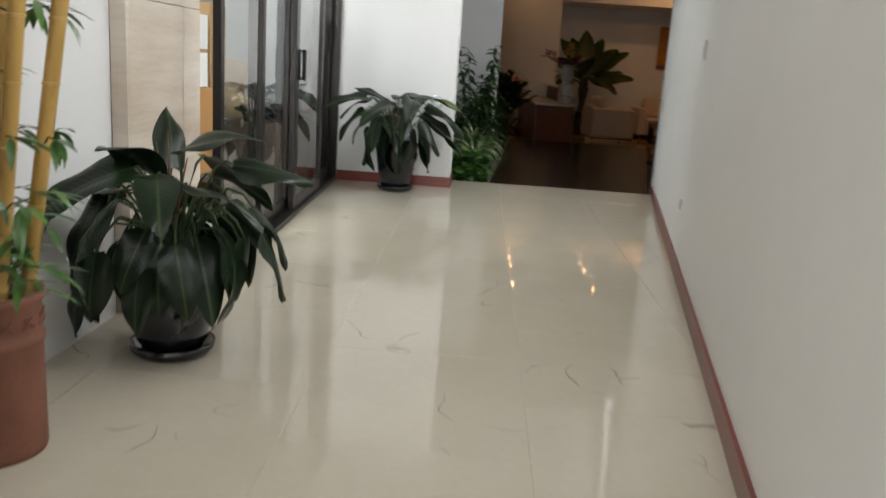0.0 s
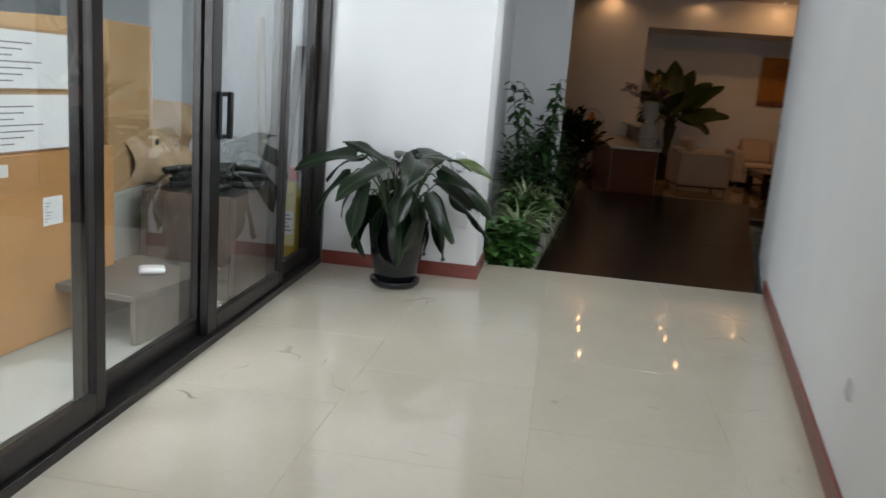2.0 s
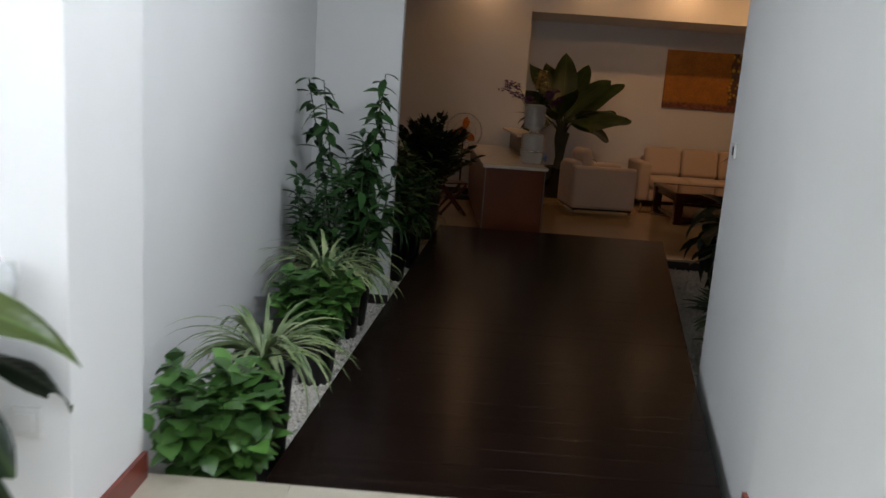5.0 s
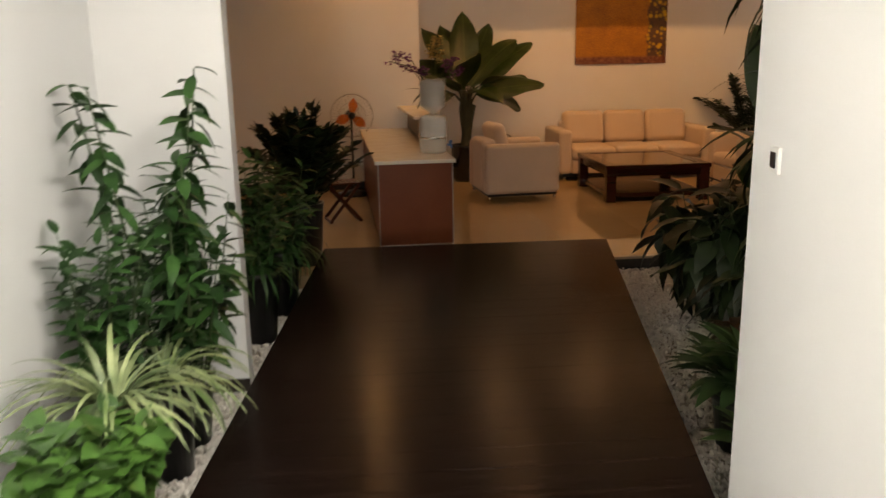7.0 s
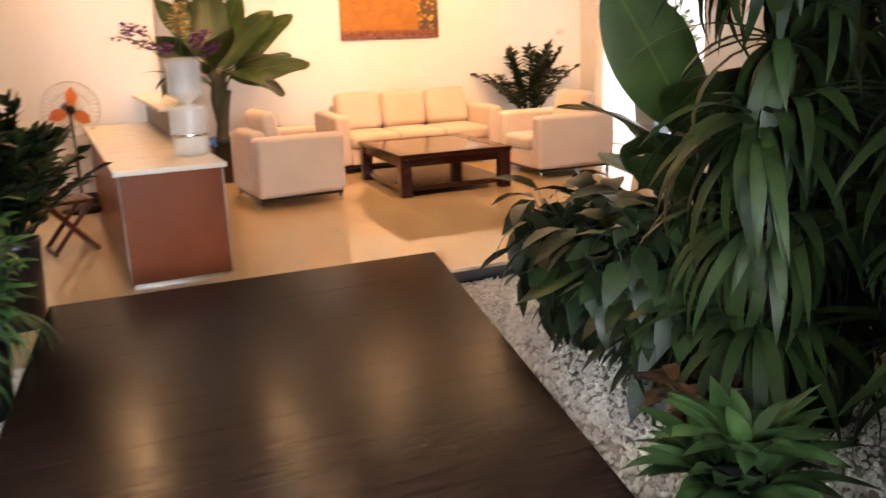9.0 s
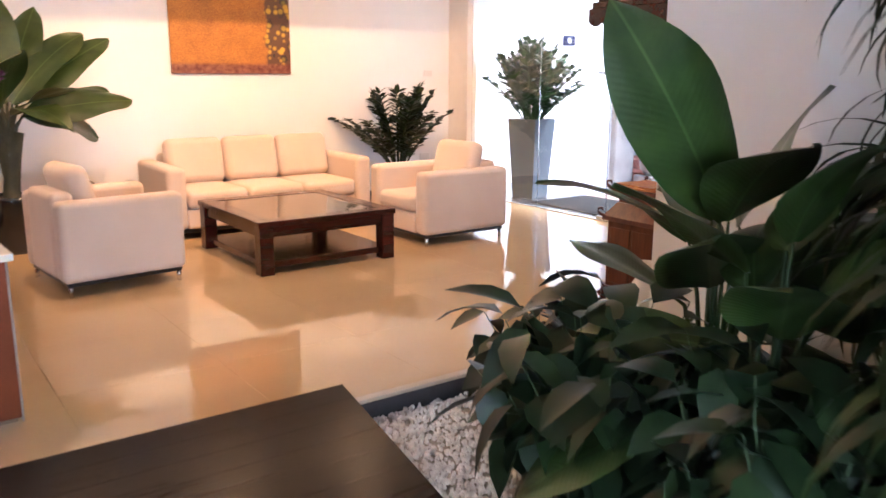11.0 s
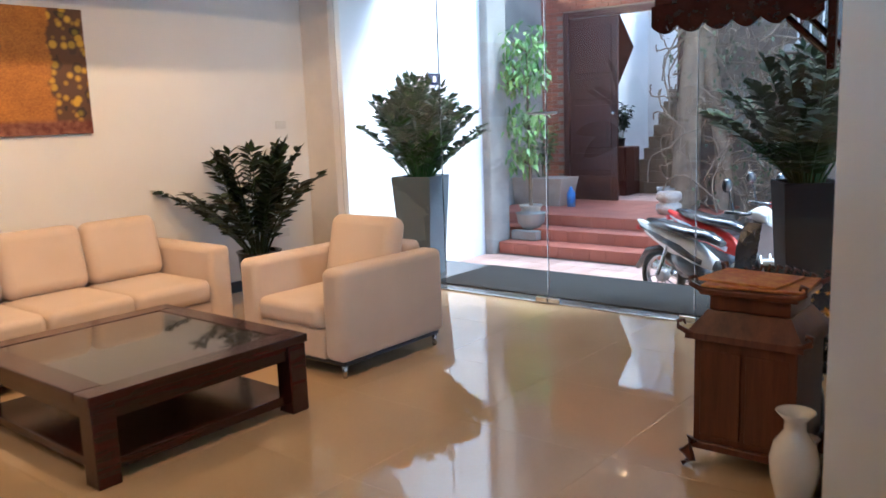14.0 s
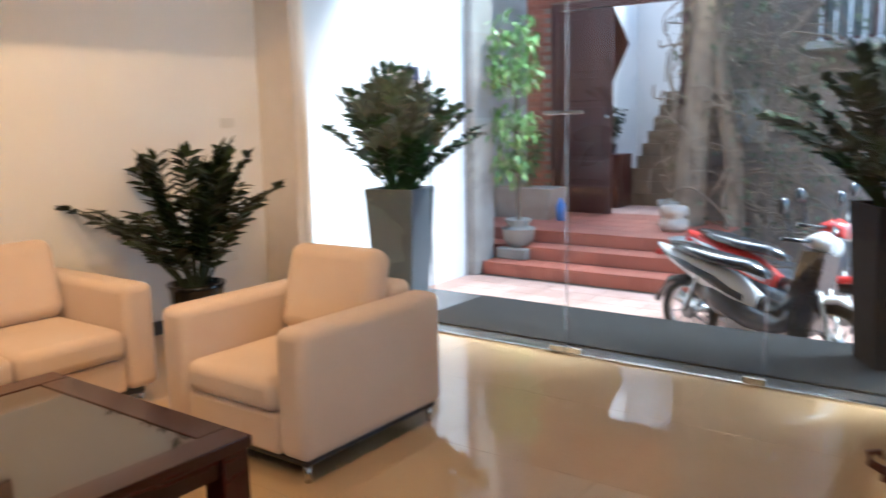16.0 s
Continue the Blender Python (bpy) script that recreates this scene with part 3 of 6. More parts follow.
g = Geo().box((4.7, 6.75, ZB - 0.2), (4.9, 9.3, CEIL_L)).box((4.9, 9.15, ZB - 0.2), (5.2, 9.299, CEIL_L)).box((2.5, 6.57, ZB - 0.2), (4.9, 6.7495, CEIL))
struct("wall_bed_right", g, WHITE, "white wall behind the planting bed", "wall")
struct("baseboard_bed_right", Geo().box((4.688, 6.76, ZB), (4.6995, 9.29, ZB + 0.09)), SKIRT_DARK, "dark skirting at the bed", "baseboard")
struct("lobby_edge", Geo().box((2.9, 10.56, ZB - 0.1), (5.2, 10.5995, -0.021)), GRANITE, "black stone riser at the lobby floor's edge", "trim")
struct("lobby_nosing", Geo().rbox((2.9, 10.55, -0.02), (5.2, 10.6, 0.002), 0.004, 2), surface("beige_nosing", (0.45, 0.36, 0.26), (0.52, 0.43, 0.32), 0.2), "beige stone nosing at the lobby floor's edge", "trim")

# glass front
front = tagged(new("glass_front"), "frameless glass shop front with steel patch fittings", "window", kind="structure")
for y0, y1 in ((10.86, 11.95), (11.955, 13.14), (13.15, 14.19), (14.195, 15.42)):
    pane = part("pane", Geo().rbox((7.645, y0, 0.012), (7.657, y1, 2.675), 0.002, 1), GLASS, front)
    pane.visible_shadow = False
part("sill_rail", Geo().rbox((7.63, 10.86, 0.0015), (7.672, 15.415, 0.012), 0.002, 1), CHROME, front)
part("lintel", Geo().box((7.6, 10.86, 2.68), (7.7, 15.419, CEIL_L - 0.001)), WHITE, front)
for y in (12.0, 13.1, 13.2):
    part("patch_fitting", Geo().rbox((7.63, y - 0.06, 0.012), (7.672, y + 0.06, 0.05), 0.004, 2), CHROME, front, "steel patch fitting")
part("door_handle", Geo().tube([(7.60, 13.02, 1.5), (7.60, 13.28, 1.5)], 0.012, 8).tube([(7.60, 13.05, 1.5), (7.65, 13.05, 1.5)], 0.008).tube([(7.60, 13.25, 1.5), (7.65, 13.25, 1.5)], 0.008), CHROME, front, "brushed steel bar handle")

# ceiling lights
for x, y in DOWNLIGHTS:
    d = thing("downlight", "round recessed ceiling light, lit warm white", "ceiling light", (x, y, CEIL_L), 0, "recessed ceiling lights")
    part("trim_ring", Geo().lathe([(0.0265, -0.001), (0.05, -0.001), (0.052, -0.012), (0.0265, -0.016)], 20, None, False), WHITEPLASTIC, d)
    part("lens", Geo().lathe([(0.026, -0.004), (0.026, -0.012)], 20), LAMPGLOW, d, "glowing lens")

# added housing over the strips, out of view
o = tagged(new("strip_light_fixture"), "long slim white strip light housing, added on the unseen corridor ceiling", "ceiling light")
prism(gh := Geo(), [(wall_r(STRIP[0]) - 0.20, STRIP[0]), (wall_r(STRIP[0]) - 0.02, STRIP[0]), (wall_r(STRIP[1]) - 0.02, STRIP[1]), (wall_r(STRIP[1]) - 0.20, STRIP[1])], CEIL - 0.06, CEIL - 0.001)
part("housing", gh, WHITEPLASTIC, o)

# wall fittings
def wall_plate(at, rz, label, w=0.08, h=0.08, dark=False, name="light_switch", category="switch", mat=WHITEPLASTIC):
    """A plate whose face looks along local -y."""
    o = thing(name, label, category, at, rz)
    part("plate", Geo().rbox((-w / 2, -0.012, -h / 2), (w / 2, -0.0005, h / 2), 0.003, 2), mat, o)
    part("rocker", Geo().rbox((-w * 0.28, -0.016, -h * 0.3), (w * 0.28, -0.0121, h * 0.3), 0.002, 1), BLACK if dark else mat, o)
    return o


skew = math.degrees(math.atan(0.155))
wall_plate((wall_r(1.78) + 0.015, 1.78, 1.48), -90 - skew, "small grey switch plate on the white wall", 0.05, 0.1, mat=GREYPLATE)
wall_plate((wall_r(2.0) + 0.015, 2.0, 0.62), -90 - skew, "grey socket plate low on the white wall", 0.05, 0.06, name="wall_socket", category="socket", mat=GREYPLATE)
wall_plate((wall_r(6.37) + 0.015, 6.37, 1.32), -90 - skew - 2.5, "white thermostat plate with a dark display", 0.075, 0.07, True, "thermostat", "thermostat")
wall_plate((0.03, 4.42, 0.62), 0, "white socket plate low on the pier", 0.08, 0.08, name="wall_socket", category="socket")
wall_plate((-0.05, 5.25, 1.35), 90, "white switch plate on the pier", 0.05, 0.09)
wall_plate((7.25, 15.8, 1.48), 0, "white double switch plate", 0.12, 0.07)
wall_plate((7.2, 15.8, 0.47), 0, "white double socket plate", 0.14, 0.08, name="wall_socket", category="socket")
wall_plate((6.56, 10.686, 1.4), 187.8, "small white switch with a black rocker on the lobby wall", 0.06, 0.05, True)
o = thing("wall_sconce", "small clear rounded wall lamp, unlit, on the pier", "wall lamp", (-0.01, 4.4195, 0.98))
part("shade", Geo().lathe([(0.012, 0.052), (0.034, 0.046), (0.05, 0.024), (0.055, 0.0), (0.05, -0.03), (0.043, -0.05), (0.04, -0.05), (0.046, -0.03), (0.051, 0.0), (0.046, 0.022), (0.03, 0.042)], 24, Matrix.Translation((0, -0.058, 0.012))), CLEARPLASTIC, o, "clear rounded shade")
part("back_plate", Geo().rbox((-0.03, -0.006, -0.06), (0.03, -0.0002, 0.05), 0.002, 1), WHITEPLASTIC, o)
part("lamp_holder", Geo().lathe([(0.016, -0.075), (0.018, -0.04), (0.018, 0.02)], 14, Matrix.Translation((0, -0.058, 0.02))), GREYPLATE, o)


# ---- plants ----
def pot(root, profile, mat, soil_z, soil_r, saucer=None, name="pot", label=""):
    part(name, Geo().lathe(profile, 28), mat, root, label)
    part("soil", Geo().lathe([(0.01, soil_z + 0.012), (soil_r, soil_z + 0.004), (soil_r, soil_z)], 20, None, False), SOIL, root)
    if saucer:
        r, h = saucer
        part("saucer", Geo().lathe([(r * 0.86, 0), (r, h * 0.45), (r * 1.03, h), (r * 0.94, h), (r * 0.84, h * 0.35), (0.02, h * 0.3)], 28), mat, root)


PHILO_BLADES = [Geo().blade(Matrix(), 0.36, 0.165, d, f, a, 11, 0.34, 0.11, 0.35, k).mesh("leaf", PHILO) for k, (d, f, a) in enumerate(((0.5, 0.45, 0.5), (0.9, 0.3, 0.5), (1.2, 0.5, 0.4), (0.7, 0.6, 0.45), (0.3, 0.35, 0.6)))]
PHILO_OLD = Geo().blade(Matrix(), 0.30, 0.11, 0.9, 0.6, 0.4, 9, 0.38, 0.08, 0.3, 3).mesh("leaf", PHILO_YELLOW)


def philodendron(at, rz, seed, label, rows, old_leaf=-1):
    """A potted philodendron: stalks that arch out of a glazed pot, each with one large leathery blade.
    rows: leaves, radius and height of the stalk's end, pitch of the blade, its size and slimness."""
    r = random.Random(seed)
    o = thing("philodendron", label, "potted plant", at, rz, "philodendrons in black glazed pots")
    pot(o, [(0.105, 0.03), (0.125, 0.06), (0.155, 0.2), (0.172, 0.34), (0.178, 0.40), (0.165, 0.405), (0.155, 0.36)], BLACK_GLAZE, 0.35, 0.155, (0.145, 0.045), label="tall black glazed pot")
    count = 0
    for n, r0, r1, z0, z1, pitch, jit, size, slim in rows:
        for k in range(n):
            az = 360 * (k + r.uniform(-0.28, 0.28)) / n + r0 * 700
            rad, z = r.uniform(r0, r1), r.uniform(z0, z1)
            a = radians(az)
            tip = Vector((-math.sin(a) * rad, math.cos(a) * rad, z))
            foot = Vector((-math.sin(a + 0.4) * 0.05, math.cos(a + 0.4) * 0.05, 0.36))
            rise = Vector((0, 0, 0.06 + 0.25 * max(0.0, rad - 0.1)))
            path = [foot, foot.lerp(tip, 0.3) + rise * 1.1, foot.lerp(tip, 0.62) + rise * 1.25, foot.lerp(tip, 0.85) + rise * 0.7, tip]
            part("stalk", Geo().tube(path, [0.007, 0.006, 0.005, 0.005, 0.004], 6), STEM, o)
            old = count == old_leaf
            b = part("leaf", PHILO_OLD if old else r.choice(PHILO_BLADES), None, o, "yellowing leaf" if old else "")
            q = size * r.uniform(0.85, 1.12)
            b.matrix_local = turn(az + r.uniform(-28, 28), pitch + r.uniform(-jit, jit), tip, r.uniform(-28, 28)) @ Matrix.Diagonal((q * slim, q, q, 1))
            count += 1
    for k in range(3):
        a = k * 2.1 + 0.4
        part("shoot", Geo().tube([(0, 0, 0.36), (0.03 * math.cos(a), 0.03 * math.sin(a), 0.58), (0.06 * math.cos(a), 0.06 * math.sin(a), 0.70 + 0.05 * k)], [0.009, 0.008, 0.001], 6), SHOOT, o, "reddish furled shoot")
    return o


def zz_plant(root, n, base_z, height, spread, seed, mat=DARKGREEN, base_r=0.06, leaflets=15):
    """Arching fronds, each a stem with paired glossy leaflets."""
    r = random.Random(seed)
    for k in range(n):
        az = 360 * k / n + r.uniform(-14, 14)
        a = radians(az)
        u = r.uniform(0.05, 1.0)
        out = spread * u
        h = height * r.uniform(0.8, 1.0) * (1 - 0.42 * u ** 2)
        d = Vector((-math.sin(a), math.cos(a), 0))
        side_d = d.cross(Vector((0, 0, 1)))
        g = Geo()
        path = [d * base_r * (0.4 + 0.6 * u) + d * out * q ** 1.3 + Vector((0, 0, base_z + h * (q - 0.12 * q ** 3) * 1.12)) for q in [i / 7 for i in range(8)]]
        g.tube(path, [0.012 - 0.0013 * i for i in range(8)], 5)
        for i in range(leaflets):
            q = 0.24 + 0.76 * i / (leaflets - 1)
            f = min(q * 7, 6.999)
            t = (path[int(f) + 1] - path[int(f)]).normalized()
            p = path[int(f)].lerp(path[int(f) + 1], f - int(f))
            up = side_d.cross(t).normalized()
            for side in (-1, 1):
                L = 0.125 * r.uniform(0.85, 1.15) * (1.08 - 0.35 * abs(q - 0.55))
                w = (side_d * side + t * r.uniform(0.7, 1.1) + up * r.uniform(-0.1, 0.5)).normalized()
                m = Matrix.Translation(p) @ w.to_track_quat("Y", "Z").to_matrix().to_4x4() @ Matrix.Rotation(r.uniform(-0.7, 0.7), 4, "Y")
                g.leaf(m, L, L * 0.5, 0.35, 0.3, 3, 0.48)
            if i == leaflets - 1:
                g.leaf(Matrix.Translation(p) @ t.to_track_quat("Y", "Z").to_matrix().to_4x4(), 0.11, 0.05, 0.2, 0.3, 3, 0.48)
        part("frond", g, mat, root)


def strap_plant(g, n, length, width, seed, base=(0, 0, 0), lift=(35, 80), droop=(1.2, 2.2), r0=0.03):
    """A tuft of long arching straps."""
    r = random.Random(seed)
    for k in range(n):
        az = 360 * k / n + r.uniform(-20, 20)
        a = radians(az)
        p = Vector(base) + Vector((-math.sin(a) * r0, math.cos(a) * r0, 0))
        g.leaf(turn(az, r.uniform(*lift), p, r.uniform(-15, 15)), length * r.uniform(0.65, 1.1), width * r.uniform(0.8, 1.2), r.uniform(*droop), 0.35, 7, 0.4)


def leafy_bush(g, stems, n, height, spread, L, W, seed, base_z=0.0, droop=0.7, lift=(-20, 35), s0=0.3, stem_r=0.005):
    """Upright twigs carrying many single leaves."""
    r = random.Random(seed)
    for k in range(n):
        a = r.uniform(0, 6.283)
        out, h = spread * math.sqrt(r.random()), height * r.uniform(0.6, 1.0)
        tip = Vector((out * math.cos(a), out * math.sin(a), base_z + h))
        foot = Vector((0.25 * out * math.cos(a), 0.25 * out * math.sin(a), base_z))
        mid = foot.lerp(tip, 0.5) + Vector((r.uniform(-0.03, 0.03), r.uniform(-0.03, 0.03), 0.04))
        stems.tube([foot, mid, tip], [stem_r, stem_r * 0.8, stem_r * 0.4], 4)
        m = int(5 + h / L * 2.4)
        for i in range(m):
            s = s0 + (1 - s0) * i / (m - 1)
            p = foot.lerp(mid, s * 2) if s < 0.5 else mid.lerp(tip, s * 2 - 1)
            g.leaf(turn(137.5 * i + k * 40 + r.uniform(-15, 15), r.uniform(*lift) + (30 if i == m - 1 else 0), p, r.uniform(-25, 25)), L * r.uniform(0.7, 1.15), W * r.uniform(0.8, 1.15), droop * r.uniform(0.6, 1.3), 0.3, 4, 0.42)


def nursery_pot(root, r=0.12, h=0.26):
    pot(root, [(r * 0.74, 0), (r * 0.95, h * 0.9), (r * 1.05, h * 0.91), (r * 1.05, h), (r * 0.93, h), (r * 0.9, h * 0.9)], BLACK, h * 0.86, r * 0.9, label="black plastic nursery pot")


philodendron((-0.66, 0.05, ZC), 20, 3, "large dark green philodendron in a black glazed pot on a saucer",
             ((3, 0.02, 0.08, 0.62, 0.72, 44, 16, 0.86, 0.9), (9, 0.12, 0.22, 0.58, 0.70, -8, 16, 0.88, 1.0), (14, 0.15, 0.28, 0.44, 0.58, -44, 15, 0.78, 1.05), (15, 0.18, 0.29, 0.34, 0.46, -74, 10, 0.7, 1.1), (4, 0.33, 0.40, 0.40, 0.48, -60, 12, 0.68, 0.95)))
philodendron((-0.30, 4.06, ZC), 75, 8, "large dark green philodendron in a black pot beside the white pier",
             ((3, 0.05, 0.1, 0.72, 0.80, 18, 12, 1.0, 0.85), (8, 0.18, 0.30, 0.70, 0.82, -4, 12, 1.18, 0.85), (9, 0.22, 0.36, 0.54, 0.68, -34, 12, 1.02, 0.85), (10, 0.16, 0.27, 0.42, 0.54, -70, 9, 0.92, 0.9)), 5)

# bamboo in a terracotta pot
o = thing("bamboo_plant", "golden bamboo canes in a patterned terracotta cylinder pot", "potted plant", (-0.84, -0.74, ZC))
o.scale = (0.96, 0.96, 0.70)
pot(o, [(0.135, 0.0), (0.138, 0.02), (0.137, 0.42), (0.143, 0.44), (0.143, 0.46), (0.137, 0.47), (0.137, 0.58), (0.146, 0.6), (0.146, 0.63), (0.13, 0.63), (0.125, 0.56)], TERRA, 0.56, 0.125)
for k in range(14):
    for sx in (-1, 1):
        m = Matrix.Rotation(2 * math.pi * k / 14, 4, "Z")
        part("relief", Geo().rbox((-0.026, 0.1355, 0.0), (0.026, 0.1425, 0.007), 0.002, 1, Matrix.Translation((0, 0, 0.525)) @ m @ Matrix.Rotation(sx * 0.9, 4, "Y")), TERRA, o)
leaves, twigs = Geo(), Geo()
r = random.Random(5)
for k, (dx, dy, lx, ly) in enumerate(((-0.05, 0.03, 0.02, 0.1), (0.02, -0.02, 0.12, 0.05), (0.08, 0.04, 0.26, 0.0), (-0.02, -0.07, 0.06, -0.06), (0.06, -0.05, 0.2, -0.02), (-0.08, -0.03, -0.04, 0.0))):
    path = [(dx + lx * s, dy + ly * s, 0.5 + 2.2 * s) for s in [i / 10 for i in range(11)]]
    part("cane", Geo().tube(path, 0.02, 10), BAMBOO, o)
    for i in range(1, 10):
        part("node_ring", Geo().tube([Vector(path[i]) - Vector((0, 0, 0.006)), path[i], Vector(path[i]) + Vector((0, 0, 0.006))], [0.0205, 0.0235, 0.0205], 10), BAMBOO, o)
    for j in range(7):
        q = Vector(path[r.randint(1, 8)])
        az = r.uniform(0, 360)
        e = q + Vector((-math.sin(radians(az)), math.cos(radians(az)), 0.35)) * r.uniform(0.08, 0.2)
        twigs.tube([q, q.lerp(e, 0.5) + Vector((0, 0, 0.02)), e], 0.003, 4)
        for i in range(4):
            leaves.leaf(turn(az + r.uniform(-55, 55), r.uniform(-50, 20), e), r.uniform(0.1, 0.17), 0.022, 0.7, 0.3, 4, 0.35)
for i in range(110):
    az = r.uniform(0, 360)
    p = (r.uniform(-0.1, 0.16), r.uniform(-0.1, 0.1), r.uniform(0.6, 1.0))
    leaves.leaf(turn(az, r.uniform(-50, 40), p), r.uniform(0.1, 0.18), 0.024, 0.8, 0.3, 4, 0.35)
tagged(part("twig_tangle", twigs, STEM, o), kind="stuff")
tagged(part("foliage", leaves, GREEN, o), kind="stuff")

# planting bed, corridor side
def bed_plant(name, label, at, maker, mat, r=0.12, h=0.26, rz=0):
    o = thing(name, label, "potted plant", at, rz)
    nursery_pot(o, r, h)
    g, s = Geo(), Geo()
    maker(g, s)
    tagged(part("leaves", g, mat, o), kind="stuff")
    if s.v:
        tagged(part("twig_tangle", s, STEM, o), kind="stuff")
    return o


bed_plant("pothos", "bright green heart-leaved plant in a black pot on pebbles", (0.31, 5.10, ZB), lambda g, s: leafy_bush(g, s, 60, 0.46, 0.22, 0.095, 0.075, 1, 0.16, 0.6), GREEN)
bed_plant("spider_plant", "pale striped spider plant in a black pot", (0.33, 5.62, ZB), lambda g, s: (strap_plant(g, 90, 0.42, 0.02, 2, (0, 0, 0.5), (45, 88), (1.5, 2.6))), STRIPED, h=0.52)
bed_plant("pothos", "green heart-leaved plant in a black pot on pebbles", (0.34, 6.72, ZB), lambda g, s: leafy_bush(g, s, 56, 0.42, 0.22, 0.10, 0.08, 4, 0.18, 0.6), GREEN)
bed_plant("spider_plant", "arching pale green spider plant in a black pot", (0.30, 7.10, ZB), lambda g, s: strap_plant(g, 100, 0.46, 0.019, 5, (0, 0, 0.5), (40, 88), (1.5, 2.6)), STRIPED, h=0.52)
bed_plant("spider_plant", "green spider plant with drooping straps", (0.36, 7.55, ZB), lambda g, s: strap_plant(g, 90, 0.44, 0.018, 6, (0, 0, 0.42), (30, 85), (1.6, 2.6)), STRIPED, h=0.44)
bed_plant("tall_shrub", "tall shrub with slender leafy stems before the white wall", (0.36, 7.85, ZB), lambda g, s: (leafy_bush(g, s, 22, 1.15, 0.32, 0.155, 0.05, 7, 0.1, 0.5, (-35, 30), 0.35), leafy_bush(g, s, 6, 1.85, 0.34, 0.16, 0.055, 70, 0.1, 0.6, (-40, 25), 0.5, 0.008)), MIDGREEN, 0.14, 0.3)
bed_plant("tall_shrub", "leafy shrub in a black pot on pebbles", (0.16, 7.45, ZB), lambda g, s: leafy_bush(g, s, 16, 0.95, 0.2, 0.11, 0.04, 9, 0.15, 0.6), MIDGREEN)
bed_plant("fern", "feathery arching plant in a black pot behind the wall end", (0.52, 9.2, ZB), lambda g, s: (strap_plant(g, 60, 0.40, 0.014, 12, (0, 0, 0.45), (20, 75), (1.6, 2.6)), leafy_bush(g, s, 24, 0.95, 0.22, 0.12, 0.04, 13, 0.2, 0.6)), MIDGREEN, 0.13, 0.45)
bed_plant("fern", "leafy arching plant in a black pot beside the deck", (0.60, 9.75, ZB), lambda g, s: (strap_plant(g, 70, 0.44, 0.016, 14, (0, 0, 0.45), (10, 75), (1.6, 2.6)), leafy_bush(g, s, 26, 0.85, 0.26, 0.13, 0.042, 15, 0.2, 0.6)), MIDGREEN, 0.13, 0.45)
o = thing("zz_plant", "dark glossy zamioculcas in a tall black pot beside the deck", "potted plant", (0.70, 10.72, 0.0))
pot(o, [(0.11, 0), (0.14, 0.45), (0.15, 0.5), (0.135, 0.5), (0.13, 0.45)], BLACK, 0.46, 0.13)
zz_plant(o, 30, 0.44, 0.80, 0.44, 21)

# planting bed, far side of the deck
BROAD = [Geo().blade(Matrix(), 0.62, 0.34, d, f, 0.3, 12, 0.44, 0.05, 0.1, k).mesh("leaf", PADDLE) for k, (d, f) in enumerate(((0.3, 0.35), (0.7, 0.4), (1.1, 0.35)))]


def broadleaf(at, rz, seed, label, n, height, spread, scale, name="broadleaf_plant", base_h=0.3, trunk=0.0, extra=()):
    """A clump of long stalks, each with one very large paddle-shaped blade."""
    r = random.Random(seed)
    o = thing(name, label, "potted plant", at, rz)
    nursery_pot(o, 0.17, base_h)
    st = Geo()
    top = base_h + trunk
    if trunk:
        st.tube([(0, 0, base_h * 0.8), (0.03, 0.01, base_h + trunk * 0.6), (0.0, 0.02, top)], [0.035, 0.03, 0.028], 8)
    for k in range(n):
        az = 137.5 * k + r.uniform(-20, 20)
        a, u = radians(az), (k + 0.5) / n
        rad, z = spread * (0.15 + 0.85 * u), top + (height - top) * (1 - 0.75 * u)
        tip = Vector((-math.sin(a) * rad, math.cos(a) * rad, z))
        foot = Vector((-math.sin(a) * 0.03, math.cos(a) * 0.03, top - 0.02))
        mid = foot.lerp(tip, 0.5) + Vector((0, 0, 0.12 * (1 + u)))
        st.tube([foot, foot.lerp(mid, 0.5) + Vector((0, 0, 0.05)), mid, tip], [0.012, 0.011, 0.009, 0.006], 6)
        b = part("leaf", r.choice(BROAD), None, o)
        s = scale * r.uniform(0.75, 1.1)
        b.matrix_local = turn(az + r.uniform(-15, 15), 68 - 95 * u + r.uniform(-14, 14), tip, r.uniform(-35, 35)) @ Matrix.Diagonal((s, s, s, 1))
    for az, pitch, roll, tip, q in extra:
        tip = Vector(tip)
        st.tube([(0, 0, top - 0.02), Vector((0, 0, top)).lerp(tip, 0.6) + Vector((0, 0, 0.06)), tip], [0.014, 0.012, 0.008], 6)
        part("leaf", BROAD[0], None, o).matrix_local = turn(az, pitch, tip, roll) @ Matrix.Diagonal((q, q, q, 1))
    tagged(part("stalk_clump", st, STEM, o), kind="stuff")
    return o


broadleaf((4.08, 9.26, ZB), 0, 4, "tall plant with very large paddle leaves by the lobby edge", 14, 1.15, 0.34, 1.0,
          extra=((62, 64, -70, (-0.02, 0.0, 1.1), 1.45), (-150, 30, 30, (0.05, -0.1, 0.85), 1.1)))
broadleaf((3.72, 8.80, ZB), 150, 5, "plant with large dark paddle leaves before the wall", 12, 1.15, 0.32, 0.9)
bed_plant("dark_shrub", "low dense shrub with broad dark leaves over pebbles", (3.48, 9.25, ZB), lambda g, s: leafy_bush(g, s, 56, 0.74, 0.48, 0.27, 0.125, 31, 0.10, 0.9, (-45, 10), 0.15), DARKGREEN, 0.15, 0.25)
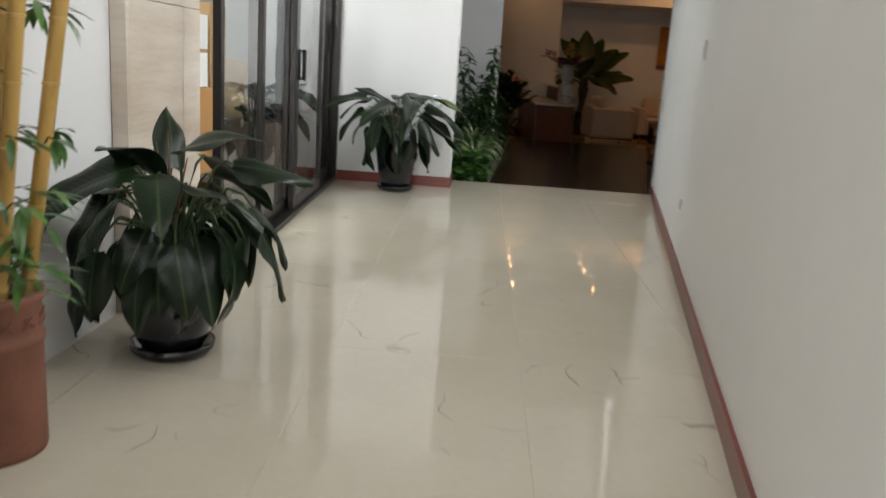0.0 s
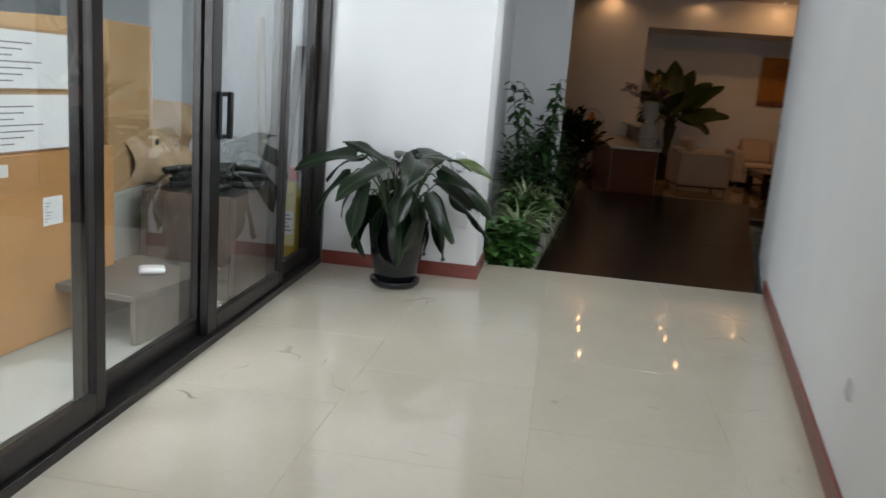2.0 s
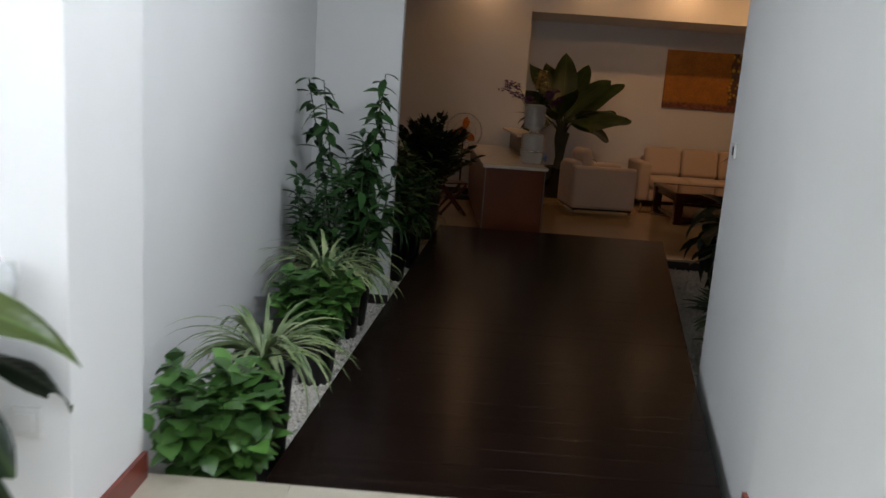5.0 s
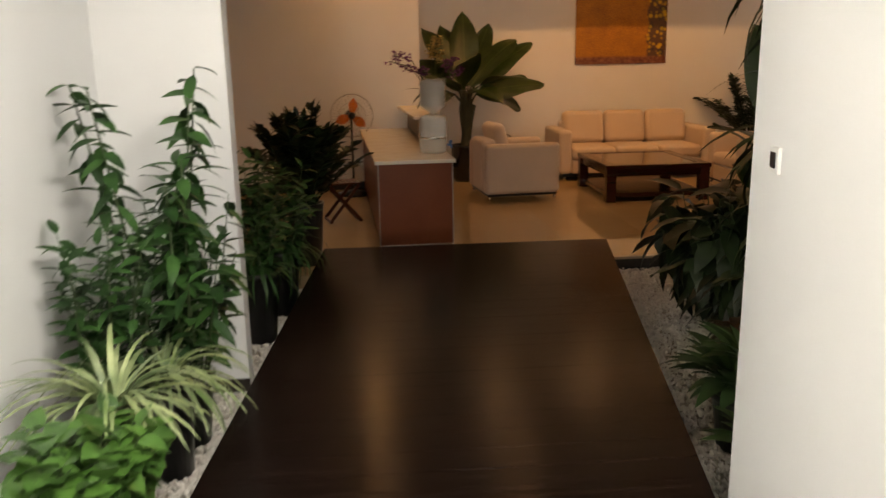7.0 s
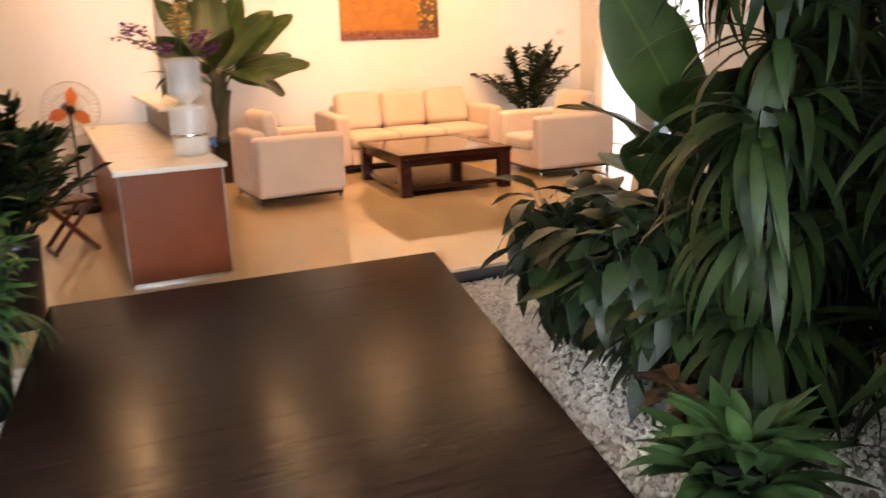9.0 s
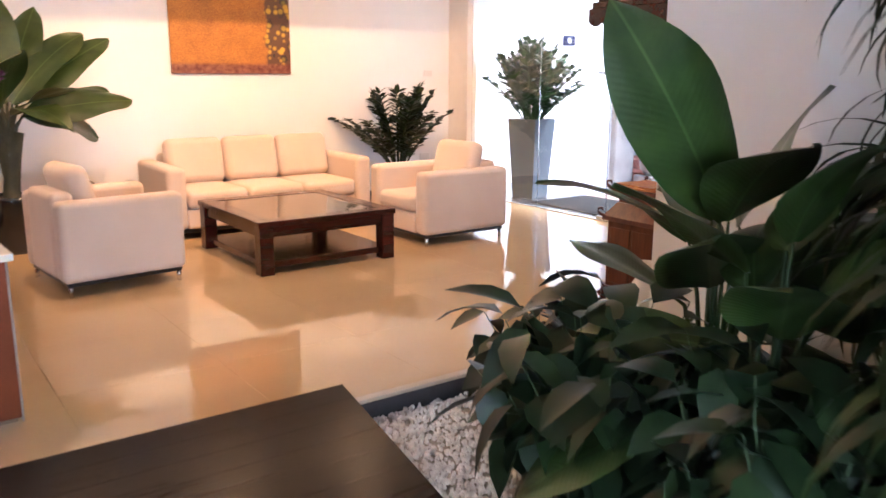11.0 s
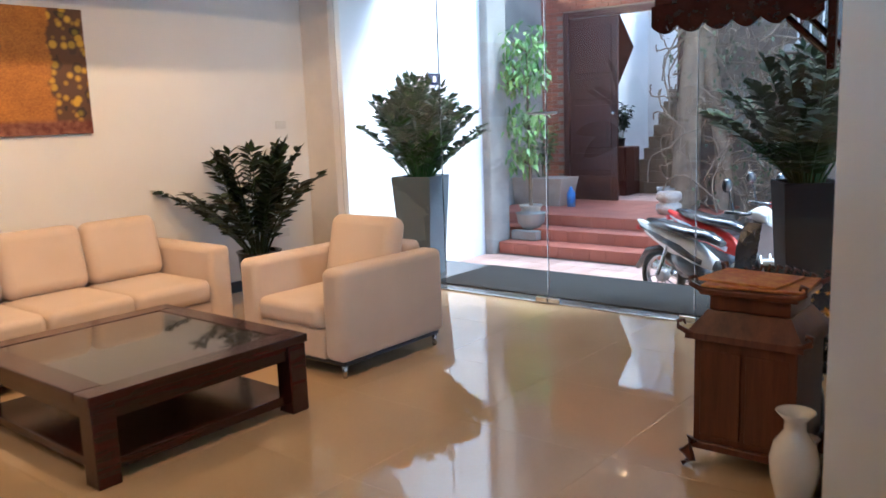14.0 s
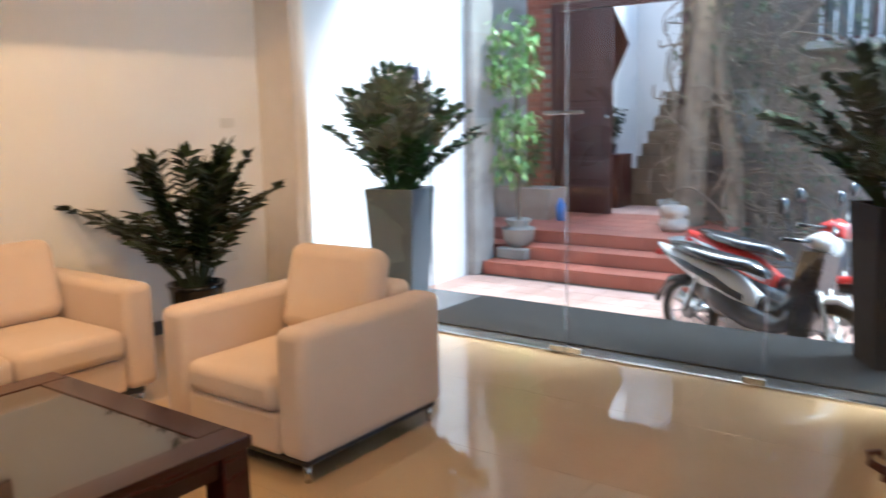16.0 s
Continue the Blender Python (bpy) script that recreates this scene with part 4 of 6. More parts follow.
bed_plant("dark_shrub", "dense shrub with broad dark leaves", (3.38, 8.50, ZB), lambda g, s: leafy_bush(g, s, 54, 0.8, 0.40, 0.26, 0.12, 32, 0.10, 0.9, (-45, 10), 0.15), DARKGREEN, 0.15, 0.25)
for k, (x, y, s) in enumerate(((3.35, 7.95, 41), (3.85, 8.1, 42), (3.65, 7.35, 43), (4.3, 8.6, 44))):
    bed_plant("dracaena", "tall dracaena with long drooping strap leaves", (x, y, ZB), lambda g, st: [(st.tube([(0, 0, 0.2), (0.04 * q, 0.02, 0.9), (0.1 * q, 0.05 * q, 1.45 + 0.3 * q)], [0.02, 0.018, 0.014], 6),
              [strap_plant(g, 26, 0.58, 0.06, s * 7 + q * 3 + j, (0.04 * q + 0.06 * q * (z > 1), 0.03 * q, z), (-30, 60), (1.3, 2.4), 0.02) for j, z in enumerate((0.55, 0.95, 1.3, 1.55 + 0.3 * q, 2.0))]) for q in (-1, 0, 1)], DRACAENA, 0.16, 0.3)
bed_plant("aglaonema", "low aglaonema with pale green lance leaves", (2.83, 7.50, ZB), lambda g, s: (strap_plant(g, 60, 0.29, 0.075, 51, (0, 0, 0.30), (5, 80), (0.6, 1.3), 0.09), strap_plant(g, 30, 0.25, 0.07, 58, (0.03, 0, 0.40), (20, 85), (0.5, 1.1), 0.05)), AGLAO, 0.14, 0.26)
bed_plant("aglaonema", "low aglaonema with lance leaves", (2.72, 6.95, ZB), lambda g, s: strap_plant(g, 36, 0.30, 0.07, 52, (0, 0, 0.22), (10, 75), (0.6, 1.3), 0.05), AGLAO, 0.13, 0.24)
bed_plant("croton", "low reddish-brown leaved plant", (3.15, 7.95, ZB), lambda g, s: leafy_bush(g, s, 22, 0.32, 0.22, 0.16, 0.06, 53, 0.1, 0.8), leaf_material("bronze_leaf", (0.05, 0.02, 0.012), (0.14, 0.06, 0.03), 0.4), 0.12, 0.2)
bed_plant("spiky_plant", "small dark spiky plant over the pebbles", (4.35, 9.72, ZB), lambda g, s: leafy_bush(g, s, 34, 0.36, 0.25, 0.14, 0.05, 54, 0.1, 0.6), DARKGREEN, 0.12, 0.22)
bed_plant("dark_shrub", "dark shrub at the lobby floor's edge", (3.85, 9.78, ZB), lambda g, s: leafy_bush(g, s, 60, 0.5, 0.42, 0.2, 0.09, 55, 0.08, 0.9, (-40, 10), 0.15), DARKGREEN, 0.13, 0.2)

# ---- lobby furniture ----
def armchair(at, rz, label):
    """An upholstered armchair that faces local -y, with loose cushions and short steel legs."""
    o = thing("armchair", label, "armchair", at, rz, "armchairs round the coffee table")
    part("base", Geo().rbox((-0.27, -0.42, 0.10), (0.27, 0.30, 0.28), 0.02, 3), SOFA, o)
    for s in (-1, 1):
        part("arm", Geo().rbox((min(s * 0.272, s * 0.43), -0.43, 0.10), (max(s * 0.272, s * 0.43), 0.43, 0.655), 0.045, 4), SOFA, o)
    part("backrest", Geo().rbox((-0.27, 0.27, 0.10), (0.27, 0.43, 0.70), 0.045, 4), SOFA, o)
    part("seat_cushion", Geo().rbox((-0.268, -0.44, 0.281), (0.268, 0.28, 0.43), 0.05, 4, None, 0.02), SOFA, o)
    part("back_cushion", Geo().rbox((-0.265, -0.075, -0.22), (0.265, 0.075, 0.22), 0.07, 4, pose(0, 0.20, 0.655, -14, 0, 3)), SOFA, o, "loose beige back cushion")
    part("plinth", Geo().rbox((-0.40, -0.40, 0.075), (0.40, 0.40, 0.0995), 0.004, 1), BLACK, o)
    for x in (-0.38, 0.38):
        for y in (-0.38, 0.38):
            part("leg", Geo().lathe([(0.013, 0), (0.016, 0.075)], 10, Matrix.Translation((x, y, 0))), CHROME, o)
    return o


armchair((2.86, 13.60, 0), 96, "beige upholstered armchair with its side to the deck")
armchair((5.85, 13.60, 0), -90, "beige upholstered armchair with a loose back cushion").scale = (1.09, 1.09, 1.0)

o = thing("sofa", "long beige three-seat sofa against the white wall", "sofa", (4.67, 15.04, 0))
part("base", Geo().rbox((-0.86, -0.44, 0.10), (0.86, 0.30, 0.28), 0.02, 3), SOFA, o)
part("backrest", Geo().rbox((-0.86, 0.27, 0.10), (0.86, 0.46, 0.72), 0.05, 4), SOFA, o)
for s in (-1, 1):
    part("arm", Geo().rbox((min(s * 0.862, s * 1.04), -0.46, 0.10), (max(s * 0.862, s * 1.04), 0.46, 0.66), 0.045, 4), SOFA, o)
for k in range(3):
    x0 = -0.858 + k * 0.572
    part("seat_cushion", Geo().rbox((x0 + 0.002, -0.47, 0.281), (x0 + 0.57, 0.24, 0.44), 0.05, 4, None, 0.02), SOFA, o)
    part("back_cushion", Geo().rbox((-0.283, -0.08, -0.22), (0.283, 0.08, 0.22), 0.07, 4, pose(x0 + 0.286, 0.19, 0.65, -12, 0, rnd.uniform(-1.5, 1.5))), SOFA, o)
part("plinth", Geo().rbox((-0.98, -0.4, 0.06), (0.98, 0.42, 0.0995), 0.004, 1), BLACK, o)
for x in (-0.95, 0.95):
    for y in (-0.4, 0.4):
        part("leg", Geo().lathe([(0.014, 0), (0.017, 0.06)], 10, Matrix.Translation((x, y, 0))), CHROME, o)

o = thing("coffee_table", "low square dark mahogany coffee table with a glass top", "coffee table", (4.385, 13.625, 0))
hx, hy = 0.595, 0.655
for s in (-1, 1):
    part("top_rail", Geo().rbox((-hx, min(s * (hy - 0.13), s * hy), 0.37), (hx, max(s * (hy - 0.13), s * hy), 0.415), 0.005, 2), MAHOGANY, o)
    part("top_rail", Geo().rbox((min(s * (hx - 0.13), s * hx), -hy + 0.1305, 0.37), (max(s * (hx - 0.13), s * hx), hy - 0.1305, 0.415), 0.005, 2), MAHOGANY, o)
    part("apron", Geo().rbox((-hx + 0.12, min(s * (hy - 0.06), s * (hy - 0.03)), 0.29), (hx - 0.12, max(s * (hy - 0.06), s * (hy - 0.03)), 0.3695), 0.003, 1), MAHOGANY, o)
    part("apron", Geo().rbox((min(s * (hx - 0.06), s * (hx - 0.03)), -hy + 0.12, 0.29), (max(s * (hx - 0.06), s * (hx - 0.03)), hy - 0.12, 0.3695), 0.003, 1), MAHOGANY, o)
    for q in (-1, 1):
        part("leg", Geo().rbox((min(s * (hx - 0.12), s * (hx - 0.01)), min(q * (hy - 0.12), q * (hy - 0.01)), 0), (max(s * (hx - 0.12), s * (hx - 0.01)), max(q * (hy - 0.12), q * (hy - 0.01)), 0.3695), 0.006, 2), MAHOGANY, o)
part("shelf", Geo().rbox((-hx + 0.05, -hy + 0.05, 0.05), (hx - 0.05, hy - 0.05, 0.10), 0.004, 1), MAHOGANY, o)
part("glass_top", Geo().rbox((-hx + 0.131, -hy + 0.131, 0.395), (hx - 0.131, hy - 0.131, 0.411), 0.003, 1), GLASS_TABLE, o, "smoked glass inset")

solo("leather_strap", Geo().tube([(-0.1, 0.0, 0.004), (-0.05, 0.01, 0.03), (0.0, 0.0, 0.045), (0.06, -0.01, 0.03), (0.1, 0.0, 0.004)], 0.006, 6), BROWNLAM, "dark brown leather strap lying on the armchair", "strap", (2.80, 13.96, 0.657), 10)

# reception counter
o = thing("reception_counter", "long reception counter with a cream worktop and red-brown end panel", "counter", (1.615, 11.19, 0), 3)
part("end_panel", Geo().rbox((-0.325, 0.0, 0.02), (0.305, 0.03, 0.725), 0.003, 1), LAMINATE, o, "red-brown laminate end panel")
for x in (-0.3335, 0.3055):
    part("edge_strip", Geo().rbox((x, -0.003, 0.0), (x + 0.008, 0.035, 0.725), 0.002, 1), EDGING, o)
part("plinth", Geo().box((-0.31, 0.012, 0), (0.29, 3.25, 0.0195)), CHROME, o)
part("body", Geo().rbox((-0.32, 0.0305, 0.02), (0.30, 3.25, 0.725), 0.003, 1), LAMINATE, o)
part("worktop", Geo().rbox((-0.36, -0.03, 0.7255), (0.335, 3.27, 0.757), 0.004, 2), WHITETOP, o)
part("ledge_panel", Geo().rbox((0.24, 1.35, 0.7575), (0.27, 3.27, 1.0), 0.003, 1), BROWNLAM, o)
part("ledge", Geo().rbox((0.12, 1.3, 1.0005), (0.40, 3.27, 1.03), 0.004, 2), WHITETOP, o, "raised cream ledge")

o = thing("water_dispenser", "clear plastic table water dispenser with an upturned bottle", "water dispenser", (1.80, 11.72, 0.757))
part("tank", Geo().lathe([(0.125, 0.0), (0.13, 0.02), (0.13, 0.3), (0.12, 0.33), (0.05, 0.345), (0.05, 0.34), (0.115, 0.322), (0.124, 0.3), (0.124, 0.025)], 28), CLEARPLASTIC, o)
part("band", Geo().lathe([(0.1305, 0.13), (0.1325, 0.135), (0.1325, 0.145), (0.1305, 0.15)], 28, None, False), CHROME, o)
part("bottle", Geo().lathe([(0.03, 0.33), (0.035, 0.36), (0.11, 0.40), (0.125, 0.43), (0.118, 0.45), (0.125, 0.47), (0.118, 0.52), (0.125, 0.54), (0.118, 0.58), (0.124, 0.62), (0.105, 0.655), (0.03, 0.66)], 28), CLEARPLASTIC, o)
part("tap", Geo().tube([(0.12, 0.05, 0.06), (0.165, 0.06, 0.06), (0.17, 0.06, 0.03)], 0.012, 8).rbox((0.15, 0.05, 0.07), (0.18, 0.075, 0.10), 0.004, 1), BLUE, o, "blue tap")

o = thing("orchid_arrangement", "purple and cream artificial orchids in a pale vase", "flowers", (1.90, 12.85, 1.031))
part("vase", Geo().lathe([(0.05, 0), (0.07, 0.05), (0.06, 0.13), (0.045, 0.2), (0.055, 0.22), (0.045, 0.22)], 20), PORCELAIN, o)
st, pf, cf, lf = Geo(), Geo(), Geo(), Geo()
r = random.Random(17)
for k, (dx, dy, h) in enumerate(((0.02, -0.1, 0.52), (-0.46, -0.05, 0.34), (-0.4, 0.06, 0.40), (-0.06, -0.16, 0.44), (0.16, -0.12, 0.28), (0.24, 0.0, 0.34), (0.05, 0.05, 0.56), (0.3, -0.1, 0.22), (-0.15, -0.12, 0.24), (0.1, 0.2, 0.4), (-0.3, -0.1, 0.26))):
    e = Vector((dx, dy, 0.2 + h))
    q = Vector((0.55 * e.x, 0.55 * e.y, 0.2 + h * 0.85))
    st.tube([(0, 0, 0.18), q, e], 0.004, 4)
    tgt = cf if k % 3 == 0 else pf
    for i in range(22):
        c = q.lerp(e, r.random()) + Vector((r.uniform(-0.04, 0.04), r.uniform(-0.04, 0.04), r.uniform(-0.03, 0.05)))
        for j in range(4):
            tgt.leaf(turn(90 * j + r.uniform(-20, 20), r.uniform(0, 60), c), 0.042, 0.036, 0.5, 0.2, 2, 0.5)
strap_plant(lf, 9, 0.3, 0.05, 18, (0, 0, 0.2), (0, 50), (0.8, 1.6))
tagged(part("stem_tangle", st, STEM, o), kind="stuff")
tagged(part("purple_bloom_mass", pf, PURPLE, o), kind="stuff")
tagged(part("cream_bloom_mass", cf, CREAMPETAL, o), kind="stuff")
part("leaves", lf, DARKGREEN, o)

# banana-like plant behind the counter
o = thing("banana_plant", "large-leaved plant with a forked trunk in a black pot", "potted plant", (2.46, 14.98, 0))
pot(o, [(0.15, 0), (0.17, 0.05), (0.19, 0.44), (0.20, 0.48), (0.18, 0.48), (0.175, 0.44)], BLACK_GLAZE, 0.45, 0.175)
st = Geo().tube([(0, 0, 0.42), (0.02, 0, 0.6), (0.04, 0.0, 0.8), (0.10, 0, 1.0)], [0.07, 0.065, 0.07, 0.05], 9).tube([(0.02, 0, 0.6), (-0.03, 0.02, 0.9), (-0.02, 0, 1.15)], [0.06, 0.05, 0.035], 8)
BANANA = [Geo().blade(Matrix(), 0.9, 0.34, d, f, 0.3, 14, 0.5, 0.10, 0.05, k).mesh("leaf", PADDLE) for k, (d, f) in enumerate(((0.35, 0.4), (0.75, 0.4), (1.2, 0.45)))]
for az, pitch, L, z, rad, bend in ((-4, 82, 1.12, 1.2, 0.03, 0), (40, 70, 1.0, 1.18, 0.06, 0), (-50, 66, 1.05, 1.18, 0.06, 0), (-88, 40, 1.08, 1.12, 0.12, 0), (-84, 12, 1.08, 0.98, 0.16, 0), (-95, 56, 1.0, 1.15, 0.08, 1), (-80, -6, 0.85, 0.98, 0.16, 1),
                                   (90, 40, 0.9, 1.12, 0.1, 1), (82, 62, 1.0, 1.2, 0.05, 0), (100, -8, 0.7, 1.0, 0.14, 2), (178, 50, 0.95, 1.1, 0.1, 1), (205, 22, 0.8, 1.0, 0.14, 2), (-125, 32, 0.9, 1.05, 0.12, 1), (140, 30, 0.85, 1.08, 0.1, 1)):
    a = radians(az)
    tip = Vector((-math.sin(a) * rad, math.cos(a) * rad * 0.6, z + rad))
    st.tube([(0.03, 0, 0.85), Vector((0.03, 0, 0.95)).lerp(tip, 0.5), tip], [0.03, 0.018, 0.012], 6)
    b = part("leaf", BANANA[bend], None, o)
    b.matrix_local = turn(az, pitch, tip, max(-60, min(60, -az * 0.55)) if abs(az) < 120 else (az * 7) % 50 - 25) @ Matrix.Diagonal((L, L, L, 1))
part("trunk", st, surface("dark_green_bark", (0.025, 0.028, 0.014), (0.06, 0.06, 0.03), 0.7, 8, 60, 0.3), o)

# standing fan
o = thing("standing_fan", "standing fan with orange blades behind a wire guard", "fan", (1.0, 14.08, 0), 10)
part("base", Geo().lathe([(0.2, 0), (0.2, 0.025), (0.06, 0.05), (0.03, 0.07)], 28), BLACK, o)
part("pole", Geo().tube([(0, 0, 0.05), (0, 0, 0.9)], 0.014, 10), BLACK, o)
part("motor", Geo().lathe([(0.03, -0.02), (0.06, 0.02), (0.065, 0.1), (0.04, 0.15)], 16, pose(0, 0, 0.95, -90, 0, 0)), BLACK, o)
part("hub", Geo().lathe([(0.045, 0.0), (0.04, 0.03), (0.01, 0.04)], 16, pose(0, -0.03, 0.95, 90, 0, 0)), BLACK, o)
for k in range(3):
    part("blade", Geo().leaf(pose(0, -0.045, 0.95, 0, 120 * k + 10, 0) @ Matrix.Rotation(radians(90), 4, "X") @ Matrix.Rotation(radians(18), 4, "Y"), 0.21, 0.12, 0.1, 0.1, 5, 0.6), ORANGE, o, "orange fan blade")
gd = Geo()
for y, rr in ((-0.09, 0.25), (-0.09, 0.16), (-0.1, 0.08), (0.0, 0.25), (-0.045, 0.255)):
    gd.tube([(rr * math.cos(2 * math.pi * j / 32), y, 0.95 + rr * math.sin(2 * math.pi * j / 32)) for j in range(33)], 0.0022, 4)
for j in range(36):
    a = 2 * math.pi * j / 36
    for y in (-0.1, 0.0):
        gd.tube([(0.04 * math.cos(a), y, 0.95 + 0.04 * math.sin(a)), (0.18 * math.cos(a), y, 0.95 + 0.18 * math.sin(a)), (0.255 * math.cos(a), -0.045, 0.95 + 0.255 * math.sin(a))], 0.0011, 3)
part("guard", gd, CHROME, o, "wire guard")

# folding stool
o = thing("folding_stool", "small folding wooden stool with crossed legs", "stool", (0.92, 12.5, 0), 15)
for k in range(6):
    part("slat", Geo().rbox((-0.17 + k * 0.058, -0.15, 0.385), (-0.17 + k * 0.058 + 0.05, 0.15, 0.40), 0.003, 1), REDWOOD, o)
for y in (-0.13, 0.13):
    for s in (-1, 1):
        m = Matrix.Translation((0, y + 0.012 * s, 0.195)) @ Matrix.Rotation(s * radians(40), 4, "Y")
        part("leg", Geo().rbox((-0.016, -0.01, -0.235), (0.016, 0.01, 0.235), 0.003, 1, m), REDWOOD, o)
for s in (-1, 1):
    part("rail", Geo().rbox((s * 0.15 - 0.015, -0.15, 0.0), (s * 0.15 + 0.015, 0.15, 0.025), 0.003, 1), REDWOOD, o)

# painting
m, t, b = nodes("painted_canvas")
co = t.nodes.new("ShaderNodeTexCoord")
sp = t.nodes.new("ShaderNodeSeparateXYZ")
t.links.new(co.outputs["Generated"], sp.inputs[0])
v = place(t)
gold = mix(t, 0.45, ramp(t, noise_of(t, 7, 6, v), [(0.3, (0.30, 0.10, 0.006)), (0.7, (0.50, 0.20, 0.012))]), ramp(t, noise_of(t, 60, 4, v), [(0.35, (0.22, 0.07, 0.005)), (0.7, (0.60, 0.27, 0.02))]))
cells = t.nodes.new("ShaderNodeTexVoronoi")
cells.inputs["Scale"].default_value = 14
t.links.new(v, cells.inputs["Vector"])
spots = ramp(t, cells.outputs["Distance"], [(0.30, (0.62, 0.38, 0.02)), (0.52, (0.10, 0.045, 0.02))])
tint = ramp(t, cells.outputs["Color"], [(0.55, (1, 1, 1)), (0.9, (0.35, 0.45, 0.8))])
spots = mix(t, 1.0, spots, tint, "MULTIPLY")
wob = t.nodes.new("ShaderNodeMath")
wob.operation = "MULTIPLY_ADD"
t.links.new(noise_of(t, 6, 2, v), wob.inputs[0])
wob.inputs[1].default_value = 0.16
t.links.new(sp.outputs[0], wob.inputs[2])
band = ramp(t, wob.outputs[0], [(0.86, (0, 0, 0)), (0.88, (1, 1, 1)), (1.05, (1, 1, 1))])
band.node.color_ramp.elements[2].position = 1.0
c = mix(t, band, gold, spots)
low = ramp(t, sp.outputs[2], [(0.09, (1, 1, 1)), (0.13, (0, 0, 0))])
red = ramp(t, noise_of(t, 22, 4, v), [(0.35, (0.12, 0.02, 0.012)), (0.7, (0.28, 0.12, 0.06))])
c = mix(t, low, c, red)
t.links.new(c, b.inputs["Base Color"])
b.inputs["Roughness"].default_value = 0.55
bump(t, b, noise_of(t, 90, 3, v), 0.3, 0.004)
o = thing("painting", "wide gold and orange abstract canvas with a patterned column", "painting", (4.764, 15.799, 1.925))
part("stretcher", Geo().rbox((-0.63, -0.0009, -0.435), (0.63, -0.0001, 0.435), 0.0003, 1), CARD, o)
part("canvas", Geo().rbox((-0.648, -0.035, -0.452), (0.648, -0.001, 0.452), 0.004, 1), m, o)

# zamioculcas by the sofa
o = thing("zz_plant", "dark glossy zamioculcas in a black pot by the sofa", "potted plant", (6.45, 15.22, 0))
pot(o, [(0.13, 0), (0.15, 0.05), (0.175, 0.42), (0.19, 0.455), (0.17, 0.455), (0.16, 0.42)], BLACK_GLAZE, 0.42, 0.16)
zz_plant(o, 26, 0.40, 0.98, 0.74, 33, DARKGREEN, 0.08, 15)

# altar cabinet with its vases
o = thing("altar_cabinet", "small carved red-brown altar cabinet with upturned eaves", "cabinet", (5.62, 10.865, 0), -90)
W, D = 0.205, 0.19          # half width along y, half depth
part("body", Geo().rbox((-W, -D, 0.12), (W, D, 0.56), 0.006, 2), REDWOOD, o)
for s in (-1, 1):
    part("door_panel", Geo().rbox((min(s * 0.01, s * 0.175), -D - 0.008, 0.15), (max(s * 0.01, s * 0.175), -D - 0.0005, 0.52), 0.004, 2), REDWOOD, o)
    for q in (-1, 1):
        part("foot", Geo().tube([(s * W, q * D, 0.125), (s * (W + 0.02), q * (D + 0.02), 0.07), (s * (W + 0.005), q * (D + 0.005), 0.03), (s * (W + 0.035), q * (D + 0.03), 0.012)], [0.03, 0.032, 0.022, 0.012], 8), REDWOOD, o)
part("base_rail", Geo().rbox((-W - 0.01, -D - 0.01, 0.085), (W + 0.01, D + 0.01, 0.1195), 0.006, 2), REDWOOD, o)
prof = [(W + 0.03, D + 0.03, 0.565), (W + 0.025, D + 0.025, 0.59), (W - 0.04, D - 0.04, 0.68)]
g = Geo()
for (a, c, z), (a2, c2, z2) in zip(prof, prof[1:]):
    g.add([(-a, -c, z), (a, -c, z), (a, c, z), (-a, c, z), (-a2, -c2, z2), (a2, -c2, z2), (a2, c2, z2), (-a2, c2, z2)], [(0, 1, 5, 4), (1, 2, 6, 5), (2, 3, 7, 6), (3, 0, 4, 7), (3, 2, 1, 0), (4, 5, 6, 7)])
part("lower_roof", g, REDWOOD, o)
part("upper_box", Geo().rbox((-W + 0.045, -D + 0.045, 0.6805), (W - 0.045, D - 0.045, 0.745), 0.005, 2), REDWOOD, o)
part("upper_shelf", Geo().rbox((-W + 0.01, -D + 0.01, 0.7455), (W - 0.01, D - 0.01, 0.775), 0.008, 2), REDWOOD, o)
for z, e in ((0.59, 0.02), (0.77, -0.015)):
    for s in (-1, 1):
        for q in (-1, 1):
            x, y = s * (W + e), q * (D + e)
            part("eave_scroll", Geo().tube([(x - s * 0.06, y - q * 0.02, z - 0.01), (x, y, z), (x + s * 0.035, y + q * 0.012, z + 0.02), (x + s * 0.04, y + q * 0.012, z + 0.045), (x + s * 0.015, y, z + 0.05), (x + s * 0.01, y, z + 0.032)], [0.014, 0.013, 0.011, 0.010, 0.008, 0.006], 6), REDWOOD, o)
g = Geo()
for k in range(9):
    x = -0.14 + 0.035 * k
    g.tube([(x, D, 0.775), (x + 0.012, D, 0.80 + 0.025 * math.sin(math.pi * k / 8)), (x + 0.03, D, 0.79 + 0.02 * math.sin(math.pi * k / 8))], [0.008, 0.009, 0.006], 5)
part("carved_crest", g, REDWOOD, o)
o = solo("votive_paper", Geo().rbox((-0.2, -0.16, 0.0), (0.2, 0.17, 0.012), 0.003, 1, pose(0, 0, 0, 0, 0, 4)).rbox((-0.22, -0.13, 0.0125), (0.12, 0.15, 0.022), 0.003, 1, pose(0, 0, 0, 0, 0, -7)), surface("gilded_votive_paper", (0.35, 0.06, 0.02), (0.6, 0.33, 0.06), 0.6, 18, 60), "red and gold votive papers on the altar cabinet", "papers", (5.62, 10.865, 0.776), -90)
